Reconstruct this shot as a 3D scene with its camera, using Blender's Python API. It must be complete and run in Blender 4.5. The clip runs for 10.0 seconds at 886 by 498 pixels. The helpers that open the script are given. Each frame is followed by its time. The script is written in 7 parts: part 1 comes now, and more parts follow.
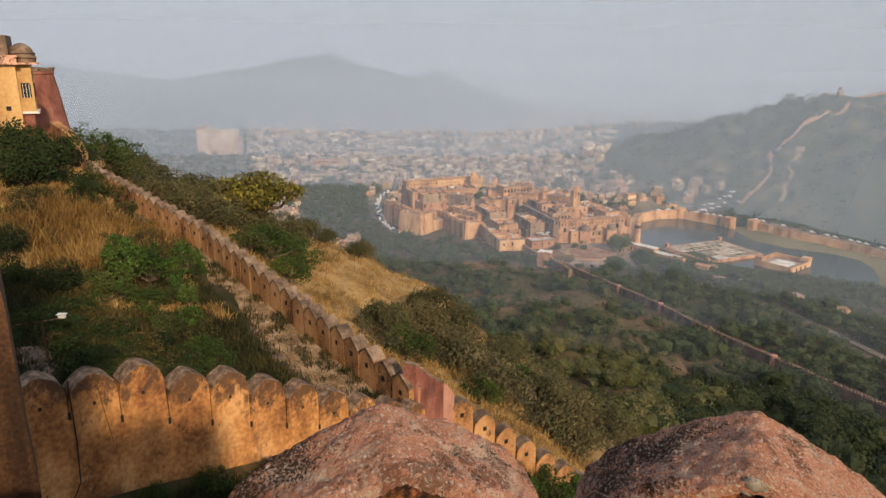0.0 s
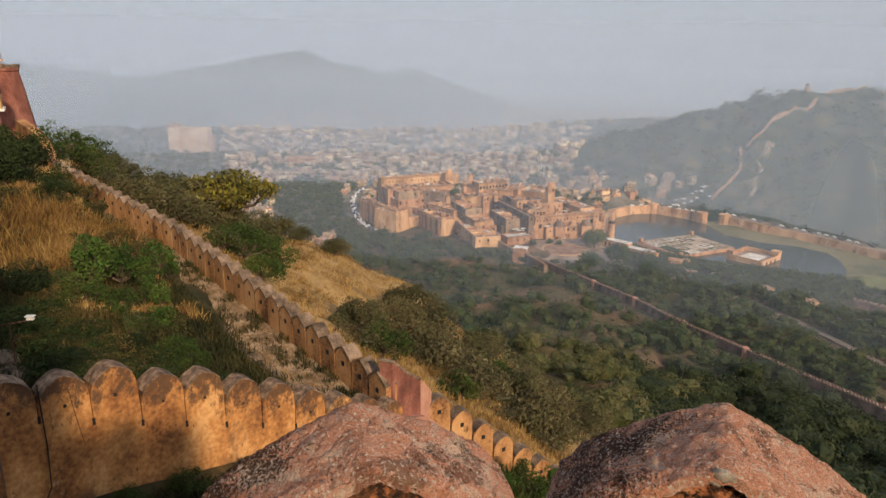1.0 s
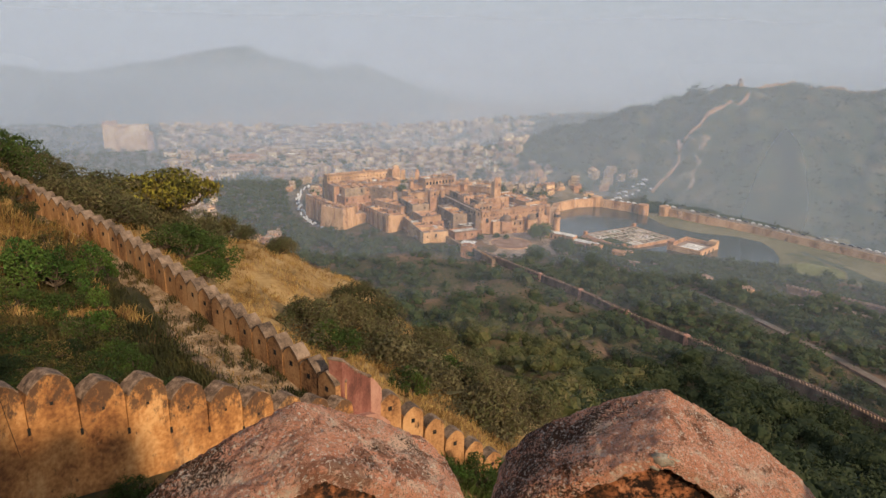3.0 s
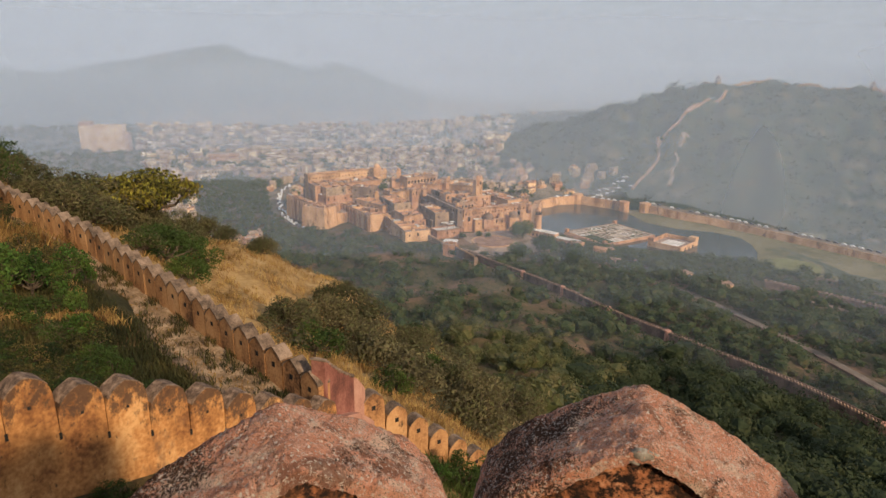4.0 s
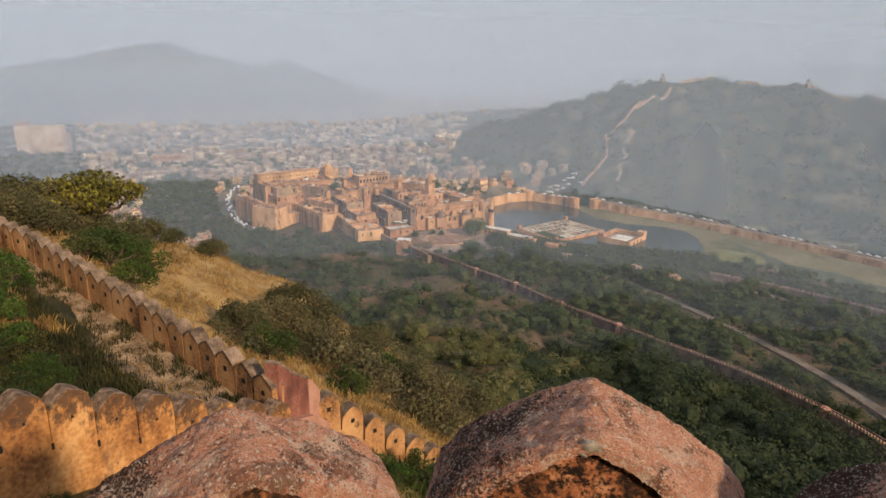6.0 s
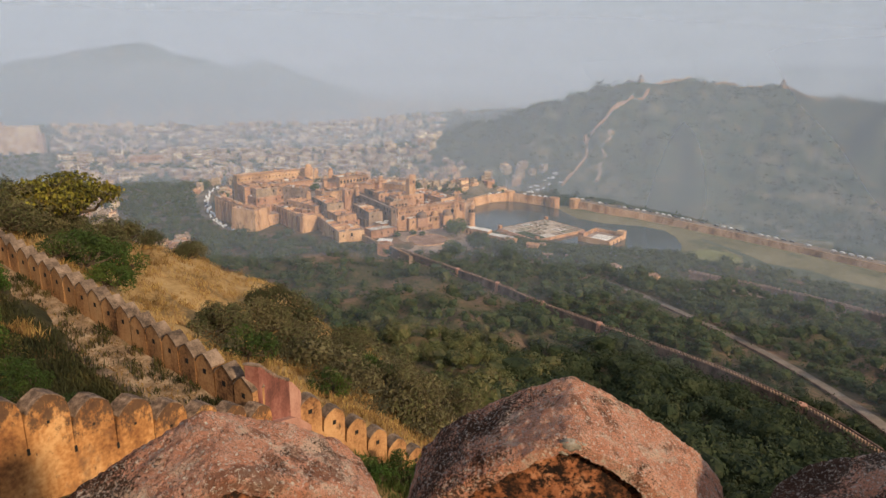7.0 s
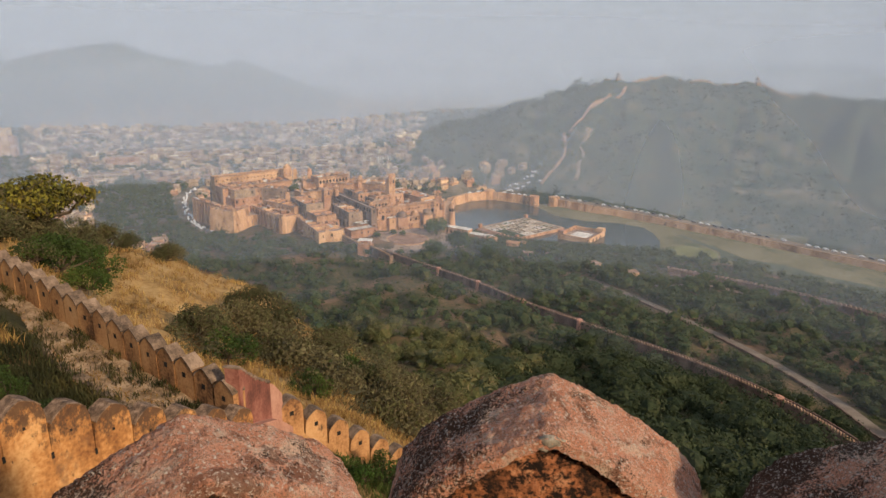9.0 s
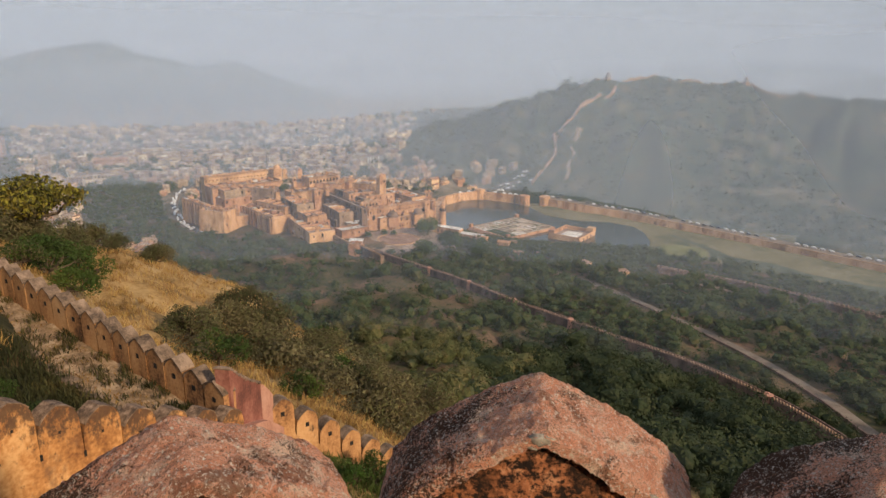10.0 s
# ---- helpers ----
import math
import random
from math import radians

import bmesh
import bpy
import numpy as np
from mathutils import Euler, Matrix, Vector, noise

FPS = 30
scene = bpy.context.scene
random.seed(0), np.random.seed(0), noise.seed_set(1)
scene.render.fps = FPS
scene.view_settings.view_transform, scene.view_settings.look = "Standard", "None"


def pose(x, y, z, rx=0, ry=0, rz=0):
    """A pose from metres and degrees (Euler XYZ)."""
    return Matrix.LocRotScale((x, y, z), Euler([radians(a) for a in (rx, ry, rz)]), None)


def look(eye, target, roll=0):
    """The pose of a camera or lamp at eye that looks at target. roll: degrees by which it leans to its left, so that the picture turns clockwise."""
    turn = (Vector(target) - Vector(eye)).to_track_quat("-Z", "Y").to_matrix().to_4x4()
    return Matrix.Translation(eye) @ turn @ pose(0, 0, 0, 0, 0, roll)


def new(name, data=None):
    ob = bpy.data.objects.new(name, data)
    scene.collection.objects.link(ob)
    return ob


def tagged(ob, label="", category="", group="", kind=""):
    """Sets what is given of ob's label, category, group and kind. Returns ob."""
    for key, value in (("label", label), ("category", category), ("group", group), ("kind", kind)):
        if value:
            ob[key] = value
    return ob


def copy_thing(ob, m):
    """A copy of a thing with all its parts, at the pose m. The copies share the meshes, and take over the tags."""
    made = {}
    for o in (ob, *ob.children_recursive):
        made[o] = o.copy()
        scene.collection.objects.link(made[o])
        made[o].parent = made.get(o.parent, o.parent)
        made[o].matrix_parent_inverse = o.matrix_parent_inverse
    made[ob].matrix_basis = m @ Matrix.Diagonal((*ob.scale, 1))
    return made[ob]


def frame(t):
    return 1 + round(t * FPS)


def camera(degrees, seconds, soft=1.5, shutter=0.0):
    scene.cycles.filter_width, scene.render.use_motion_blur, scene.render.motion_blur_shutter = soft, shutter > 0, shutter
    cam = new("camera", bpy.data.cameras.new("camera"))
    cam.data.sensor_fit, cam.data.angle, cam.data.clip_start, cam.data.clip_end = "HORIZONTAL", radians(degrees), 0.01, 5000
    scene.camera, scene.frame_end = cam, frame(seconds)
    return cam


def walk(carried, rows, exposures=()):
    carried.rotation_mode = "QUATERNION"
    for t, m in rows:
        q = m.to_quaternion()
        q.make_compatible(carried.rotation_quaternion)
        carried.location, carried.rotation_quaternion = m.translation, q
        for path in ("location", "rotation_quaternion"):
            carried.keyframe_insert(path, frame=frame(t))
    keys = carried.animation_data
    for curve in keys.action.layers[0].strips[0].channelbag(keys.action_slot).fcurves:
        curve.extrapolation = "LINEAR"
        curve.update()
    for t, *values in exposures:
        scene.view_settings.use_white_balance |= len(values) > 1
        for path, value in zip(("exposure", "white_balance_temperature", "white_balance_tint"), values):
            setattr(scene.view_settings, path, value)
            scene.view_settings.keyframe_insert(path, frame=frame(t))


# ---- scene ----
# ---------------------------------------------------------------- camera
cam = camera(65.96, 10.0, soft=1.5)
PATH = (
    (0, 0, 0, 0, 73.999, -0.577, 0.165), (0.5, 0.0057, 0.0013, 0.0004, 73.872, -0.563, -0.794),
    (1, 0.0119, 0.0007, 0.0014, 73.758, -0.61, -1.923), (1.5, 0.017, 0.0004, 0.002, 73.643, -0.728, -3.173),
    (2, 0.0212, -0.0012, 0.0021, 73.573, -0.803, -4.415), (2.5, 0.025, -0.0031, 0.0027, 73.514, -0.787, -5.52),
    (4, 0.0359, -0.0065, 0.0042, 73.364, -0.619, -8.02), (4.5, 0.0401, -0.0081, 0.005, 73.298, -0.585, -8.904),
    (5, 0.0447, -0.0095, 0.0054, 73.266, -0.628, -9.946), (5.5, 0.0493, -0.0119, 0.0069, 73.258, -0.65, -11.052),
    (7, 0.0554, -0.0156, 0.0083, 73.333, -0.85, -13.669), (7.5, 0.0576, -0.0175, 0.009, 73.336, -0.828, -14.276),
    (8, 0.0594, -0.0199, 0.0087, 73.327, -0.735, -14.738), (8.5, 0.0608, -0.0208, 0.0089, 73.312, -0.659, -15.101),
    (9, 0.0627, -0.0211, 0.0091, 73.292, -0.657, -15.431), (9.5, 0.0652, -0.0218, 0.009, 73.277, -0.651, -15.79),
    (10, 0.0682, -0.023, 0.0087, 73.279, -0.683, -16.215))
walk(cam, [(t, pose(x, y, z, rx, ry, rz)) for t, x, y, z, rx, ry, rz in PATH], exposures=((0.0, 0.0), (10.0, 0.0)))

# ---------------------------------------------------------------- light
SUN_AZ, SUN_EL = 152.0, 27.0          # degrees clockwise from +y, degrees up
world = bpy.data.worlds.new("sky")
scene.world = world
world.use_nodes = True
wn, wl = world.node_tree.nodes, world.node_tree.links
wn.clear()
sky = wn.new("ShaderNodeTexSky")
sky.sky_type, sky.sun_disc = 'NISHITA', False
sky.sun_elevation, sky.sun_rotation = radians(SUN_EL), radians(SUN_AZ)
sky.dust_density, sky.air_density, sky.altitude = 4.0, 1.0, 400
clear_air = wn.new("ShaderNodeBackground")
clear_air.inputs[1].default_value = 0.05
wl.new(sky.outputs[0], clear_air.inputs[0])
dust = wn.new("ShaderNodeBackground")
dust.inputs[0].default_value, dust.inputs[1].default_value = (0.76, 0.81, 0.925, 1), 0.42
both = wn.new("ShaderNodeAddShader")
wl.new(clear_air.outputs[0], both.inputs[0]), wl.new(dust.outputs[0], both.inputs[1])
wl.new(both.outputs[0], wn.new("ShaderNodeOutputWorld").inputs[0])

sun = new("sun", bpy.data.lights.new("sun", 'SUN'))
sun.data.energy, sun.data.angle, sun.data.color = 3.8, radians(2.5), (1.0, 0.77, 0.52)
sa, se = radians(SUN_AZ), radians(SUN_EL)
sun.matrix_world = look((0, 0, 50), Vector((0, 0, 50)) - Vector((math.sin(sa) * math.cos(se), math.cos(sa) * math.cos(se), math.sin(se))))


# ---------------------------------------------------------------- materials
def material(name, tones, scale=1.0, rough=0.9, bump=0.3, fine=12.0, spots=None, vary=0.0, streak=0.0, island=0.0, span=(0.5, 0.84), grime=None, joined=False):
    """Mottled surface: tones from dark to light over a coarse and a fine noise; spots: (colour, scale, threshold)."""
    m = bpy.data.materials.new(name)
    m.use_nodes = True
    n, l = m.node_tree.nodes, m.node_tree.links
    b = n["Principled BSDF"]
    b.inputs["Roughness"].default_value = rough
    b.inputs["Specular IOR Level"].default_value = 0.25
    co = n.new("ShaderNodeTexCoord")
    mp = n.new("ShaderNodeMapping")
    shift = n.new("ShaderNodeVectorMath")
    shift.operation, shift.inputs[1].default_value = 'MULTIPLY_ADD', (31, 17, 23)
    if joined:
        # one coat of plaster runs over wall and merlons alike
        l.new(n.new("ShaderNodeNewGeometry").outputs["Position"], shift.inputs[2])
    else:
        l.new(n.new("ShaderNodeObjectInfo").outputs["Random"], shift.inputs[0])
        l.new(co.outputs["Object"], shift.inputs[2])
    l.new(shift.outputs[0], mp.inputs[0])
    if streak:
        mp.inputs["Scale"].default_value = (1, 1, 1 / streak)
    a = n.new("ShaderNodeTexNoise")
    a.inputs["Scale"].default_value, a.inputs["Detail"].default_value, a.inputs["Roughness"].default_value = scale, 8, 0.62
    f = n.new("ShaderNodeTexNoise")
    f.inputs["Scale"].default_value, f.inputs["Detail"].default_value = scale * fine, 6
    l.new(mp.outputs[0], a.inputs["Vector"]), l.new(shift.outputs[0], f.inputs["Vector"])
    mixf = n.new("ShaderNodeMath")
    mixf.operation, mixf.inputs[1].default_value = 'MULTIPLY_ADD', 0.35
    l.new(f.outputs["Fac"], mixf.inputs[0]), l.new(a.outputs["Fac"], mixf.inputs[2])
    ramp = n.new("ShaderNodeValToRGB")
    el = ramp.color_ramp.elements
    while len(el) < len(tones):
        el.new(0.5)
    for i, c in enumerate(tones):
        el[i].position, el[i].color = span[0] + (span[1] - span[0]) * i / max(1, len(tones) - 1), (*c, 1)
    l.new(mixf.outputs[0], ramp.inputs[0])
    col = ramp.outputs[0]
    for c, s, th in spots or ():
        v = n.new("ShaderNodeTexNoise")
        v.inputs["Scale"].default_value, v.inputs["Detail"].default_value, v.inputs["Roughness"].default_value = s, 9, 0.7
        l.new(mp.outputs[0], v.inputs["Vector"])
        r = n.new("ShaderNodeMapRange")
        r.inputs[1].default_value, r.inputs[2].default_value = th, th + 0.09
        l.new(v.outputs["Fac"], r.inputs[0])
        mx = n.new("ShaderNodeMix")
        mx.data_type, mx.inputs[7].default_value = 'RGBA', (*c, 1)
        l.new(r.outputs[0], mx.inputs[0]), l.new(col, mx.inputs[6])
        col = mx.outputs[2]
    if grime:
        # run-down dirt that is thickest at the exposed top: (colour, height where it ends, height where it is full)
        sz = n.new("ShaderNodeSeparateXYZ")
        l.new(co.outputs["Object"], sz.inputs[0])
        gz = n.new("ShaderNodeMapRange")
        gz.inputs[1].default_value, gz.inputs[2].default_value = grime[1], grime[2]
        gz.inputs[3].default_value, gz.inputs[4].default_value = -0.13, 0.09
        l.new(sz.outputs[2], gz.inputs[0])
        gn = n.new("ShaderNodeTexNoise")
        gn.inputs["Scale"].default_value, gn.inputs["Detail"].default_value, gn.inputs["Roughness"].default_value = 3.6, 10, 0.8
        l.new(mp.outputs[0], gn.inputs["Vector"])
        ga_ = n.new("ShaderNodeMath")
        l.new(gn.outputs["Fac"], ga_.inputs[0]), l.new(gz.outputs[0], ga_.inputs[1])
        gm = n.new("ShaderNodeMapRange")
        gm.inputs[1].default_value, gm.inputs[2].default_value, gm.inputs[4].default_value = 0.47, 0.56, 0.88
        l.new(ga_.outputs[0], gm.inputs[0])
        gx_ = n.new("ShaderNodeMix")
        gx_.data_type, gx_.inputs[7].default_value = 'RGBA', (*grime[0], 1)
        l.new(gm.outputs[0], gx_.inputs[0]), l.new(col, gx_.inputs[6])
        col = gx_.outputs[2]
    if vary or island:
        hs = n.new("ShaderNodeHueSaturation")
        rr = n.new("ShaderNodeMapRange")
        k = vary or island
        rr.inputs[3].default_value, rr.inputs[4].default_value = 1 - k, 1 + k
        src = n.new("ShaderNodeObjectInfo").outputs["Random"] if vary else n.new("ShaderNodeNewGeometry").outputs["Random Per Island"]
        l.new(src, rr.inputs[0]), l.new(rr.outputs[0], hs.inputs["Value"]), l.new(col, hs.inputs["Color"])
        rh = n.new("ShaderNodeMapRange")
        rh.inputs[3].default_value, rh.inputs[4].default_value = 0.5 - 0.05 * k, 0.5 + 0.05 * k
        l.new(src, rh.inputs[0]), l.new(rh.outputs[0], hs.inputs["Hue"])
        col = hs.outputs[0]
    l.new(col, b.inputs["Base Color"])
    if bump:
        bp = n.new("ShaderNodeBump")
        bp.inputs["Strength"].default_value, bp.inputs["Distance"].default_value = bump, 0.25 / scale / 4
        l.new(mixf.outputs[0], bp.inputs["Height"]), l.new(bp.outputs[0], b.inputs["Normal"])
    return m


def leaf_material(name, tones, island=0.35):
    m = material(name, tones, 0.25, 0.75, 0.0, 6.0, island=island)
    n, l = m.node_tree.nodes, m.node_tree.links
    b = n["Principled BSDF"]
    t = n.new("ShaderNodeBsdfTranslucent")
    mx = n.new("ShaderNodeMixShader")
    mx.inputs[0].default_value = 0.25
    l.new(b.inputs["Base Color"].links[0].from_socket, t.inputs[0])
    l.new(b.outputs[0], mx.inputs[1]), l.new(t.outputs[0], mx.inputs[2])
    l.new(mx.outputs[0], n["Material Output"].inputs[0])
    return m


def cap_material(name, lichen_shade=0.0):
    """Old pink lime plaster: dense dark lichen specks in drifts, pale chips and worn streaks, gritty relief; flank
    shade and ridge light are painted in.
    """
    m = bpy.data.materials.new(name)
    m.use_nodes = True
    n, l = m.node_tree.nodes, m.node_tree.links
    b = n["Principled BSDF"]
    b.inputs["Roughness"].default_value, b.inputs["Specular IOR Level"].default_value = 0.97, 0.15
    co, shift = n.new("ShaderNodeTexCoord"), n.new("ShaderNodeVectorMath")
    shift.operation, shift.inputs[1].default_value = 'MULTIPLY_ADD', (31, 17, 23)
    l.new(n.new("ShaderNodeObjectInfo").outputs["Random"], shift.inputs[0]), l.new(co.outputs["Object"], shift.inputs[2])

    def tex(scale, detail=6, rough=0.6, warp=0.0):
        q = n.new("ShaderNodeTexNoise")
        q.inputs["Scale"].default_value, q.inputs["Detail"].default_value, q.inputs["Roughness"].default_value, q.inputs["Distortion"].default_value = scale, detail, rough, warp
        l.new(shift.outputs[0], q.inputs["Vector"])
        return q.outputs["Fac"]

    def span(v, a, c, lo=0.0, hi=1.0):
        q = n.new("ShaderNodeMapRange")
        q.inputs[1].default_value, q.inputs[2].default_value, q.inputs[3].default_value, q.inputs[4].default_value = a, c, lo, hi
        l.new(v, q.inputs[0])
        return q.outputs[0]

    def calc(op, v, w):
        q = n.new("ShaderNodeMath")
        q.operation = op
        for s_, k in ((v, 0), (w, 1)):
            if isinstance(s_, (int, float)):
                q.inputs[k].default_value = s_
            else:
                l.new(s_, q.inputs[k])
        return q.outputs[0]

    def blend(fac, colour, under):
        q = n.new("ShaderNodeMix")
        q.data_type, q.inputs[7].default_value = 'RGBA', (*colour, 1)
        l.new(fac, q.inputs[0])
        if isinstance(under, tuple):
            q.inputs[6].default_value = (*under, 1)
        else:
            l.new(under, q.inputs[6])
        return q.outputs[2]

    broad, mid, grit, sand = tex(3.2, 5, 0.6, 0.4), tex(14, 8, 0.72), tex(125, 8, 0.74), tex(260, 4, 0.7)
    col = blend(span(mid, 0.38, 0.62), (0.95, 0.53, 0.37), (0.82, 0.36, 0.22))
    col = blend(span(tex(5.5, 9, 0.72, 0.6), 0.53, 0.60), (0.95, 0.67, 0.50), col)
    # hand-sized drifts of brown lichen with ragged rims
    col = blend(span(calc('ADD', tex(8.5, 10, 0.78, 0.8), calc('MULTIPLY', calc('SUBTRACT', broad, 0.5), 0.55)), 0.525, 0.585, 0, 0.74), (0.24, 0.10, 0.06), col)
    drift = calc('MULTIPLY_ADD', broad, 0.75)
    drift.node.inputs[2].default_value = -0.375
    sx_ = n.new("ShaderNodeSeparateXYZ")
    l.new(co.outputs["Object"], sx_.inputs[0])
    # lichen plus painted shade on the -x flank; ridge paled for wear and light
    side = span(sx_.outputs[0], -0.42, 0.10, 0.10, -0.03)
    ridge_ = span(calc('ABSOLUTE', calc('ADD', sx_.outputs[0], calc('MULTIPLY', calc('SUBTRACT', mid, 0.5), 0.12)), 0.0), 0.03, 0.085, -0.10, 0.0)
    drift = calc('ADD', calc('ADD', drift, side), ridge_)
    crisp = calc('MULTIPLY', calc('SUBTRACT', grit, 0.5), 2.0)
    specks = calc('ADD', calc('ADD', crisp, calc('MULTIPLY', drift, 1.9)), calc('MULTIPLY', calc('SUBTRACT', mid, 0.5), 0.9))
    col = blend(span(specks, 0.13 - lichen_shade, 0.21 - lichen_shade, 0, 0.94), (0.07, 0.04, 0.027), col)
    col = blend(span(calc('ADD', sand, calc('MULTIPLY', drift, -0.35)), 0.57, 0.61, 0, 0.75), (0.14, 0.075, 0.048), col)
    col = blend(span(tex(85, 5, 0.75), 0.57, 0.60), (0.92, 0.80, 0.68), col)
    col = blend(span(tex(19, 10, 0.8, 1.2), 0.59, 0.62, 0, 0.9), (0.93, 0.76, 0.62), col)
    l.new(col, b.inputs["Base Color"])
    bp = n.new("ShaderNodeBump")
    bp.inputs["Strength"].default_value, bp.inputs["Distance"].default_value = 1.0, 0.02
    l.new(calc('ADD', calc('ADD', mid, grit), calc('MULTIPLY', sand, 0.5)), bp.inputs["Height"]), l.new(bp.outputs[0], b.inputs["Normal"])
    return m


M_CAP = cap_material("weathered_pink_plaster")
# same plaster, darker: growth and the merlon's shade both put into the colour
M_CAPSHADE = cap_material("lichen_black_plaster", 0.2)
M_CAPFACE = material("mouldy_plaster_face", ((0.03, 0.016, 0.01), (0.20, 0.08, 0.035), (0.46, 0.18, 0.08), (0.60, 0.30, 0.16)), 7.0, 0.95, 1.0, 9, spots=(((0.018, 0.011, 0.008), 17.0, 0.47), ((0.025, 0.015, 0.01), 60.0, 0.51), ((0.5, 0.32, 0.2), 22.0, 0.66)))
M_WALL = material("ochre_plaster", ((0.12, 0.058, 0.028), (0.33, 0.165, 0.07), (0.47, 0.25, 0.108), (0.55, 0.32, 0.15)), 0.8, 0.93, 0.35, 14, streak=2.0, joined=True,
                  spots=(((0.05, 0.032, 0.022), 1.3, 0.60),))
M_CROSS = material("stained_ochre_plaster", ((0.12, 0.05, 0.02), (0.30, 0.13, 0.046), (0.50, 0.235, 0.08), (0.66, 0.37, 0.155)), 0.7, 0.93, 0.5, 14, streak=1.6,
                   spots=(((0.17, 0.09, 0.05), 0.5, 0.54), ((0.10, 0.055, 0.03), 7.0, 0.59), ((0.62, 0.40, 0.22), 2.5, 0.64)), grime=((0.085, 0.05, 0.032), 0.0, 1.2), joined=True)
M_TOPCAP = material("grey_lichen_cap", ((0.055, 0.04, 0.03), (0.17, 0.118, 0.082), (0.31, 0.22, 0.155)), 2.0, 0.95, 0.4, 10)
M_CAPDARK = material("blackened_cap", ((0.05, 0.034, 0.024), (0.17, 0.11, 0.072), (0.36, 0.245, 0.165)), 5.0, 0.95, 0.4, 12)
M_RED = material("red_plaster", ((0.13, 0.05, 0.038), (0.25, 0.095, 0.068), (0.36, 0.16, 0.115)), 0.9, 0.92, 0.3, 12, streak=1.6, spots=(((0.075, 0.04, 0.03), 1.6, 0.62),))
M_PINK = material("faded_pink_plaster", ((0.30, 0.15, 0.105), (0.46, 0.235, 0.165), (0.56, 0.32, 0.235)), 1.1, 0.93, 0.3, 12, streak=1.6)
M_PAVE = material("rubble_walk", ((0.12, 0.08, 0.045), (0.27, 0.18, 0.105), (0.40, 0.29, 0.185)), 1.4, 0.95, 0.6, 8, spots=(((0.36, 0.29, 0.215), 7, 0.65), ((0.17, 0.115, 0.05), 1.2, 0.55)))
M_STONE = material("rubble_stone", ((0.05, 0.035, 0.025), (0.15, 0.105, 0.07), (0.28, 0.20, 0.135)), 2.0, 0.95, 0.6, 6)
M_SAND = material("sandstone_wash", ((0.24, 0.125, 0.068), (0.43, 0.238, 0.13), (0.57, 0.335, 0.19), (0.63, 0.40, 0.245)), 0.09, 0.92, 0.2, 14, streak=2.5,
                  spots=(((0.20, 0.135, 0.095), 0.14, 0.56), ((0.16, 0.11, 0.08), 0.45, 0.61)), vary=0.2)
# kind d masonry: real blackening, and shade of west-facing ranges put into the colour
M_SANDDARK = material("blackened_masonry", ((0.12, 0.085, 0.065), (0.25, 0.175, 0.125), (0.40, 0.27, 0.175)), 0.1, 0.95, 0.2, 12, streak=3.0, vary=0.22, spots=(((0.075, 0.06, 0.05), 0.2, 0.60),))
M_ROOF = material("terrace_roof", ((0.21, 0.145, 0.105), (0.36, 0.26, 0.195), (0.54, 0.425, 0.335)), 0.09, 0.95, 0.1, 14, vary=0.25, spots=(((0.17, 0.125, 0.095), 0.2, 0.60),))
M_WHITE = material("white_limewash", ((0.45, 0.42, 0.38), (0.68, 0.65, 0.6), (0.8, 0.78, 0.74)), 0.15, 0.9, 0.1, 12, vary=0.1)
# for plates whose near-black colour stands in for the shade inside openings
M_DARK = material("dark_opening", ((0.012, 0.011, 0.01), (0.03, 0.026, 0.022)), 1.0, 0.9, 0.0)
M_ROAD = material("dusty_road", ((0.14, 0.105, 0.077), (0.22, 0.17, 0.128), (0.29, 0.235, 0.18)), 0.08, 0.95, 0.1, 20)
M_WOOD = material("dark_timber", ((0.012, 0.007, 0.004), (0.06, 0.03, 0.015), (0.17, 0.085, 0.04)), 9.0, 0.7, 0.5, 8, streak=9.0)
M_TOWN = material("town_render", ((0.20, 0.125, 0.08), (0.36, 0.255, 0.175), (0.64, 0.54, 0.42)), 0.05, 0.92, 0.0, 10, island=0.45)
M_LEAF = leaf_material("green_leaves", ((0.026, 0.045, 0.010), (0.05, 0.082, 0.016), (0.10, 0.135, 0.026)))
M_LEAFDARK = leaf_material("dark_leaves", ((0.012, 0.022, 0.007), (0.026, 0.042, 0.011), (0.05, 0.068, 0.018)))
M_LEAFBRIGHT = leaf_material("bright_leaves", ((0.035, 0.075, 0.012), (0.065, 0.125, 0.02), (0.11, 0.17, 0.032)))
M_LEAFHERB = leaf_material("herb_leaves", ((0.018, 0.036, 0.009), (0.04, 0.066, 0.014), (0.085, 0.095, 0.022)))
M_LEAFOLIVE = leaf_material("olive_leaves", ((0.05, 0.05, 0.016), (0.11, 0.09, 0.028), (0.20, 0.135, 0.045)))
M_LEAFDRY = leaf_material("dry_scrub_leaves", ((0.055, 0.052, 0.026), (0.11, 0.095, 0.046), (0.185, 0.152, 0.076)))
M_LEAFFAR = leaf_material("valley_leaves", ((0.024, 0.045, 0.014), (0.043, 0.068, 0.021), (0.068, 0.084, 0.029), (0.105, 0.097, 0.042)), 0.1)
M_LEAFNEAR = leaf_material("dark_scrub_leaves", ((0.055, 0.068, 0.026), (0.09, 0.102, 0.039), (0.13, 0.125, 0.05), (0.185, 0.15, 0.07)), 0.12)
M_THICKET = leaf_material("thicket_leaves", ((0.02, 0.032, 0.014), (0.038, 0.054, 0.022), (0.065, 0.074, 0.034)), 0.1)
M_WEEDLEAF = leaf_material("rank_weed_leaves", ((0.022, 0.026, 0.010), (0.05, 0.05, 0.017), (0.12, 0.085, 0.03)))
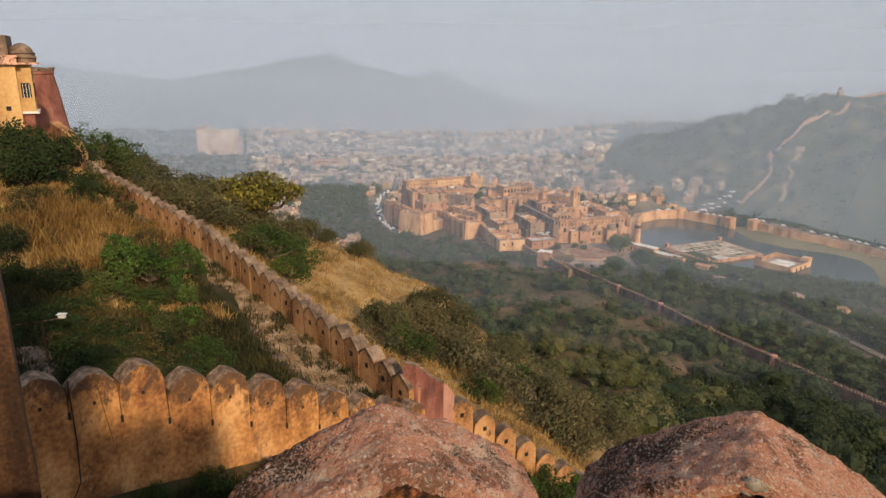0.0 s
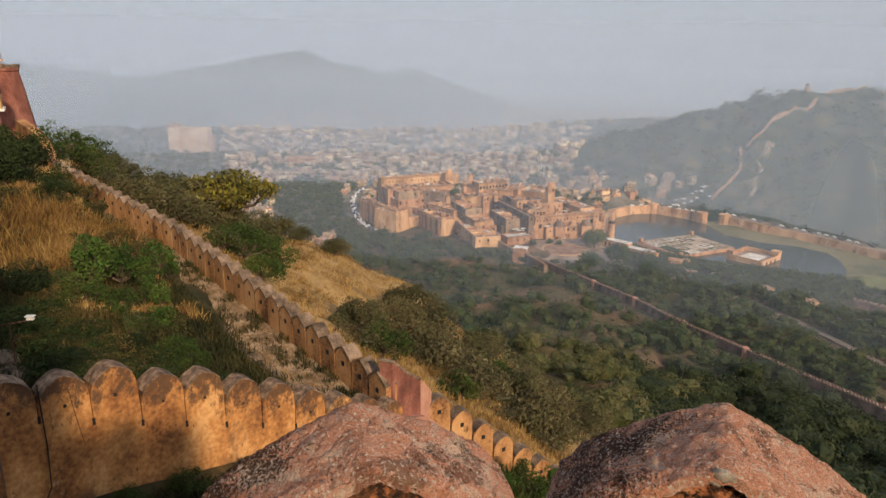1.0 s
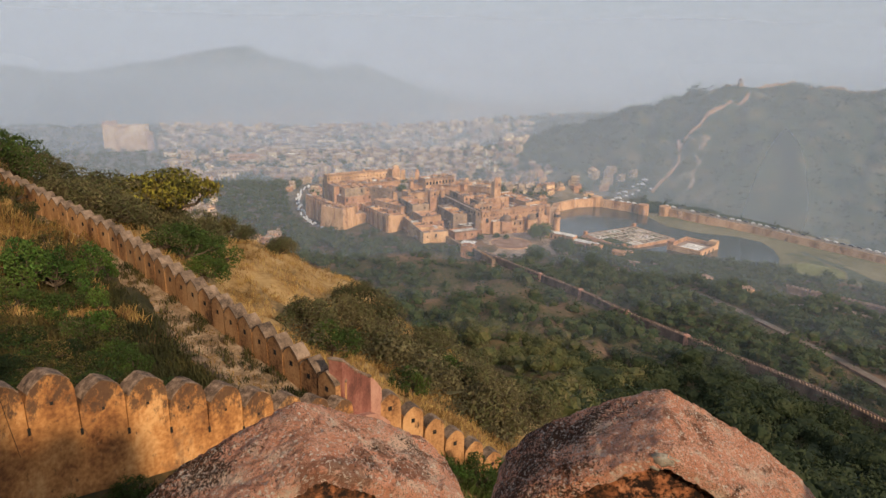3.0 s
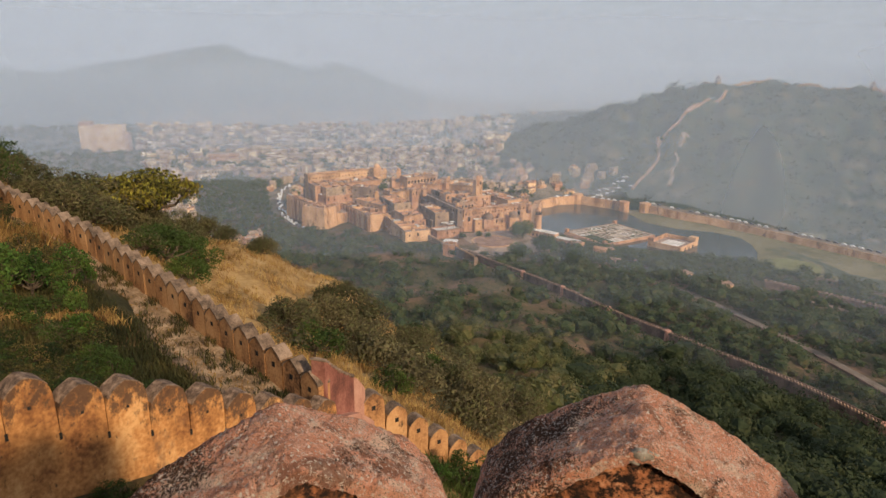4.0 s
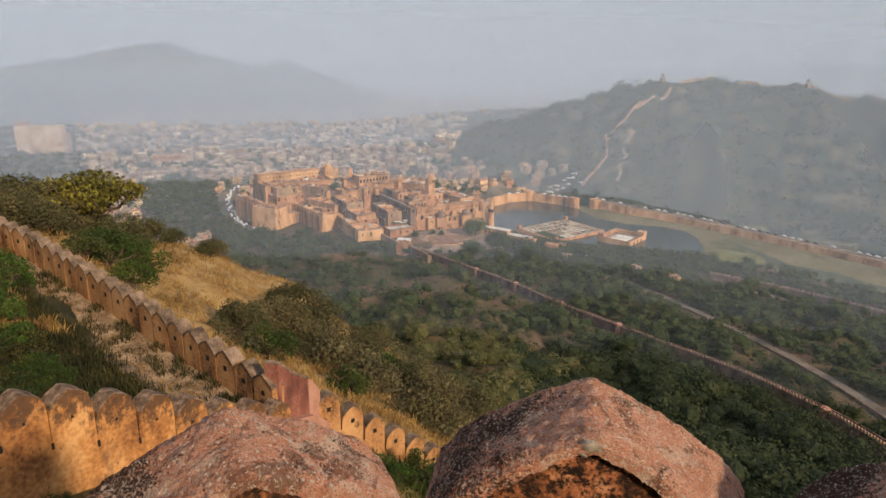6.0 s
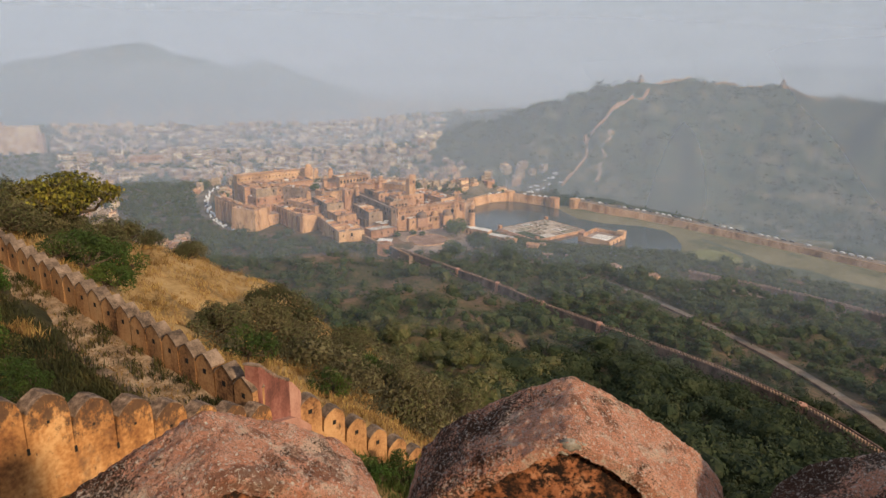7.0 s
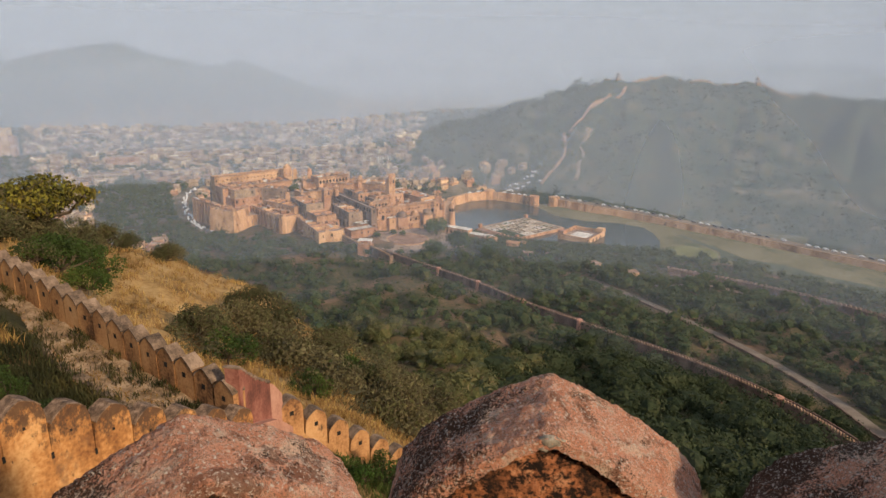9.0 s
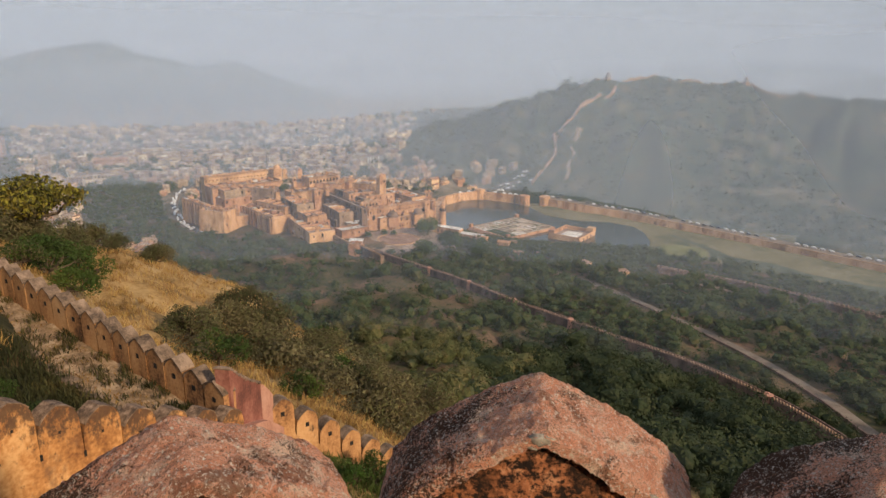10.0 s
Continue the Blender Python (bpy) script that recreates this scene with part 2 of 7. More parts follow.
M_LEAFYEL = leaf_material("yellow_leaves", ((0.13, 0.12, 0.018), (0.25, 0.205, 0.03), (0.38, 0.285, 0.045)))
M_GRASS = leaf_material("dry_grass", ((0.20, 0.115, 0.038), (0.38, 0.235, 0.085), (0.50, 0.33, 0.135)))
M_STRAW = leaf_material("rust_gold_straw", ((0.12, 0.065, 0.02), (0.24, 0.135, 0.04), (0.37, 0.225, 0.08)))
M_TEETH_PALE = material("pale_coping", ((0.26, 0.175, 0.12), (0.40, 0.28, 0.20), (0.52, 0.39, 0.285)), 0.3, 0.92, 0.1, 10, vary=0.1)
M_LEAFHILL = leaf_material("hill_leaves", ((0.014, 0.036, 0.017), (0.025, 0.055, 0.026), (0.042, 0.072, 0.034), (0.07, 0.078, 0.042)), 0.1)
M_LOWEARTH = material("red_earth", ((0.22, 0.12, 0.08), (0.32, 0.19, 0.13), (0.40, 0.26, 0.19)), 0.15, 0.95, 0.2, 12)
M_BARK = material("bark", ((0.03, 0.022, 0.016), (0.09, 0.065, 0.045), (0.15, 0.115, 0.08)), 3.0, 0.95, 0.4, 8)


# ---------------------------------------------------------------- mesh helpers
class Soup:
    """Vertices and faces gathered by numpy, for one mesh."""

    def __init__(self):
        self.v, self.f, self.m, self.k = [], [], [], 0

    def add(self, v, f, mat=0):
        v = np.asarray(v, float)
        if isinstance(f, np.ndarray):
            self.f.append((f + self.k).tolist())
        else:
            self.f.append([[i + self.k for i in q] for q in f])
        self.v.append(v), self.m.append(np.full(len(f), mat))
        self.k += len(v)

    def box(self, x0, x1, y0, y1, z0, z1, mat=0, m=None):
        v = np.array([(x, y, z) for z in (z0, z1) for y in (y0, y1) for x in (x0, x1)])
        if m is not None:
            v = v @ np.array(m.to_3x3()).T + np.array(m.translation)
        self.add(v, [(0, 2, 3, 1), (4, 5, 7, 6), (0, 1, 5, 4), (2, 6, 7, 3), (0, 4, 6, 2), (1, 3, 7, 5)], mat)

    def mesh(self, name, mats, smooth=False):
        me = bpy.data.meshes.new(name)
        faces = [q for f in self.f for q in f]
        me.from_pydata(np.concatenate(self.v).tolist(), [], faces)
        for mat in mats:
            me.materials.append(mat)
        me.polygons.foreach_set("material_index", np.concatenate(self.m).astype(np.int32))
        if smooth:
            me.polygons.foreach_set("use_smooth", np.ones(len(faces), bool))
        me.update()
        return me


def part(name, soup, mats, parent=None, label="", smooth=False):
    """Links a soup (or a mesh) as one object under a thing or a part."""
    mats = mats if isinstance(mats, (tuple, list)) else (mats,)
    me = soup.mesh(name, mats, smooth) if isinstance(soup, Soup) else soup
    ob = new(name, me)
    ob.parent = parent
    return tagged(ob, label)


def thing(name, m, label, category, group="", kind=""):
    ob = new(name)
    ob.empty_display_size = 0.3
    ob.matrix_world = m
    return tagged(ob, label, category, group, kind)


def box_soup(*a, **k):
    s = Soup()
    s.box(*a, **k)
    return s


# ---------------------------------------------------------------- the lie of the land
AZ = np.array([-60, -38, -30, -20, -10, -2, 6, 14, 28, 45, 70.0])
DN = np.array([0, 8, 14, 20, 27, 36, 48, 65.0])
NEAR = np.array([
    [-8, -8, -8, -7.5, -7, -6, -5, -5], [-9, -9, -8.8, -8.2, -7.5, -6.5, -5.4, -5.4],
    [-9.3, -9.5, -9.5, -9, -8.4, -7.4, -6.6, -7.5], [-9.5, -9.8, -10, -10, -9.8, -10.2, -12, -14.5],
    [-9.5, -10, -10.6, -11, -12.6, -15, -17, -17.8], [-10, -10.5, -11.8, -12.8, -14.5, -17.5, -20, -22],
    [-10, -11, -13, -14.5, -16.5, -19.5, -23.5, -29.5], [-10, -11.5, -14, -16, -18.5, -22.5, -28, -37],
    [-10, -12, -15, -18.5, -22.5, -28, -35, -46], [-10, -12, -15.5, -19.5, -24, -30, -37.5, -48]])
DF = np.array([100, 160, 250, 400, 620, 900.0])
FAR = np.array([
    [-22, -60, -110, -160, -172, -172], [-25, -60, -110, -160, -172, -172], [-27, -62, -110, -158, -172, -172],
    [-32, -66, -112, -156, -170, -172], [-38, -75, -116, -155, -166, -172], [-45, -80, -120, -155, -164, -172],
    [-52, -84, -122, -152, -160, -172], [-59, -88, -120, -150, -168, -176], [-66, -98, -125, -150, -181, -181],
    [-68, -100, -126, -152, -181, -181]])
HOME_D = np.concatenate([DN, DF])
HOME_Z = np.vstack([np.hstack([NEAR, FAR]), np.hstack([NEAR, FAR])[-1:]])


def fbm(x, y, scale, octaves=4, seed=0.0):
    """Smooth layered sines as a cheap noise over arrays, about -1 to 1."""
    out, amp, tot = 0, 1.0, 0
    for o in range(octaves):
        k = 2 ** o / scale
        a = 1.3 * o + seed
        u, v = x * math.cos(a) - y * math.sin(a), x * math.sin(a) + y * math.cos(a)
        out = out + amp * (np.sin(6.283 * k * u + 2.1 * np.sin(4.1 * k * v + a)) * np.sin(6.283 * k * v * 0.83 + 1.7 * np.sin(3.7 * k * u + 2 * a)))
        tot += amp
        amp *= 0.55
    return out / tot * 1.6


def hermite(xs, ys, q):
    """Smooth curve through evenly read columns: ys[:, i] at xs[i], for each row's own q."""
    i = np.clip(np.searchsorted(xs, q) - 1, 0, len(xs) - 2)
    t = np.clip((q - xs[i]) / (xs[i + 1] - xs[i]), 0, 1)
    return i, t


def ridge(x, y, line, width, power=1.0, floor=-186.0):
    """Height of a hill whose crest follows line ((x, y, z), ...)."""
    best = np.full(np.shape(x), -1e9)
    for (ax, ay, az), (bx, by, bz) in zip(line, line[1:]):
        dx, dy = bx - ax, by - ay
        t = np.clip(((x - ax) * dx + (y - ay) * dy) / (dx * dx + dy * dy), 0, 1)
        d = np.hypot(x - ax - t * dx, y - ay - t * dy)
        h = az + (bz - az) * t - floor
        best = np.maximum(best, floor + h * np.clip(1 - np.sqrt((d / width) ** 2 + 0.0025) + 0.05, 0, 1) ** power)
    return best


def line_distance(x, y, line):
    best = np.full(np.shape(x), 1e9)
    for (ax, ay), (bx, by) in zip(line, line[1:]):
        t = np.clip(((x - ax) * (bx - ax) + (y - ay) * (by - ay)) / ((bx - ax) ** 2 + (by - ay) ** 2), 0, 1)
        best = np.minimum(best, np.hypot(x - ax - t * (bx - ax), y - ay - t * (by - ay)))
    return best


def path_level(x, y, line):
    """Distance to a path and the path's own height beside it."""
    best, lev = np.full(np.shape(x), 1e9), np.zeros(np.shape(x))
    for (ax, ay, az), (bx, by, bz) in zip(line, line[1:]):
        t = np.clip(((x - ax) * (bx - ax) + (y - ay) * (by - ay)) / ((bx - ax) ** 2 + (by - ay) ** 2), 0, 1)
        d = np.hypot(x - ax - t * (bx - ax), y - ay - t * (by - ay))
        lev = np.where(d < best, az + (bz - az) * t, lev)
        best = np.minimum(best, d)
    return best, lev


LOWER_WALL = ((91, 512, -156), (121, 444, -153), (136.6, 401.7, -150), (148.6, 352.8, -146), (163, 307.8, -142), (171.2, 269.9, -137), (180.5, 231, -132),
              (182, 192.3, -126), (180, 168, -122), (172, 140, -116))
ROAD = ((196, 135, -124), (203.4, 159.4, -128), (216.4, 194.2, -134), (227, 241, -141), (231.6, 298.9, -148), (228.5, 365.1, -154), (220.9, 413.4, -158), (192.2, 471, -161), (150, 512, -160))
SECOND_WALL = ((314, 452, -172), (349.2, 404.7, -171), (370.4, 360.7, -169), (379, 302.2, -164), (372, 240, -158))
LAKE_BED = ((240, 690), (300, 625), (345, 575))
SHORE_AZ = (10, 16.4, 19.5, 23.4, 24.8, 31.4, 38.1, 46.3, 55.2, 67.7)
SHORE_D = (900, 800, 835, 806, 800, 762, 724, 690, 668, 672)
HILL_EAST = ((330, 1560, -170), (430, 1420, -140), (517, 1290, -124), (548, 1080, -78), (566, 1002, -53), (610, 1000, -56), (673, 994, -47), (740, 975, -56),
             (817, 946, -68), (977, 858, -76), (1300, 640, -70), (1700, 300, -60))
HILL_FAR = ((-942, 1932, -95), (-779, 1928, -78), (-571, 1916, -43), (-415, 1956, -8), (-319, 1974, 4), (-209, 1989, -36), (-104, 1997, -80), (-60, 1970, -66), (-8, 1949, -46), (30, 1925, -66), (76, 1898, -112), (174, 1841, -178))
HILL_WEST = ((-1767, 1767, 20), (-1469, 2022, -20), (-1212, 2186, -52), (-1056, 2265, -70), (-895, 2333, -115), (-730, 2390, -150))
HILL_HORIZON = ((-943, 3784, -70), (136, 3897, -120), (790, 3716, -105), (1265, 3476, -120), (1799, 3117, -95), (2545, 2545, -60))
PALACE_SPUR = ((150, 585, -161), (110, 570, -160), (40, 610, -158), (0, 650, -160), (-10, 700, -165))
MARSH = ((215, 715), (270, 720), (330, 660), (390, 580), (450, 490), (500, 410), (620, 200))


def ground(x, y):
    x, y = np.asarray(x, float), np.asarray(y, float)
    d = np.hypot(x, y)
    az = np.clip(np.degrees(np.arctan2(x, y)), -60, 70)
    ia, ta = hermite(AZ, None, az)
    ta = ta * ta * (3 - 2 * ta) * 0.5 + ta * 0.5
    dd = np.clip(d, 0, 899)
    idd, td = hermite(HOME_D, None, dd)
    z = ((HOME_Z[ia, idd] * (1 - td) + HOME_Z[ia, idd + 1] * td) * (1 - ta) + (HOME_Z[ia + 1, idd] * (1 - td) + HOME_Z[ia + 1, idd + 1] * td) * ta)
    rough = np.clip((d - 110) / 150, 0, 1) * np.clip((620 - d) / 150, 0, 1)
    z = z + rough * (5 * fbm(x, y, 120) + 1.5 * fbm(x, y, 35, seed=2)) + np.clip((d - 10) / 30, 0, 1) * np.clip((150 - d) / 80, 0, 1) * 0.35 * fbm(x, y, 9, seed=5)
    z = np.maximum(z, ridge(x, y, PALACE_SPUR, 110, 1.3, -176))
    z = np.minimum(z, -181 + 0.22 * np.clip(line_distance(x, y, MARSH) - 52, 0, 1e4) + np.clip(430 - d, 0, 1e4))
    z = np.minimum(z, -181 + 0.3 * np.clip(line_distance(x, y, LAKE_BED) - 78, 0, 1e4) + np.clip(430 - d, 0, 1e4))
    for line, drop, half in ((LOWER_WALL, 5.0, 2), (ROAD, 0.35, 4.5), (SECOND_WALL, 3.0, 3)):
        pd, pz = path_level(x, y, line)
        k = np.clip((half + 40 - pd) / 40, 0, 1) ** 2
        z = z * (1 - k) + (pz - drop) * k
    for line, w, p in ((HILL_EAST, 420, 1.0), (HILL_FAR, 310, 1.0), (HILL_WEST, 600, 1.1), (HILL_HORIZON, 700, 1.0)):
        r = ridge(x, y, line, w, p)
        if line is HILL_EAST:
            # gullies follow bearings from the camera, roughly from crest to shore
            r = r + 7 * np.clip((r + 170) / 40, 0, 1) * np.clip((-62 - r) / 45, 0, 1) * fbm(np.degrees(np.arctan2(x, y)) * 9, d * 0.1, 40, 3, seed=9)
            r = np.minimum(r, -177 + 0.5 * np.clip(d - np.interp(np.degrees(np.arctan2(x, y)), SHORE_AZ, SHORE_D) - 12, -20, 1e4))
        h = np.clip((r + 178) / 60, 0, 1)
        r = r + h * (9 * fbm(x, y, 260, seed=1) * np.clip((0 - r) / 60, 0, 1) + (6 if line is HILL_EAST else 4) * fbm(x, y, 80, seed=3))
        z = np.maximum(z, r)
    back = np.clip((-y - 4) / 30, 0, 1)
    return z * (1 - back) + back * (-3 + 2 * fbm(x, y, 60)) * np.clip(1 - d / 900, 0, 1) + back * np.clip(d / 900, 0, 1) * -60


def ground1(x, y):
    return float(ground(np.array([x]), np.array([y]))[0])


def flat(line):
    return [(p[0], p[1]) for p in line]


def build_ground():
    azs = np.radians(np.concatenate([np.linspace(-58, 72, 500), np.linspace(72, 302, 60)[1:-1]]))
    rs = np.concatenate([[0.01], np.geomspace(1.5, 4700, 270)])
    A, R = np.meshgrid(azs, rs)
    X, Y = R * np.sin(A), R * np.cos(A)
    Z = ground(X, Y)
    na, nr = len(azs), len(rs)
    i, j = np.meshgrid(np.arange(nr - 1), np.arange(na), indexing='ij')
    jn = (j + 1) % na
    f = np.stack([i * na + j, (i + 1) * na + j, (i + 1) * na + jn, i * na + jn], -1).reshape(-1, 4)
    s = Soup()
    s.add(np.stack([X, Y, Z], -1).reshape(-1, 3), f)
    return s


M_GROUND = material("dry_grass_ground", ((0.13, 0.085, 0.035), (0.30, 0.185, 0.07), (0.42, 0.27, 0.11), (0.46, 0.32, 0.15)), 0.25, 0.95, 0.5, 14,
                    spots=(((0.10, 0.075, 0.03), 0.12, 0.60),))
M_SCRUB = material("scrub_floor", ((0.036, 0.044, 0.018), (0.07, 0.064, 0.028), (0.125, 0.085, 0.046), (0.22, 0.13, 0.078)), 0.03, 0.95, 0.4, 14)
M_PLAIN = material("town_ground", ((0.06, 0.065, 0.042), (0.13, 0.115, 0.085), (0.24, 0.20, 0.155)), 0.02, 0.95, 0.1, 14)
M_MARSH = material("marsh_silt", ((0.10, 0.10, 0.055), (0.17, 0.155, 0.085), (0.22, 0.195, 0.12)), 0.012, 0.9, 0.0, 14, spots=(((0.085, 0.10, 0.055), 0.02, 0.55),))
M_HILLFAR = material("hill_scrub", ((0.014, 0.030, 0.016), (0.026, 0.048, 0.026), (0.055, 0.068, 0.040), (0.16, 0.13, 0.09)), 0.03, 0.95, 0.4, 16, span=(0.49, 0.84))
# tones darkened to stand in for shade on the slope behind the cross wall
M_WEEDS = material("weedy_ground", ((0.018, 0.02, 0.009), (0.042, 0.04, 0.016), (0.08, 0.06, 0.026), (0.16, 0.10, 0.04)), 0.35, 0.95, 0.5, 12)
land_soup = build_ground()
gv = land_soup.v[0]
gf = np.array(land_soup.f[0])
gc = gv[gf].mean(1)
gd = np.hypot(gc[:, 0], gc[:, 1])
wob = 12 * fbm(gc[:, 0], gc[:, 1], 60, seed=7)
ids = np.where(gd + wob < 105, 0, 1)
ids = np.where((gd > 690) & (gc[:, 2] < -150) & (gc[:, 0] < 0.42 * gc[:, 1]), 2, ids)
ids = np.where((gd > 690) & (gc[:, 0] >= 0.42 * gc[:, 1]), 4, ids)
ids = np.where((gd > 690) & (gc[:, 2] + wob * 0.3 >= -165), 4, ids)
ids = np.where(gc[:, 2] < -178.5, 3, ids)
inside = (gd < 60) & (gc[:, 0] < -1) & ((gc[:, 0] + 0.85) * 13.55 + (gc[:, 1] - 19.75) * 11.25 < 0)
ids = np.where(inside, 5, ids)
land_soup.m = [ids]
land = part("ground", land_soup, (M_GROUND, M_SCRUB, M_PLAIN, M_MARSH, M_HILLFAR, M_WEEDS), smooth=True)
tagged(land, "dry scrub hillside falling to a green valley and hazy hills", "ground", kind="structure")


# ---------------------------------------------------------------- the round turret round the camera
TURRET = Vector((0.24, 0.15, 0.0))
MERLON_PROFILE = ((0, 0), (0.022, -0.004), (0.055, -0.019), (0.12, -0.051), (0.20, -0.093), (0.30, -0.152), (0.385, -0.218), (0.447, -0.30), (0.487, -0.42), (0.505, -0.60), (0.50, -1.7))


def loft(soup, loops, mats, cap=True):
    """Joins loops of equally many points; mats: one index per strip."""
    n = len(loops[0])
    v = np.array([p for lp in loops for p in lp])
    for k in range(len(loops) - 1):
        f = [(k * n + i, k * n + (i + 1) % n, (k + 1) * n + (i + 1) % n, (k + 1) * n + i) for i in range(n)]
        soup.add(v, f, mats[k])
    if cap:
        soup.add(loops[0], [tuple(range(n))[::-1]], mats[0])
        soup.add(loops[-1], [tuple(range(n))], mats[-1])


def turret_merlon(seed, sx, sz, st):
    """A big rounded-gable merlon: plaster cap with a worn rim over a mouldy inner face. Local +y points outward."""
    rnd = np.random.RandomState(seed)
    prof = np.array(MERLON_PROFILE)
    dense = []
    for (a, b), (c, d) in zip(prof, prof[1:]):
        k = max(2, int(math.hypot(c - a, d - b) / 0.008)) if d > -0.7 else 8
        dense += [(a + (c - a) * i / k, b + (d - b) * i / k) for i in range(k)]
    dense.append(tuple(prof[-1]))
    right = np.array(dense) * (sx, sz)
    left = right[::-1][:-1] * (-1, 1)
    curve = np.vstack([left, right])
    ys = np.linspace(-0.19 * st, 0.19 * st, 45)
    s = Soup()
    rows = []
    for iy, y in enumerate(ys):
        e = 1 - 0.03 * max(0, abs(y) / (0.19 * st) - 0.8) * 5
        taper = 1 - 0.07 * (0.19 * st - y) / (0.38 * st)
        row = np.column_stack([curve[:, 0] * taper * e, np.full(len(curve), y), curve[:, 1] - (1 - e) * 0.5 + 0.0])
        ph, n_ = seed * 3.7, len(row)
        bumpy = 0.006 * fbm(row[:, 0] + ph, row[:, 2] * 1.3 + y * 1.1, 0.33, 3, seed) + 0.0045 * fbm(row[:, 0] + ph, np.full(n_, y) + 3, 0.035, 2, seed + 2) + 0.0016 * rnd.randn(len(row))
        row[:, 2] += bumpy
        row[:, 0] += 0.006 * fbm(row[:, 2] + ph, row[:, 1] + row[:, 0], 0.25, 3, seed + 1)
        rows.append(row)
    n = len(curve)
    v = np.vstack(rows)
    f = [(i * n + j, i * n + j + 1, (i + 1) * n + j + 1, (i + 1) * n + j) for i in range(len(ys) - 1) for j in range(n - 1)]
    s.add(v, f, 0)
    s.add(rows[-1], [tuple(range(n))], 0)
    inner = rows[0].copy()
    inset = inner.copy()
    inset[:, 0] *= 0.90
    inset[:, 2] = inset[:, 2] - 0.035
    inset[:, 1] += 0.0
    deep = inset.copy()
    deep[:, 1] += 0.022
    ring = [(j, n + j, n + j + 1, j + 1) for j in range(n - 1)]
    s.add(np.vstack([inner, inset]), ring, 0)
    s.add(np.vstack([inset, deep]), ring, 1)
    face = Soup()
    bottom = deep.copy()
    m = 12
    grid = []
    for k in range(m + 1):
        g = deep.copy()
        g[:, 2] = deep[:, 2] + (-1.75 - deep[:, 2]) * (k / m)
        if 0 < k < m:
            g[:, 1] += 0.006 * fbm(g[:, 0] + seed, g[:, 2], 0.2, 4, seed)
        grid.append(g)
    fv = np.vstack(grid)
    ff = [(i * n + j, (i + 1) * n + j, (i + 1) * n + j + 1, i * n + j + 1) for i in range(m) for j in range(n - 1)]
    face.add(fv, ff, 0)
    return s, face


M_MORTAR = material("grey_mortar", ((0.16, 0.13, 0.10), (0.34, 0.30, 0.24), (0.5, 0.46, 0.39)), 30, 0.95, 0.5, 6)


def blob(seed, r, squash=(1, 1, 0.6), rough=0.35):
    bm = bmesh.new()
    bmesh.ops.create_icosphere(bm, subdivisions=2, radius=r)
    for v in bm.verts:
        k = 1 + rough * noise.noise(v.co / r * 1.3 + Vector((seed * 7.1, 0, 0))) + 0.3 * rough * noise.noise(v.co / r * 4 + Vector((0, seed * 3.3, 0)))
        v.co = Vector((v.co.x * squash[0], v.co.y * squash[1], v.co.z * squash[2])) * k
    s = Soup()
    s.add([v.co[:] for v in bm.verts], [[q.index for q in fc.verts] for fc in bm.faces])
    bm.free()
    return s


# angle round the turret, distance from its middle, width, height and thickness factors, height of the ridge
TURRET_MERLONS = ((-88, 1.60, 1, 1, 1, -0.985), (-51, 1.58, 1.0, 1.0, 1, -1.0), (-14.7, 1.54, 1.05, 0.92, 0.95, -0.985), (23.4, 1.86, 1.22, 1.18, 1.15, -1.13),
                  (55.2, 1.80, 0.93, 1.07, 1.1, -1.06), (90, 1.75, 1, 1, 1, -1.05), (127, 1.65, 1, 1, 1, -1.0))
for i, (ang, far, sx, sz, st, top) in enumerate(TURRET_MERLONS):
    a = radians(ang)
    mid = TURRET + Vector((math.sin(a), math.cos(a), 0)) * far + Vector((0, 0, top))
    m = thing("turret_merlon", Matrix.Translation(mid) @ Matrix.Rotation(-a, 4, 'Z'),
              "lichened plaster merlon with a rounded gable on the turret parapet, darkened further for its shade" if ang == 55.2 else "weathered pink plaster merlon with a rounded gable on the turret parapet", "merlon", "merlons of the turret parapet")
    cap, face = turret_merlon(i + 1, sx, sz, st)
    part("cap", cap, (M_CAPSHADE if ang == 55.2 else M_CAP, M_CAPFACE), m, smooth=True)
    part("inner_face", face, M_CAPFACE, m, "blotched orange and black inner face", smooth=True)
    if ang == 23.4:
        for px, pz, k0 in ((-0.004, -0.02, 5.6), (0.345, -0.2, 4.5)):
            lump = Soup()
            for k in range(2):
                q = blob(k + k0 * 3, (0.025, 0.017)[k] * k0 / 5, (1.35, 0.35, 0.8), 0.75)
                lump.add(np.vstack(q.v) + (px + (0, -0.026)[k] * k0 / 5, -0.19 * st + 0.006, pz - (0.014, 0.03)[k]), [list(fc) for fs in q.f for fc in fs])
            part("mortar_patch", lump, M_MORTAR, m, "pale grey mortar patch", smooth=True)


def ring_wall(name, r0, r1, z0, z1, mat, label, seg=96):
    s = Soup()
    a = np.linspace(0, 2 * math.pi, seg, endpoint=False)
    loops = [np.column_stack([TURRET.x + r * np.sin(a), TURRET.y + r * np.cos(a), np.full(seg, z)]) for r, z in ((r0, z0), (r1, z0), (r1, z1), (r0, z1), (r0, z0))]
    loft(s, loops, (0, 0, 0, 0), cap=False)
    return tagged(part(name, s, mat), label, "wall", kind="structure")


ring_wall("turret_wall", 1.30, 2.10, -13.0, -2.55, M_WALL, "ochre plastered drum of a round turret")
s = Soup()
a = np.linspace(0, 2 * math.pi, 96, endpoint=False)
s.add(np.column_stack([TURRET.x + 1.4 * np.sin(a), TURRET.y + 1.4 * np.cos(a), np.full(96, -2.7)]), [tuple(range(96))[::-1]])
tagged(part("turret_floor", s, M_PAVE), "worn plaster floor inside the turret", "floor", kind="structure")


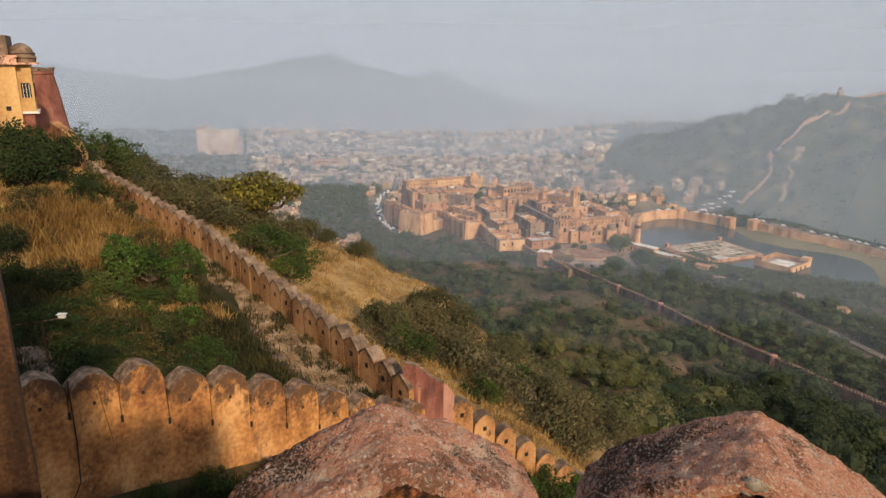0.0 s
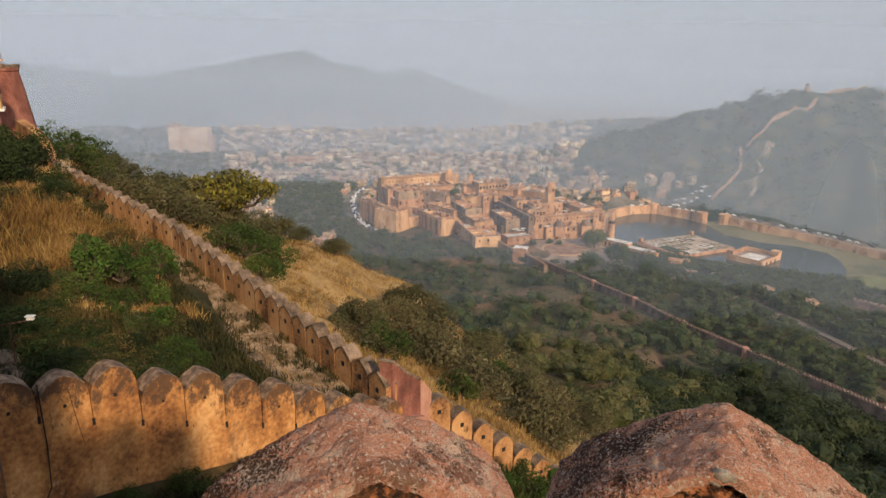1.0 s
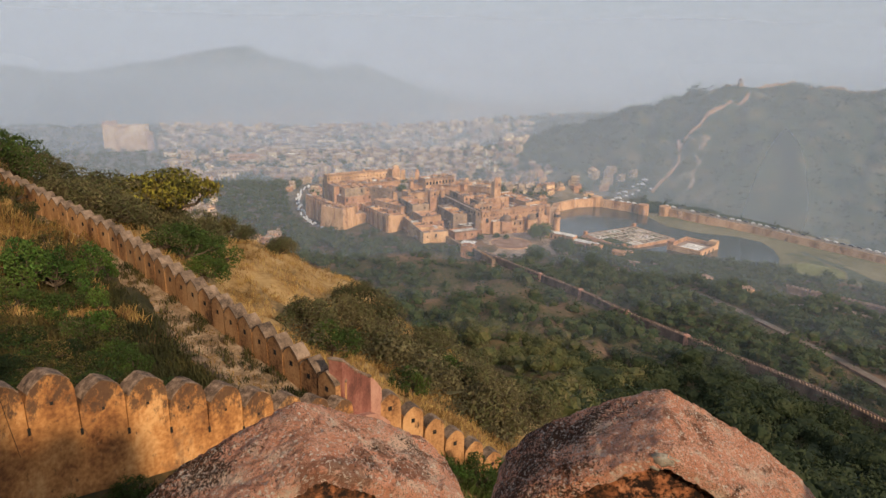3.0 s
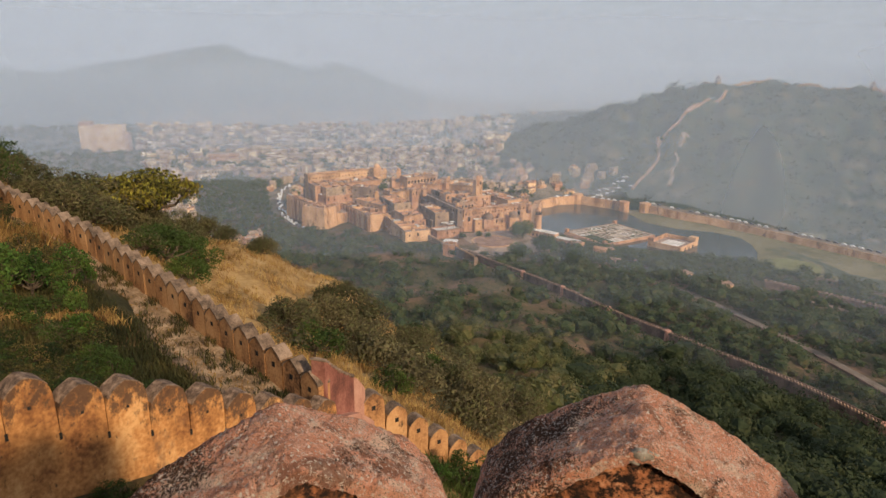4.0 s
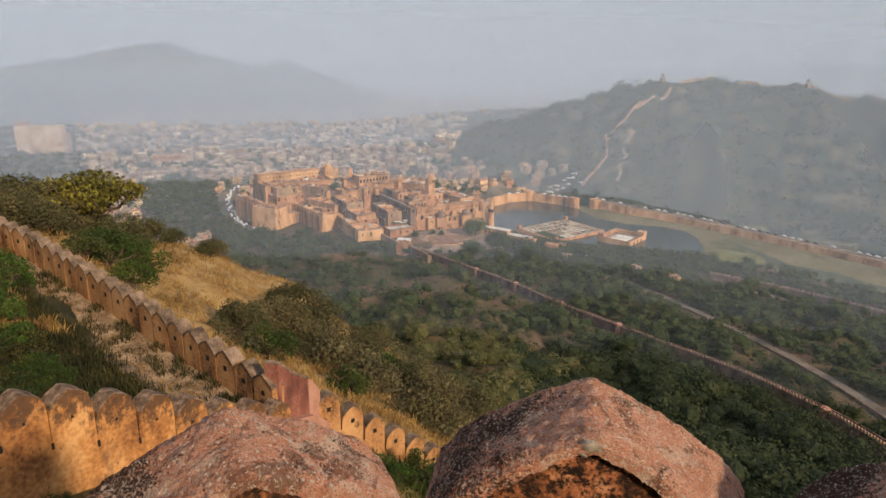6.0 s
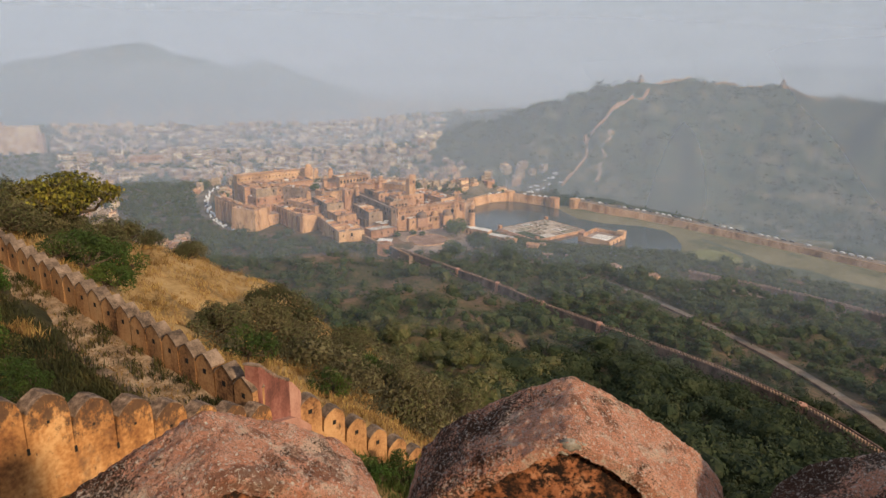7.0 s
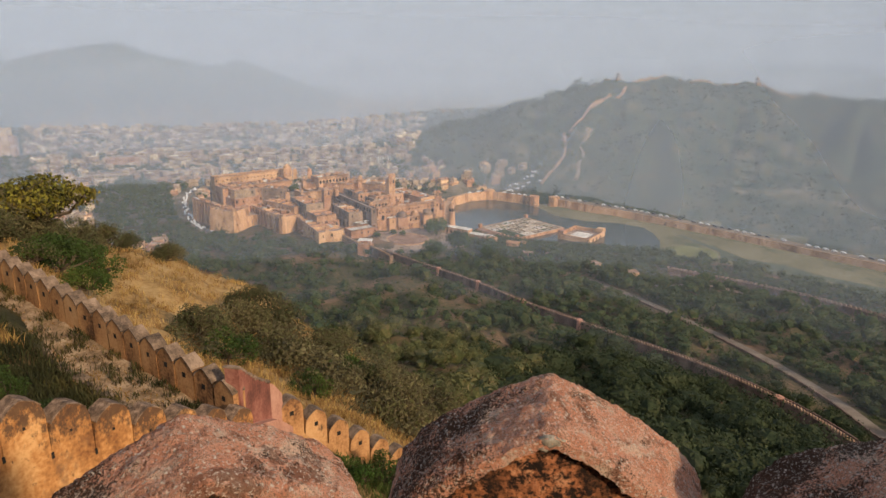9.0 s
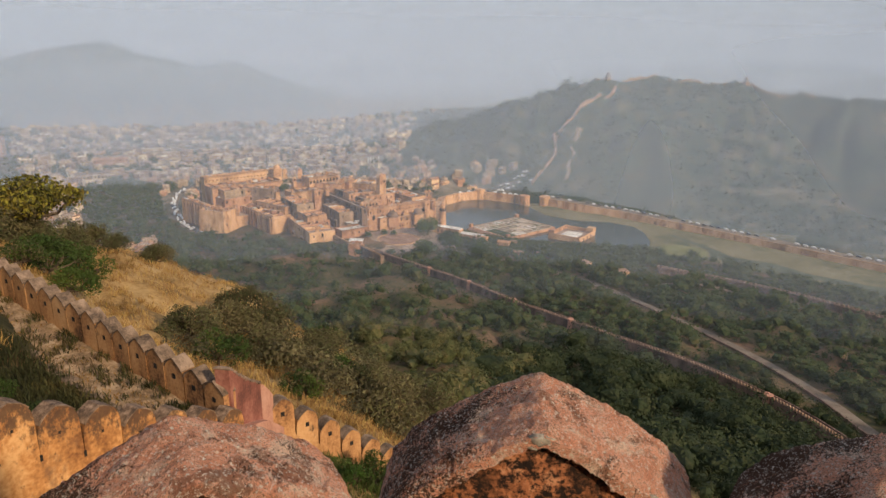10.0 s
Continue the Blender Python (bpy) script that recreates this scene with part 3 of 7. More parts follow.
# ---------------------------------------------------------------- rampart walls with merlons
def small_merlon(w, h, t, hole, seed=0, side=-1, hs=1.0, arched=False):
    """Pointed-arch merlon of width w; local x along the wall, +y outward, base at z = 0."""
    rnd = np.random.RandomState(seed)
    half = [(0.0, h), (0.04, h - 0.014), (0.12, h - 0.066), (0.22, h - 0.135), (0.33, h - 0.215), (0.41, h - 0.30), (0.45, h - 0.37), (0.463, h - 0.48), (0.468, -0.45)]
    if arched:
        half = [(0.0, h), (0.06, h - 0.018), (0.14, h - 0.058), (0.24, h - 0.12), (0.335, h - 0.2), (0.405, h - 0.295), (0.45, h - 0.41), (0.472, h - 0.56), (0.478, -0.45)]
    half = [(x * w, z) for x, z in half]
    curve = np.array([(-x, z) for x, z in half[::-1][:-1]] + half)
    n = len(curve)
    body, capm = Soup(), Soup()
    lim = 9
    for sgn in (-1, 1):
        out = curve.copy()
        y = np.full(n, sgn * t / 2)
        v = np.column_stack([out[:, 0], y, out[:, 1]])
        v[:, 1] += rnd.randn(n) * 0.006
        order = tuple(range(n)) if sgn < 0 else tuple(range(n))[::-1]
        body.add(v, [order])
    a0 = np.column_stack([curve[:, 0], np.full(n, -t / 2), curve[:, 1]])
    a1 = np.column_stack([curve[:, 0], np.full(n, t / 2), curve[:, 1]])
    body.add(np.vstack([a0, a1]), [(j, n + j, n + j + 1, j + 1) for j in range(n - 1)])
    idx = [j for j in range(n) if curve[j, 1] > h - 0.375]
    c = curve[idx]
    over = 0.022 if arched else 0.035
    lo = np.column_stack([c[:, 0], c[:, 1]])
    hi = np.column_stack([c[:, 0] * 1.035, c[:, 1] + over])
    loops = []
    for y in (-t / 2 - 0.03, t / 2 + 0.03):
        loops.append(np.vstack([np.column_stack([hi[:, 0], np.full(len(c), y), hi[:, 1] + rnd.randn(len(c)) * 0.006]),
                                np.column_stack([lo[:, 0], np.full(len(c), y), lo[:, 1]])[::-1]]))
    loft(capm, loops, (0,))
    dark = None
    if hole:
        dark = Soup()
        y_ = sorted((side * (t / 2 + 0.012), side * (t / 2 - 0.03)))
        dark.box(-0.075 * hs, 0.075 * hs, y_[0], y_[1], h * 0.46, h * 0.46 + 0.17 * hs)
    return body, capm, dark


def rampart(name, a, b, count, w_rel, h, below, t, label, group, holes=True, mats=(None, None), seed=0, side=-1, wob=0.02, hs=1.0, arched=False, lifts=()):
    """A run of merlons from a to b (tops), standing on a wall of the given depth."""
    a, b = Vector(a), Vector(b)
    d = b - a
    L = math.hypot(d.x, d.y)
    yaw = math.atan2(d.y, d.x)
    wall = thing(name, Matrix.Translation(a) @ Matrix.Rotation(yaw, 4, 'Z'), label, "rampart", kind="structure")
    sp = L / count
    s = Soup()
    n = count * 2
    for i in range(n):
        x0, x1 = L * i / n, L * (i + 1) / n
        z0, z1 = d.z * i / n - h, d.z * (i + 1) / n - h
        g = t / 2 - 0.006
        v = [(x0, -g - 0.05, z0 - below), (x1, -g - 0.05, z1 - below), (x1, g + 0.05, z1 - below), (x0, g + 0.05, z0 - below),
             (x0, -g, z0 + 0.03), (x1, -g, z1 + 0.03), (x1, g, z1 + 0.03), (x0, g, z0 + 0.03)]
        s.add(v, [(0, 1, 5, 4), (2, 3, 7, 6), (4, 5, 6, 7), (0, 3, 2, 1)] + ([(0, 4, 7, 3)] if i == 0 else []) + ([(1, 2, 6, 5)] if i == n - 1 else []))
    part("wall_body", s, mats[0], wall)
    kinds = [small_merlon(sp * w_rel, h, t, holes, seed * 10 + k, side, hs, arched) for k in range(3)]
    meshes = [(bd.mesh("merlon_body", (mats[0],)), cp.mesh("merlon_cap", (mats[1],)), dk.mesh("loophole", (M_DARK,)) if dk else None) for bd, cp, dk in kinds]
    rnd = random.Random(seed)
    for i in range(count):
        bd, cp, dk = meshes[rnd.randrange(3)]
        m = new("merlon", bd)
        m.parent = wall
        m.location = (sp * (i + 0.5), 0, d.z * (i + 0.5) / count - h + (lifts[i] if lifts else rnd.uniform(-0.03, 0.03)))
        m.rotation_euler = (rnd.uniform(-wob, wob) * 0.3, rnd.uniform(-wob, wob), rnd.uniform(-wob, wob) * 1.5)
        c = new("cap", cp)
        c.parent = m
        if dk:
            o = new("loophole", dk)
            o.parent = m
    return wall


LW_A, LW_V = Vector((-8.51, 11.98, -5.47)), Vector((0.716, 0.697, -0.445))
LEFT_A, LEFT_B = LW_A, LW_A + LW_V * 11
cross = rampart("cross_wall", LEFT_A, LEFT_B, 11, 1.035, 1.3, 6.4, 0.42, "ochre plaster rampart with black-stained gabled merlons", "merlons", True, (M_CROSS, M_CAPDARK), seed=1, wob=0.012, hs=0.42, arched=True, lifts=(-0.55, -0.33, 0.0, -0.1, 0.05, -0.05, -0.1, -0.22, -0.32, -0.36, -0.4))
for i in range(1, 11):
    o = part("drain_hole", box_soup(i - 0.03, i + 0.03, -0.222, -0.1, -0.445 * i - 1.42, -0.445 * i - 1.26), M_DARK, cross, "small dark drain hole")
DIAG_J, DIAG_K = Vector((-0.85, 19.75, -9.98)), Vector((-12.1, 33.3, -8.34))
rampart("hill_wall", DIAG_J, DIAG_K, 18, 1.0, 1.3, 5.0, 0.45, "ochre plaster hill wall with grey-capped pointed merlons", "merlons", True, (M_WALL, M_TOPCAP), seed=2, side=1)
DIAG_U = Vector((-22.6, 42.9, -6.77))
rampart("upper_hill_wall", DIAG_K, DIAG_U, 15, 1.0, 1.3, 5.0, 0.45, "ochre hill wall climbing to the tower, pointed merlons", "merlons", True, (M_WALL, M_TOPCAP), seed=3, side=1)
LOW_A, LOW_B = Vector((0.25, 22.49, -11.82)), Vector((7.18, 25.72, -18.16))
rampart("lower_hill_wall", LOW_A, LOW_B, 8, 1.0, 1.25, 6.0, 0.42, "ochre hill wall stepping down the slope, sunlit merlons", "merlons", True, (M_WALL, M_TOPCAP), seed=4, arched=True)


# ---------------------------------------------------------------- plants
def leaf_quads(rnd, centres, normals, size, aspect=0.7, jitter=0.32):
    """Small folded leaf sprays: one quad per centre, turned about its normal at random."""
    n = len(centres)
    nrm = normals + rnd.normal(0, jitter, (n, 3))
    nrm /= np.linalg.norm(nrm, axis=1)[:, None]
    t = np.cross(nrm, rnd.normal(0, 1, (n, 3)))
    t /= np.linalg.norm(t, axis=1)[:, None]
    b = np.cross(nrm, t)
    s = size * rnd.uniform(0.55, 1.3, (n, 1))
    q = np.stack([centres - t * s, centres - b * s * aspect + nrm * s * 0.2, centres + t * s, centres + b * s * aspect + nrm * s * 0.2], 1).reshape(-1, 3)
    return q, np.arange(4 * n).reshape(-1, 4)


def leaf_tris(rnd, centres, normals, size):
    """Coarser leaf sprays for far crowns: one three-cornered spray per centre."""
    q, f = leaf_quads(rnd, centres, normals, size, 0.8, 0.2)
    q = q.reshape(-1, 4, 3)[:, :3].reshape(-1, 3)
    return q, np.arange(len(q)).reshape(-1, 3)


def crown_points(rnd, n, lobes, rx, rz, zc, size=(0.18, 0.44)):
    """Points and outward normals over a crown of overlapping lobes of unequal size."""
    c = rnd.normal(0, 1, (lobes, 3))
    c /= np.linalg.norm(c, axis=1)[:, None]
    c *= (rnd.uniform(0.25, 0.75, lobes) ** 0.6)[:, None]
    c[:, 2] = np.abs(c[:, 2]) * 0.9 - 0.25
    r = rnd.uniform(*size, lobes)
    k = rnd.randint(0, lobes, n)
    d = rnd.normal(0, 1, (n, 3))
    d[:, 2] += 0.25
    d /= np.linalg.norm(d, axis=1)[:, None]
    p = c[k] + d * (r[k] * rnd.uniform(0.72, 1.08, n))[:, None]
    return p * (rx, rx, rz) + (0, 0, zc), d, c * (rx, rx, rz) + (0, 0, zc)


def tube(soup, a, b, ra, rb, seg=6):
    a, b = np.array(a, float), np.array(b, float)
    d = b - a
    d /= np.linalg.norm(d) + 1e-9
    u = np.cross(d, (0.3, 0.9, 0.1))
    u /= np.linalg.norm(u)
    w = np.cross(d, u)
    th = np.arange(seg) * 2 * math.pi / seg
    ring = np.cos(th)[:, None] * u + np.sin(th)[:, None] * w
    soup.add(np.vstack([a + ring * ra, b + ring * rb]), [(i, (i + 1) % seg, seg + (i + 1) % seg, seg + i) for i in range(seg)])


def plant(name, seed, n, lobes, rz, zc, trunk, leaf, mat, label, category, group, second=None, aspect=0.7, jitter=0.32, lobe=(0.18, 0.44)):
    """A shrub or tree of crown radius 1: trunk with limbs, and a crown of leaf sprays."""
    rnd = np.random.RandomState(seed)
    t = thing(name, Matrix.Translation((0, -60 - seed * 5, -8)), label, category, group)
    wood = Soup()
    pts, nrm, centres = crown_points(rnd, n, lobes, 1.0, rz, zc, lobe)
    fork = np.array((rnd.uniform(-.06, .06), rnd.uniform(-.06, .06), trunk))
    tube(wood, (0, 0, -0.25), fork, 0.07, 0.05, 7)
    for c in centres:
        knee = fork * 0.4 + c * 0.6 + rnd.normal(0, 0.05, 3) - (0, 0, 0.08)
        tube(wood, fork, knee, 0.035, 0.022, 5)
        tube(wood, knee, c, 0.022, 0.008, 4)
        for k in range(4):
            tube(wood, c * 0.7 + knee * 0.3, c + rnd.normal(0, 0.16, 3) * (1, 1, 0.6 * rz), 0.01, 0.003, 3)
    part("trunk", wood, M_BARK, t)
    crown = Soup()
    q, f = leaf_quads(rnd, pts, nrm, leaf, aspect, jitter)
    crown.add(q, f, 0)
    if second is not None:
        ids = (rnd.uniform(0, 1, len(f)) < 0.35).astype(int)
        crown.m = [ids]
    part("crown", crown, (mat, second) if second is not None else mat, t)
    return t


GREEN = [plant("shrub", 11 + k, 2500, 19 + k, 0.95, 0.62, 0.25, 0.052, M_LEAF, "leafy green shrub on the dry hillside", "shrub", "hillside shrubs", M_LEAFDRY if k == 2 else None, 0.42, 0.65) for k in range(3)]
DRY = [plant("shrub", 21 + k, 2800, 22 + k, 0.85, 0.55, 0.2, 0.062, M_LEAFDRY, "grey-green half-dry thorn shrub on the hillside", "shrub", "hillside shrubs", M_LEAFNEAR, 0.3, 0.5) for k in range(3)]
DARK = [plant("shrub", 41 + k, 2300, 16 + k, 0.95, 0.62, 0.2, 0.058, M_LEAFDARK, "dark green leafy shrub on the slope behind the hill wall", "shrub", "hillside shrubs", None, 0.45, 0.5, lobe=(0.2, 0.5)) for k in range(2)]
OLIVE = [plant("shrub", 45 + k, 1700, 20, 0.9, 0.6, 0.2, 0.055, M_LEAFOLIVE, "olive-brown weedy shrub behind the hill wall", "shrub", "hillside shrubs", M_LEAFDARK, 0.35, 0.9, lobe=(0.14, 0.34)) for k in range(2)]
SAPLING = [plant("sapling", 51 + k, 1500, 15, 1.35, 1.35, 0.5, 0.075, M_LEAFBRIGHT, "bright green leafy sapling by the wall-walk", "tree", "saplings", M_LEAF, 0.45, 0.7, lobe=(0.16, 0.36)) for k in range(2)]
HERB = [plant("shrub", 55 + k, 800, 15, 0.8, 0.5, 0.1, 0.085, M_LEAFHERB, "low dark green herb clump behind the cross wall", "shrub", "herbs behind the cross wall", M_LEAFDARK, 0.4, 0.8, lobe=(0.2, 0.42)) for k in range(2)]
YELLOW = plant("tree", 31, 4600, 40, 0.34, 0.62, 0.3, 0.034, M_LEAFYEL, "spreading tree with yellow-green autumn foliage", "tree", "hillside trees", M_LEAFOLIVE, 0.6, 0.6)
GREEN_AT = ((-27.6, 57.5, 2.6), (-24, 46.1, 2.1), (-23.4, 48.7, 1.9), (-12.2, 46.2, 2.3), (-11.3, 51, 2.2), (-13, 43.6, 1.6), (-10.2, 42.8, 1.7), (-2.1, 36.7, 1.7),
            (6.2, 58.6, 1.9), (5.5, 40.6, 1.6), (3.9, 38.9, 1.3), (-24.2, 41, 0.9), (-14, 50, 1.8), (2.2, 33, 1.3))
DRY_AT = ((-16.8, 56.3, 2.7), (-14.4, 56.6, 2.3), (-18.0, 57.2, 3.0), (-24.8, 55.5, 2.7), (-23.2, 56.8, 2.4), (-21.5, 58, 3.3), (-19.5, 56, 3.4), (-18.6, 53.5, 3.0), (-16.8, 54.5, 2.3), (-14.5, 53.2, 2.1), (-13, 55.5, 1.8), (-17.8, 50.5, 2.4), (-22.3, 51.4, 2.0), (-21.4, 52.9, 1.9), (-20.8, 56.3, 2.8), (-18.8, 57, 2.6), (-19.7, 51, 2.3), (-13.2, 60.5, 2.2), (-15.5, 56.3, 2.0), (-17.3, 53.5, 2.1),
          (-11.3, 63, 1.5), (-8, 62.1, 1.7), (-7.8, 65.5, 1.3), (-3.7, 40.7, 2.1), (-1.6, 43.5, 2.4), (0.3, 49.7, 2.5), (0.7, 39.5, 2.2), (-1.1, 52.1, 2.1),
          (3.3, 46.5, 2.2), (7, 33.8, 2.6), (6.3, 38.2, 2.2), (12, 47.8, 3.0), (15.2, 52.9, 2.6), (-2.4, 68, 1.2), (-0.7, 68, 1.0), (-13.5, 56, 2.0), (9, 44, 2.2), (5, 52, 2.0))
DARK_AT = ((-21, 33.8, 1.6), (-24.2, 38.3, 2.0), (-21.7, 37.2, 1.7), (-23.3, 42.2, 1.3), (-26.2, 44.2, 1.4), (-19.3, 36.8, 1.1), (-23, 35.2, 1.7), (-20.3, 35.2, 1.1), (-25, 40.8, 1.5), (-18.2, 33.6, 0.9), (-16.4, 24.6, 0.9), (-15.2, 23.2, 0.8), (-13.4, 22.6, 0.8))
OLIVE_AT = ((-14.9, 29.4, 0.8), (-13.6, 28.0, 0.9), (-13.0, 29.6, 0.8), (-14.1, 30.8, 0.9), (-12.5, 28.4, 0.7), (-16.1, 27.2, 0.8), (-12.2, 22.6, 0.8), (-10.4, 24.2, 0.8), (-8.5, 21.6, 0.9), (-9.0, 23.0, 0.9), (-17.5, 33.2, 0.8), (-15.6, 34.0, 0.9), (-18.6, 29.4, 0.9), (-17.2, 26.0, 0.9), (-19.6, 31.6, 1.0), (-15.4, 32.4, 0.7), (-13.0, 31.4, 0.8), (-17.0, 35.6, 0.9), (-18.9, 38.6, 1.0), (-14.2, 24.2, 0.8))
SAPLING_AT = ((-12.0, 24.4, 1.0), (-11.5, 25.4, 0.85), (-12.7, 25.6, 0.8), (-11.1, 27.9, 0.8), (-10.8, 28.5, 0.65), (-8.9, 22.4, 0.6), (-10.3, 25.2, 0.6), (-9.7, 24.4, 0.5))
prnd = random.Random(5)


def set_plants(kinds, spots, squat=1.0):
    for i, (x, y, r) in enumerate(spots):
        m = Matrix.Translation((x, y, ground1(x, y) - 0.05)) @ Matrix.Rotation(prnd.uniform(0, 6.28), 4, 'Z') @ Matrix.Diagonal((r, r, r * prnd.uniform(0.85, 1.1) * squat, 1))
        copy_thing(kinds[i % len(kinds)], m)


set_plants(GREEN, GREEN_AT), set_plants(DRY, DRY_AT), set_plants(DARK, DARK_AT, 1.1), set_plants(OLIVE, OLIVE_AT), set_plants(SAPLING, SAPLING_AT)
hrnd = random.Random(14)
# low rank herbs in the hollow behind the cross wall
HERB_AT = [(-8.51 + 0.716 * u - 0.697 * w, 11.98 + 0.697 * u + 0.716 * w, hrnd.uniform(0.35, 0.8)) for u, w in ((hrnd.uniform(0.5, 8.2), hrnd.uniform(2.2, 9.5)) for k in range(230)) if u + 0.55 * w < 9.6 and not (u < 2.6 and w < 6.5)]
set_plants((HERB[0], HERB[1], OLIVE[0], HERB[0], DARK[1]), HERB_AT, 0.85)
set_plants((SAPLING[0], GREEN[1], GREEN[0]), ((3.0, 20.6, 0.55), (3.9, 21.6, 1.0), (2.4, 21.6, 0.8), (5.0, 22.0, 0.9), (4.4, 20.4, 0.7)))
set_plants(GREEN, ((-10.6, 23.2, 0.9), (-11.7, 22.6, 0.9), (-9.6, 22.0, 0.8), (-8.0, 20.9, 0.8), (-7.3, 20.3, 0.7), (-12.8, 23.6, 0.9), (-12.4, 26.8, 0.9), (-11.4, 26.4, 0.8)))
set_plants([YELLOW], ((-16.4, 57.5, 4.9),), 1.35)
SMALL = GREEN


def woods(name, seed, xs, ys, radii, n_leaf, leaf, mat, label, lobes=7, flat=0.95, core=True, sink=0.0):
    """Countless trees of a far wood, joined: a few crown shapes turned and sized for each spot."""
    rnd = np.random.RandomState(seed)
    kinds = []
    for k in range(7):
        p, d, c = crown_points(rnd, n_leaf, lobes, 1.0, flat, 0.6, (0.34, 0.62))
        q, f = leaf_tris(rnd, p, d, leaf)
        # an inner mass of lumpy boughs behind the leaf sprays
        bm = bmesh.new()
        bmesh.ops.create_icosphere(bm, subdivisions=1, radius=1.0)
        cv = np.array([v.co[:] for v in bm.verts])
        cf = [[w.index for w in fc.verts] for fc in bm.faces]
        bm.free()
        reach = np.array([max(0.35, max(float(np.dot(u, (cc - (0, 0, 0.6)) / (1, 1, flat))) for cc in c) + 0.22) for u in cv])
        cv = cv * reach[:, None] * (0.8, 0.8, flat * 0.78) + (0, 0, 0.6)
        tri = np.array(cf if core else cf[:1])
        kinds.append((np.vstack([q, cv]), f, tri + len(q)))
    z = ground(xs, ys) - sink * radii
    s = Soup()
    for k in range(7):
        sel = np.arange(len(xs)) % 7 == k
        if not sel.any():
            continue
        a = rnd.uniform(0, 6.28, sel.sum())
        r = radii[sel]
        c, sn = np.cos(a)[:, None], np.sin(a)[:, None]
        v, quads, tris = kinds[k][0][None], kinds[k][1], kinds[k][2]
        X = (v[..., 0] * c - v[..., 1] * sn) * r[:, None] + xs[sel][:, None]
        Y = (v[..., 0] * sn + v[..., 1] * c) * r[:, None] + ys[sel][:, None]
        Z = v[..., 2] * (r * rnd.uniform(0.8, 1.2, len(r)))[:, None] + z[sel][:, None]
        V = np.stack([X, Y, Z], -1).reshape(-1, 3)
        step = (np.arange(sel.sum()) * v.shape[1])[:, None, None]
        base = s.k
        s.add(V, (quads[None] + step).reshape(-1, 3))
        s.f.append((tris[None] + step + base).reshape(-1, 3).tolist())
        s.m.append(np.zeros(len(tris) * sel.sum()))
    return tagged(part(name, s, mat), label, "woodland", kind="stuff")


# ---------------------------------------------------------------- works on the near hillside
def prism(soup, outline, y0, y1, mat=0):
    """A plate with the given x, z outline between y0 and y1."""
    n = len(outline)
    a = [(x, y0, z) for x, z in outline]
    b = [(x, y1, z) for x, z in outline]
    soup.add(a + b, [tuple(range(n)), tuple(range(2 * n - 1, n - 1, -1))] + [(i, n + i, n + (i + 1) % n, (i + 1) % n) for i in range(n)], mat)


def rough_block(rnd, w, d, h, jig=0.12):
    """A knocked-about stone: a box with two belts of jittered corners."""
    v = []
    for z, k in ((0, 0.94), (h * 0.45, 1.04), (h, 0.86)):
        for x, y in ((-1, -1), (0, -1.08), (1, -1), (1.05, 0), (1, 1), (0, 1.06), (-1, 1), (-1.06, 0)):
            v.append((x * w / 2 * k * (1 + rnd.uniform(-jig, jig)), y * d / 2 * k * (1 + rnd.uniform(-jig, jig)), z + rnd.uniform(-jig, jig) * h * 0.5))
    f = [(i + 8 * r, (i + 1) % 8 + 8 * r, (i + 1) % 8 + 8 * r + 8, i + 8 * r + 8) for r in (0, 1) for i in range(8)]
    f += [tuple(range(16, 24)), tuple(range(7, -1, -1))]
    return v, f


srnd = random.Random(8)
stone_meshes = []
for k in range(8):
    s = Soup()
    s.add(*rough_block(srnd, 0.55, 0.36, 0.24))
    stone_meshes.append(s.mesh("stone", (M_STONE,)))


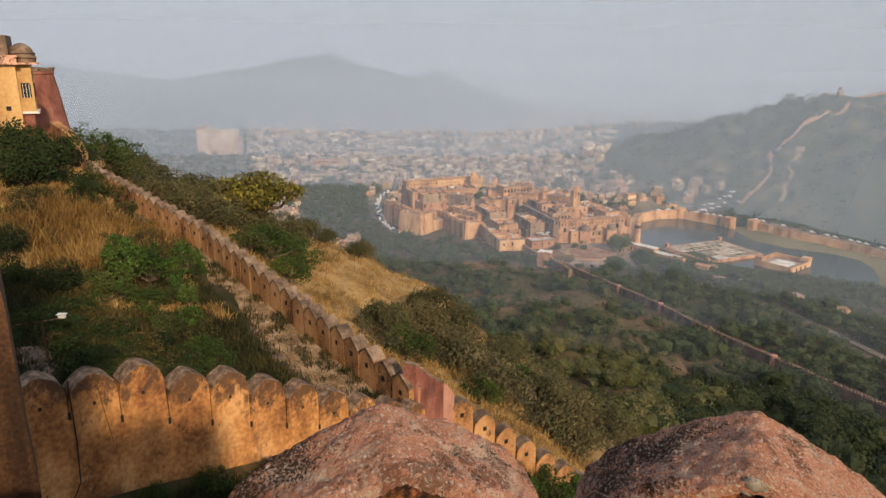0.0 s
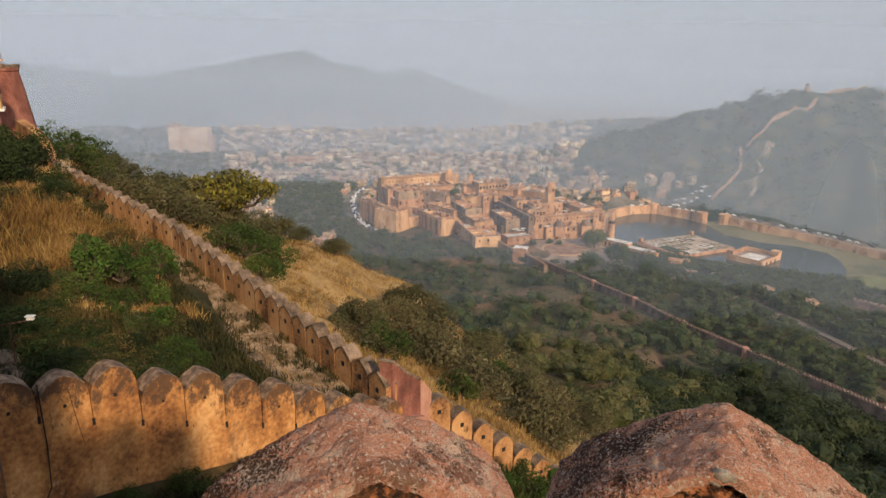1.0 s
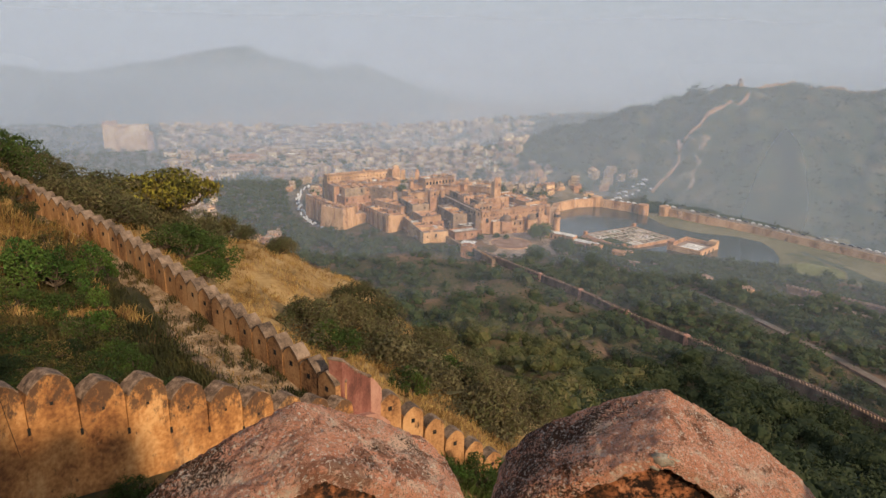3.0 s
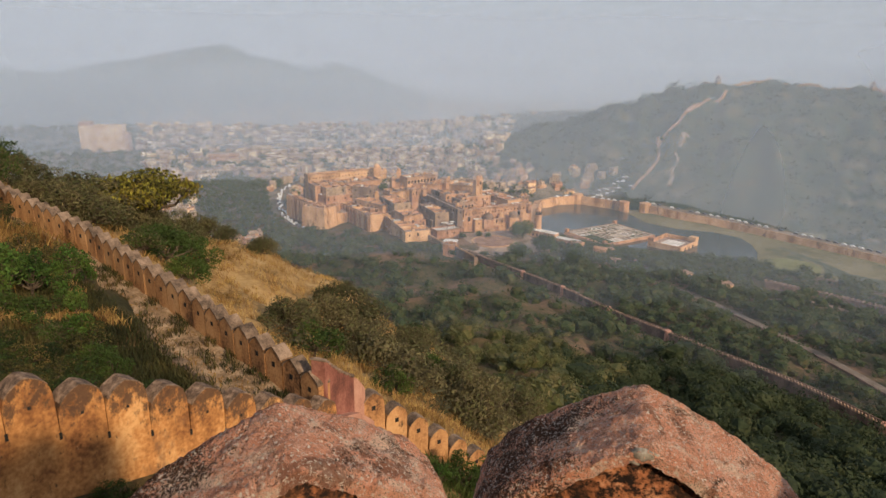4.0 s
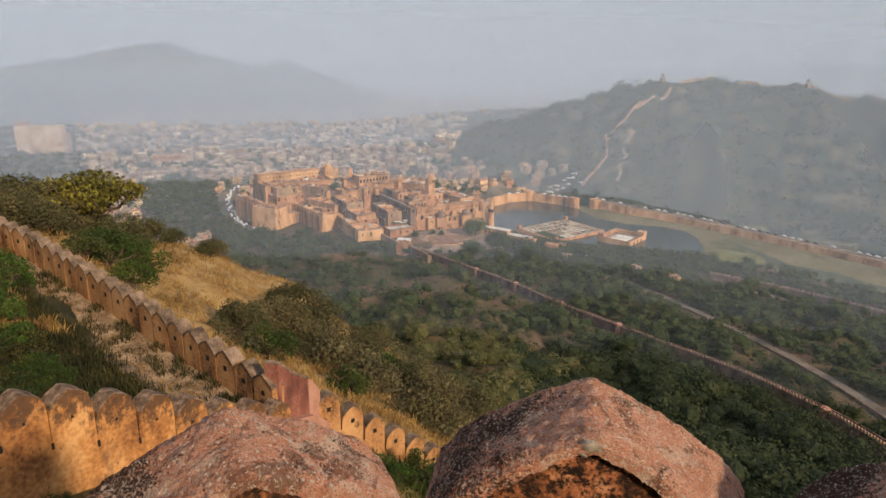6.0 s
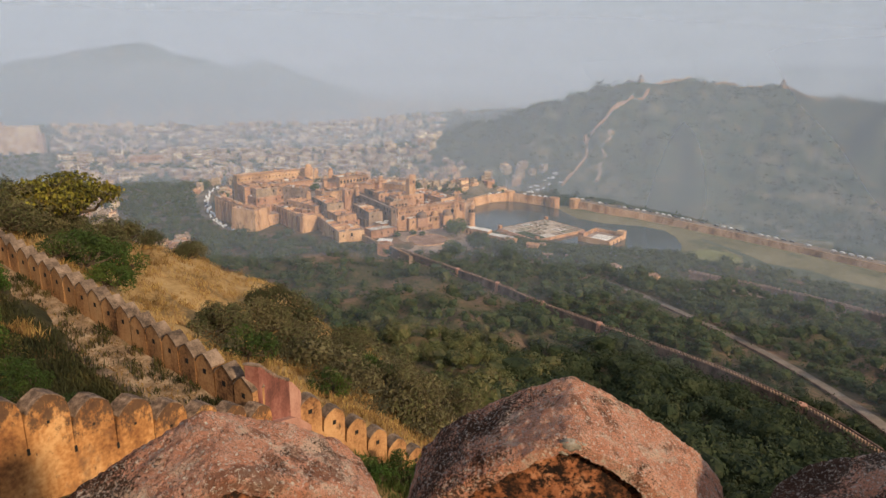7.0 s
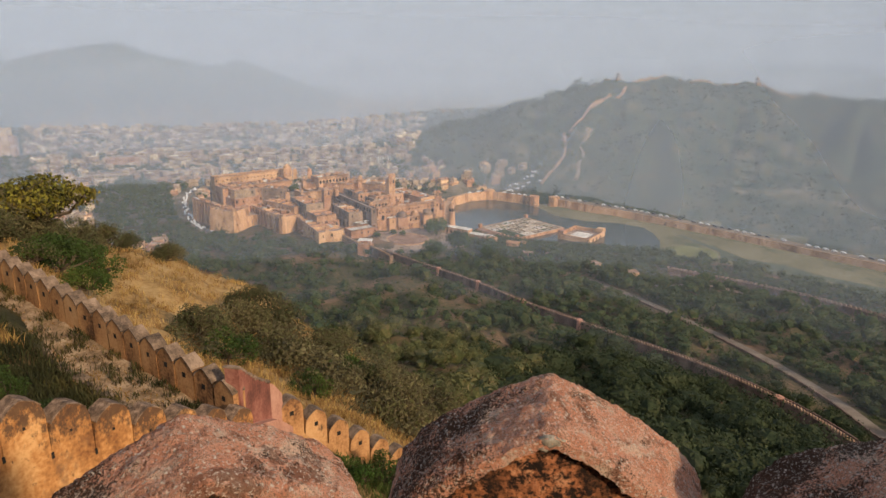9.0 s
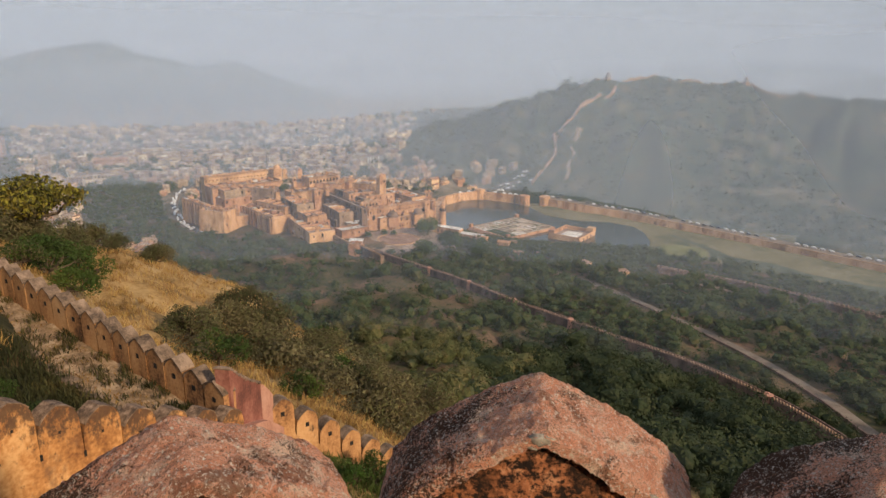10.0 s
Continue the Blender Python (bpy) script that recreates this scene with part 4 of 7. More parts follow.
def walkway(name, a, b, z_drop, width, label):
    """Rubble wall-walk on the inner side of a merlon run, held by an edge of loose stones."""
    a, b = Vector(a), Vector(b)
    d = b - a
    L = math.hypot(d.x, d.y)
    m = Matrix.Translation(a + Vector((0, 0, -z_drop))) @ Matrix.Rotation(math.atan2(d.y, d.x), 4, 'Z')
    t = thing(name, m, label, "path", kind="structure")
    s = Soup()
    nx, ny = int(L * 4), 12
    X, Y = np.meshgrid(np.linspace(0, L, nx), np.linspace(0.2, width, ny), indexing='ij')
    Z = d.z * X / L + 0.05 * fbm(X, Y, 1.3, 4, 1.0) - 0.12 * np.clip((Y - width + 0.5), 0, 1)
    f = [(i * ny + j, (i + 1) * ny + j, (i + 1) * ny + j + 1, i * ny + j + 1) for i in range(nx - 1) for j in range(ny - 1)]
    s.add(np.stack([X, Y, Z], -1).reshape(-1, 3), f)
    v = []
    edge_y = width - 0.02
    for i in range(nx):
        x = L * i / (nx - 1)
        v += [(x, edge_y, d.z * x / L - 0.05), (x, edge_y + 0.12, d.z * x / L - 2.6)]
    s.add(v, [(2 * i, 2 * i + 1, 2 * i + 3, 2 * i + 2) for i in range(nx - 1)], 1)
    part("paving", s, (M_PAVE, M_STONE), t, smooth=True)
    x = 0.2
    while x < L:
        for row in range(4):
            o = new("stone", stone_meshes[srnd.randrange(8)])
            o.parent = t
            k = srnd.uniform(0.75, 1.25)
            o.location = (x + srnd.uniform(-0.1, 0.1), edge_y + srnd.uniform(-0.05, 0.12), d.z * x / L - 0.12 - row * 0.27 + srnd.uniform(-0.04, 0.04))
            o.rotation_euler = (srnd.uniform(-0.1, 0.1), srnd.uniform(-0.1, 0.1), srnd.uniform(-0.3, 0.3))
            o.scale = (k, k, srnd.uniform(0.8, 1.15))
        x += 0.56
    r = Soup()
    for k in range(int(L * 22)):
        v, f = rough_block(srnd, srnd.uniform(0.04, 0.15), srnd.uniform(0.04, 0.13), srnd.uniform(0.02, 0.06), 0.2)
        a_, px, py = srnd.uniform(0, 6.28), srnd.uniform(0, L), srnd.uniform(0.25, width - 0.1)
        c, q = math.cos(a_), math.sin(a_)
        r.add([(x_ * c - y_ * q + px, x_ * q + y_ * c + py, z_ + d.z * px / L - 0.03) for x_, y_, z_ in v], f)
    tagged(part("rubble", r, M_PAVE, t, "loose pale rubble"), kind="stuff")
    return t


walkway("hill_walk", DIAG_J, DIAG_K, 1.38, 1.95, "stony wall-walk with weeds behind the hill wall")
walkway("upper_hill_walk", DIAG_K, DIAG_U, 1.38, 1.8, "dark stony wall-walk climbing to the tower")

# stepped red wall where the run turns down the slope
rw = thing("ramp_wall", Matrix.Translation((-1.02, 19.82, 0)) @ Matrix.Rotation(math.atan2(2.68, 1.3), 4, 'Z'), "red plastered ramp wall with a sloping top", "wall", kind="structure")
s = Soup()
prism(s, [(0, -16), (2.05, -16), (2.05, -11.0), (1.6, -10.72), (1.0, -10.3), (0.45, -9.85), (0.05, -9.5), (0, -9.53)], -0.22, 0.24)
part("red_panel", s, M_RED, rw)
s = Soup()
prism(s, [(2.05, -16), (3.0, -16), (3.0, -11.95), (2.7, -11.6), (2.35, -11.25), (2.05, -11.03)], -0.2, 0.22)
part("pink_panel", s, M_PINK, rw)
s = Soup()
prism(s, [(0.2, -16), (3.1, -16), (3.1, -13.3), (2.4, -12.7), (1.9, -12.3), (1.0, -11.9), (0.5, -11.7), (0.2, -11.68)], -0.5, -0.22)
part("ledge", s, M_PINK, rw, "pale red ledge below the panel")
s = Soup()
for k in range(14):
    x_ = 0.05 + k * 0.145
    z_ = float(np.interp(x_, (0.05, 0.45, 1.0, 1.6, 2.05), (-9.5, -9.85, -10.3, -10.72, -11.0)))
    s.add(*[(np.array(q) + (x_ if n_ == 0 else 0, 0.0, z_ - 0.02)).tolist() if n_ == 0 else q for n_, q in enumerate(rough_block(srnd, 0.15, 0.47, 0.06, 0.25))])
part("coping_rubble", s, M_TOPCAP, rw, "crumbling grey coping")

# plain wall going on up to the tower
uw = thing("plain_wall", Matrix.Translation((0, 0, 0)), "bare ochre wall climbing to the round tower", "wall", kind="structure")
s = Soup()
pts = ((-22.6, 42.9, -6.95), (-24.0, 45.0, -6.1), (-25.7, 47.2, -5.5), (-28.2, 49.8, -5.0))
n = len(pts)
v = []
for (x, y, z) in pts:
    v += [(x - 0.28, y - 0.22, z - 6), (x + 0.28, y + 0.22, z - 6), (x + 0.24, y + 0.2, z), (x - 0.24, y - 0.2, z)]
for i in range(n - 1):
    s.add(v[4 * i:4 * i + 8], [(0, 4, 7, 3), (3, 7, 6, 2), (2, 6, 5, 1)])
s.add(v[:4], [(0, 3, 2, 1)])
part("wall_body", s, M_WALL, uw)

# round tower with a battered drum
tw = thing("round_tower", Matrix.Translation((-31.0, 51.2, -9)), "tapering red plaster tower with dark rain streaks", "tower")
s = Soup()
seg = 40
a = np.arange(seg) * 2 * math.pi / seg
loops = []
for z, r in ((0, 3.3), (3, 2.85), (6, 2.4), (7.2, 2.22), (7.3, 2.28), (7.5, 2.26)):
    rr = r + 0.03 * np.sin(5 * a + z) + 0.02 * np.sin(13 * a)
    loops.append(np.column_stack([rr * np.cos(a), rr * np.sin(a), np.full(seg, float(z))]))
loft(s, loops, (0,) * 5)
part("drum", s, M_RED, tw, smooth=False)
for i in range(seg // 2):
    s = Soup()
    th = a[2 * i]
    s.box(-0.3, 0.3, -0.16, 0.16, 0, 0.12 + 0.1 * srnd.random())
    o = part("coping_stone", s, M_TOPCAP, tw)
    o.matrix_local = Matrix.Translation((2.14 * math.cos(th), 2.14 * math.sin(th), 7.5)) @ Matrix.Rotation(th + math.pi / 2, 4, 'Z')
# thin dark strips set upright on the drum
for th, w in ((-1.25, 0.18), (-0.75, 0.12), (-1.7, 0.12)):
    s = Soup()
    s.box(-w / 2, w / 2, -0.03, 0.05, 2.4, 6.4)
    o = part("drain_slot", s, M_DARK, tw, "dark upright strip")
    o.matrix_local = Matrix.Translation((2.93 * math.cos(th), 2.93 * math.sin(th), 0)) @ Matrix.Rotation(th + math.pi / 2, 4, 'Z') @ Matrix.Rotation(-0.14, 4, 'X')

# yellow lodge with a bay window
M_YELLOW = material("yellow_wash", ((0.40, 0.23, 0.095), (0.60, 0.37, 0.15), (0.70, 0.47, 0.22)), 0.5, 0.9, 0.2, 10, streak=2.5, spots=(((0.42, 0.17, 0.07), 0.5, 0.57),))
lodge = thing("lodge", Matrix.Translation((-25.0, 41.0, -8.5)) @ Matrix.Rotation(radians(28), 4, 'Z'), "yellow-washed lodge with a stone eave and bay window", "building")
s = Soup()
s.box(-7.5, 0, 0, 5, 0, 7.6)
s.box(-7.6, 0.1, -0.1, 5.1, 0, 2.55)
part("wall", s, M_YELLOW, lodge)
s = Soup()
s.box(-7.8, 0.25, -0.3, 5.3, 7.62, 7.72), s.box(-7.65, 0.12, -0.15, 5.1, 7.72, 8.05), s.box(-7.7, 0.18, -0.2, 5.15, 8.05, 8.14)
part("eave", s, M_CAP, lodge, "weathered stone eave")
s = Soup()
s.box(-7.4, -0.25, 0.1, 4.8, 8.14, 9.25)
part("parapet", s, M_TOPCAP, lodge, "mossy stone parapet")
s = Soup()
s.box(-7.55, 0.05, -0.05, 5.05, 2.56, 2.68)
part("string_course", s, M_CAP, lodge)
part("vent", box_soup(-0.75, -0.5, -0.02, 0.1, 5.0, 5.25), M_DARK, lodge, "small dark vent hole")
bay = part("bay", box_soup(0.0, 0.75, 0.5, 2.4, 4.9, 7.6), M_YELLOW, lodge, "projecting bay window")
part("bay_sill", box_soup(-0.1, 0.88, 0.4, 2.5, 4.76, 4.9), M_WHITE, bay)
part("bay_eave", box_soup(-0.1, 1.15, 0.1, 2.8, 7.62, 7.72), M_CAP, bay)
part("bay_foot", box_soup(0.0, 0.6, 0.6, 2.3, 3.4, 4.76), M_RED, bay)
for y0 in (0.46,):
    part("bay_window", box_soup(0.12, 0.62, y0, 0.6, 5.7, 6.55), M_DARK, bay, "dark arched lattice window")
part("bay_window", box_soup(0.6, 0.78, 0.9, 1.4, 5.7, 6.5), M_DARK, bay)
part("bay_window", box_soup(0.6, 0.78, 1.6, 2.1, 5.7, 6.5), M_DARK, bay)
for x in (0.2, 0.36, 0.52):
    part("mullion", box_soup(x, x + 0.03, 0.43, 0.47, 5.7, 6.5), M_WHITE, bay)
s = Soup()
a8 = np.arange(20) * 2 * math.pi / 20
loft(s, [np.column_stack([0.35 + r * np.cos(a8), 1.45 + r * 1.2 * np.sin(a8), np.full(20, z)]) for z, r in ((7.72, 0.72), (7.95, 0.74), (8.0, 0.84), (8.06, 0.72), (8.2, 0.7), (8.26, 0.78), (8.31, 0.66), (8.6, 0.52), (8.78, 0.25), (8.84, 0.03))], (0,) * 9)
part("bay_dome", s, M_TOPCAP, bay, "lichened stone dome", smooth=True)

# outcrop, pipe rail and small lamp behind the cross wall
for i, (x, y, r) in enumerate(((-11.2, 17.2, 0.55), (-10.2, 16.6, 0.45), (-11.9, 17.9, 0.7), (-9.6, 16.9, 0.35), (-12.6, 17.0, 0.7), (-11.6, 16.2, 0.5))):
    o = part("rock", blob(i + 9, r, (1.2, 1, 0.55)), M_STONE, None, smooth=False)
    tagged(o, "bare grey-brown rock outcrop on the slope", "rock", "rocks behind the cross wall")
    o.location = (x, y, ground1(x, y) - 0.08)
lamp = thing("lamp_post", Matrix.Translation((-11.2, 17.75, ground1(-11.2, 17.75))), "thin iron pipe post with a small white lamp", "lamp post")
s = Soup()
hgt = -7.3 - ground1(-11.2, 17.75)
tube(s, (0, 0, -0.2), (0, 0, hgt), 0.025, 0.025, 8)
part("post", s, M_WOOD, lamp)
s = Soup()
tube(s, (-0.9, -0.5, hgt - 0.02), (0.42, 0.25, hgt - 0.02), 0.02, 0.02, 8)
part("cross_pipe", s, M_WOOD, lamp)
s = Soup()
s.box(0.36, 0.54, 0.2, 0.3, hgt + 0.0, hgt + 0.1)
s.box(0.33, 0.57, 0.17, 0.33, hgt + 0.1, hgt + 0.12)
part("lamp_head", s, M_WHITE, lamp, "small white lamp head")

# old timber post beside the turret
post = thing("timber_post", Matrix.Translation((-1.37, 2.0, -12.0)) @ Matrix.Rotation(radians(32), 4, 'Z'), "dark split timber post beside the turret", "post")
# last two boards lie out of view, added to shade the cross wall
for i, (x0, x1, y) in enumerate(((-0.16, -0.002, 0.0), (-0.34, -0.165, 0.03), (-0.62, -0.345, -0.02), (-1.25, -0.625, 0.0), (-1.95, -1.255, 0.02))):
    s = Soup()
    nz = 60
    w = []
    for k in range(nz + 1):
        z = 13.2 * k / nz
        j = 0.008 * math.sin(z * 3.1 + i) + 0.005 * math.sin(z * 9.7 + i * 2)
        w.append(np.array([(x0 + j, y, z), (x1 + j, y - 0.01, z), (x1 + j * 0.5, y + 0.2, z), (x0 + j, y + 0.2, z)]))
    loft(s, w, (0,) * nz)
    part("board", s, M_WOOD, post, "dark weathered timber board")

# unseen block behind the turret, stepped so its shade crosses the cross wall
fb = thing("fort_block", Matrix.Translation((0, 0, 0)), "unseen stepped ochre block behind the turret that shades the cross wall", "building", kind="structure")
for x0, x1, top in ((-14.0, 2.0, 9.5), (2.0, 3.0, 6.0), (3.0, 3.8, 3.3), (3.8, 4.9, 2.5), (4.9, 6.0, 1.8), (6.0, 12.0, 0.8)):
    part("block_wall", box_soup(x0, x1, -16, -6.5, -12, top), M_WALL, fb)
    part("coping", box_soup(x0 + 0.003, x1 - 0.003, -16.05, -6.42, top, top + 0.12), M_TOPCAP, fb)

# ---------------------------------------------------------------- grass
def tufts(name, seed, xs, ys, h, mat, label, blades=7, spread=0.12, zs=None):
    rnd = np.random.RandomState(seed)
    n = len(xs)
    z = ground(xs, ys) if zs is None else zs
    P = np.repeat(np.stack([xs, ys, z], -1), blades, 0)
    k = len(P)
    P[:, :2] += rnd.normal(0, spread, (k, 2))
    a = rnd.uniform(0, 6.28, k)
    hh = h * rnd.uniform(0.5, 1.3, k)
    lean = rnd.normal(0, 0.3, (k, 2)) * hh[:, None]
    wv = np.stack([np.cos(a), np.sin(a), 0 * a], -1) * (0.012 + 0.014 * rnd.uniform(0, 1, (k, 1)))
    top = P + np.column_stack([lean, hh])
    mid = P + np.column_stack([lean * 0.35, hh * 0.6])
    V = np.stack([P - wv * 0.4, mid + wv, top, mid - wv], 1).reshape(-1, 3)
    s = Soup()
    s.add(V, np.arange(4 * k).reshape(-1, 4))
    return tagged(part(name, s, mat), label, "grass", kind="stuff")


gr = np.random.RandomState(12)
n = 30000
ga, gdist = np.radians(gr.uniform(-27, 14, n)), gr.uniform(24, 80, n)
gx, gy = gdist * np.sin(ga), gdist * np.cos(ga)
outside = ((gx + 0.85) * 13.55 + (gy - 19.75) * 11.25 > 12) & (fbm(gx, gy, 9, 3, 3.0) > -0.55)
outside &= ~((gx < -12) & (gy < 0.36 * (-12 - gx) * 2.6 + 34))
tufts("dry_grass", 13, gx[outside][:10500], gy[outside][:10500], 0.42, M_GRASS, "tall golden dry grass on the hillside")
n = 26000
ga, gdist = np.radians(gr.uniform(-42, -12, n)), gr.uniform(13, 46, n)
gx, gy = gdist * np.sin(ga), gdist * np.cos(ga)
ins = ((gx + 0.85) * 13.55 + (gy - 19.75) * 11.25 < -48) & ((gx + 8.9) * -0.697 + (gy - 11.6) * 0.716 > 0.5)
fld = fbm(gx, gy, 8, 3, 5.0) + (gdist - 27) / 16
dry = ins & (fld > 0.62)
wet = ((gx + 0.85) * 13.55 + (gy - 19.75) * 11.25 < -38) & ((gx + 8.9) * -0.697 + (gy - 11.6) * 0.716 > 0.5) & ~dry
tufts("dry_weeds", 14, gx[dry][:5200], gy[dry][:5200], 0.4, M_GRASS, "straw-coloured weeds behind the hill wall")
sw = gr.normal(0, 1, (430, 2)) * (0.85, 0.95)
base_ = np.array(((-16.7, 29.3), (-16.4, 31.2), (-13.9, 27.2), (-14.2, 25.9), (-18.2, 31.0), (-15.2, 31.6), (-14.4, 32.6), (-17.3, 28.0), (-15.8, 27.9)))[gr.randint(0, 9, 430)]
tufts("tall_straw", 19, base_[:, 0] + sw[:, 0], base_[:, 1] + sw[:, 1], 0.75, M_STRAW, "tall rust-gold straw bushes behind the hill wall", 15, 0.2)
tufts("green_weeds", 15, gx[wet][:7500], gy[wet][:7500], 0.32, M_WEEDLEAF, "rank green weeds behind the cross wall", 9, 0.2)
u_, w_ = gr.uniform(-1, 9, 3800), gr.uniform(0.9, 5.5, 3800)
tufts("foot_weeds", 16, LW_A.x + u_ * 0.716 + w_ * 0.697, LW_A.y + u_ * 0.697 - w_ * 0.716, 0.26, M_WEEDLEAF, "rank weeds below the cross wall", 9, 0.15)
fx_, fy_ = gr.uniform(-0.5, 8, 1500), gr.uniform(14, 23.5, 1500)
fok = (fy_ - 22.2) < 0.466 * (fx_ - 0.25)
tufts("slope_weeds", 20, fx_[fok], fy_[fok], 0.34, M_LEAFHERB, "green weeds below the turret", 9, 0.18)
# weeds and straw on the wall-walk
for nm, sd, mt, cnt, hh, lb in (("walk_straw", 17, M_STRAW, 420, 0.1, "short straw between the stones of the wall-walk"), ("walk_weeds", 18, M_WEEDLEAF, 900, 0.28, "green weeds sprouting on the wall-walk")):
    u_ = gr.uniform(0, 1, cnt)
    w_ = 0.3 + 1.9 * gr.uniform(0, 1, cnt) ** (0.6 if sd == 17 else 1.6)
    spot = fbm(u_ * 17, w_, 2.0, 2, sd) > (-0.3 if sd == 17 else 0.05)
    u_, w_ = u_[spot], w_[spot]
    dx_, dy_ = DIAG_K.x - DIAG_J.x, DIAG_K.y - DIAG_J.y
    L_ = math.hypot(dx_, dy_)
    tufts(nm, sd, DIAG_J.x + dx_ * u_ - dy_ / L_ * w_, DIAG_J.y + dy_ * u_ + dx_ / L_ * w_, hh, mt, lb, 6, 0.1, DIAG_J.z - 1.42 + (DIAG_K.z - DIAG_J.z) * u_)
set_back = [(LW_A.x + u * 0.716 + w * 0.697, LW_A.y + u * 0.697 - w * 0.716, r) for u, w, r in ((2.2, 1.0, 0.5), (3.6, 0.9, 0.55), (5.0, 1.2, 0.6), (0.8, 1.6, 0.5), (6.4, 1.0, 0.5))]
set_plants(SMALL, set_back)
# a cable, a crack drawn as a thin black tube, and a pipe on the cross wall
for i, path in enumerate((((1.05, -0.25, -1.0), (1.06, -0.24, -2.4), (1.0, -0.3, -3.3), (0.6, -0.5, -3.9)), ((1.6, -0.235, -1.35), (1.66, -0.235, -1.9), (1.76, -0.24, -2.7)), ((0.2, -0.5, -3.6), (2.6, -0.42, -4.6), (5.5, -0.4, -5.9)))):
    s = Soup()
    for p_, q_ in zip(path, path[1:]):
        tube(s, p_, q_, (0.014, 0.006, 0.014)[i], (0.014, 0.005, 0.014)[i], 6)
    c_ = part("cable", s, M_DARK)
    c_.matrix_world = Matrix.Translation(LW_A) @ Matrix.Rotation(math.atan2(0.697, 0.716), 4, 'Z')
    tagged(c_, "thin black tube on the stained rampart wall for a cable, a crack and a pipe", "cable", "cables on the cross wall")
for k in GREEN + DRY + DARK + OLIVE + SAPLING + HERB + [YELLOW]:
    for o in [k] + list(k.children):
        bpy.data.objects.remove(o)


# ---------------------------------------------------------------- the palace on its spur
PALACE = (
    ('west_curtain', -59.8, 682.8, -145, -172, 75.2, 8, -59, 'b'), ('corner_bastion', -21.2, 616.2, -144.5, -172, 20.1, 26, 51, 'f'),
    ('west_range', -43.4, 699.6, -131, -152, 62.1, 20, -67, 'd'), ('west_hall', -19.3, 642.4, -131, -154, 26.3, 28, 26, 's'),
    ('west_terrace', -19.6, 638.0, -138, -158, 35.2, 22, 29, 's'), ('back_arcade', -37.3, 671.1, -123, -142, 79.7, 10, 23, 'g'),
    ('shaded_range', 4.7, 651.7, -131, -145, 21.9, 12, -24, 'd'), ('ribbed_wing', -8.1, 652.6, -146, -172, 65.5, 24, -65, 'b'),
    ('wing_terrace', 6.6, 637.7, -140, -152, 41.5, 14, -53, 's'), ('cleft_tower', 20.4, 608.3, -144, -170, 6.9, 10, 28, 's'),
    ('queens_wing', 30.0, 614.6, -148, -172, 74.5, 22, -77, 's'), ('brown_range', 29.9, 629.7, -136, -152, 37.4, 16, -72, 'd'),
    ('mid_terrace', 36.0, 612.0, -142, -154, 40.0, 18, -72, 'r'), ('stair_tower', 58.9, 611.3, -128, -148, 6.4, 5, 22, 's'),
    ('dark_block', 65.9, 614.0, -141, -161, 39.1, 13, -75, 'd'), ('orange_wall', 79.0, 590.8, -146, -162, 27.3, 12, 14, 's'),
    ('great_wall', 103.1, 584.2, -141, -166, 72.0, 9, 19, 'g'), ('long_gallery', 68.0, 655.8, -137, -152, 88.0, 5, -72, 'd'),
    ('inner_gallery', 78.9, 658.4, -134.5, -148, 66.0, 5, -70, 'd'), ('white_pavilion', 98.9, 594.9, -136.5, -144, 18.0, 8, 25, 'a'),
    ('high_hall', 58.5, 653.9, -124, -138, 33.2, 14, 26, 'a'), ('court_hall', 89.9, 609.8, -132, -146, 26.8, 14, 16, 's'),
    ('north_roof', 42.1, 664.5, -130, -148, 50.0, 26, -20, 'r'), ('north_terrace', 85.2, 659.8, -130.5, -146, 44.0, 20, -30, 'r'),
    ('square_tower', 118.1, 608.3, -119, -142, 6.4, 6, 22, 's'), ('tower_range', 104.0, 601.0, -133, -148, 30.0, 16, 19, 's'), ('east_roof', 126.7, 652.8, -138, -152, 50.5, 16, -65, 'r'),
    ('west_court', -30.0, 652.0, -130, -150, 70.0, 18, 23, 'r'), ('inner_court', 40.0, 636.0, -134, -150, 34.0, 16, 19, 'r'), ('domed_house', 113.1, 583.0, -150, -164, 30.0, 10, 12, 's'), ('lake_range', 128.0, 604.0, -143, -158, 44.0, 18, 19, 'r'),
    ('market_row', 75.1, 556.8, -152, -163, 25.7, 13, 20, 'w'), ('south_block', 48.0, 590.0, -147, -162, 20.0, 12, -62, 's'),
    ('forewall', 55.7, 573.8, -153, -168, 56.0, 3, -69, 'd'), ('gate_bastion', 74.1, 513.1, -151, -168, 9.0, 9, -22, 's'), ('gate_wall', 83.3, 511.9, -153, -168, 31.3, 3, -71, 'd'))
palace = thing("palace", Matrix.Translation((60, 600, -160)), "sprawling sandstone hill palace with terraces, domes and ribbed walls", "palace")
inv = palace.matrix_world.inverted()
pr = random.Random(21)


def arch_shape(w, h):
    return [(-w / 2, 0), (w / 2, 0), (w / 2, h * 0.62), (w * 0.36, h * 0.82), (0, h), (-w * 0.36, h * 0.82), (-w / 2, h * 0.62)]


def arch_soup(w, h, y0=-0.12, y1=0.3):
    q = Soup()
    n_ = arch_shape(w, h)
    a_ = [(x, y0, z) for x, z in n_]
    b_ = [(x, y1, z) for x, z in n_]
    k = len(n_)
    q.add(a_ + b_, [tuple(range(k)), tuple(range(2 * k - 1, k - 1, -1))] + [(i, k + i, k + (i + 1) % k, (i + 1) % k) for i in range(k)])
    return q


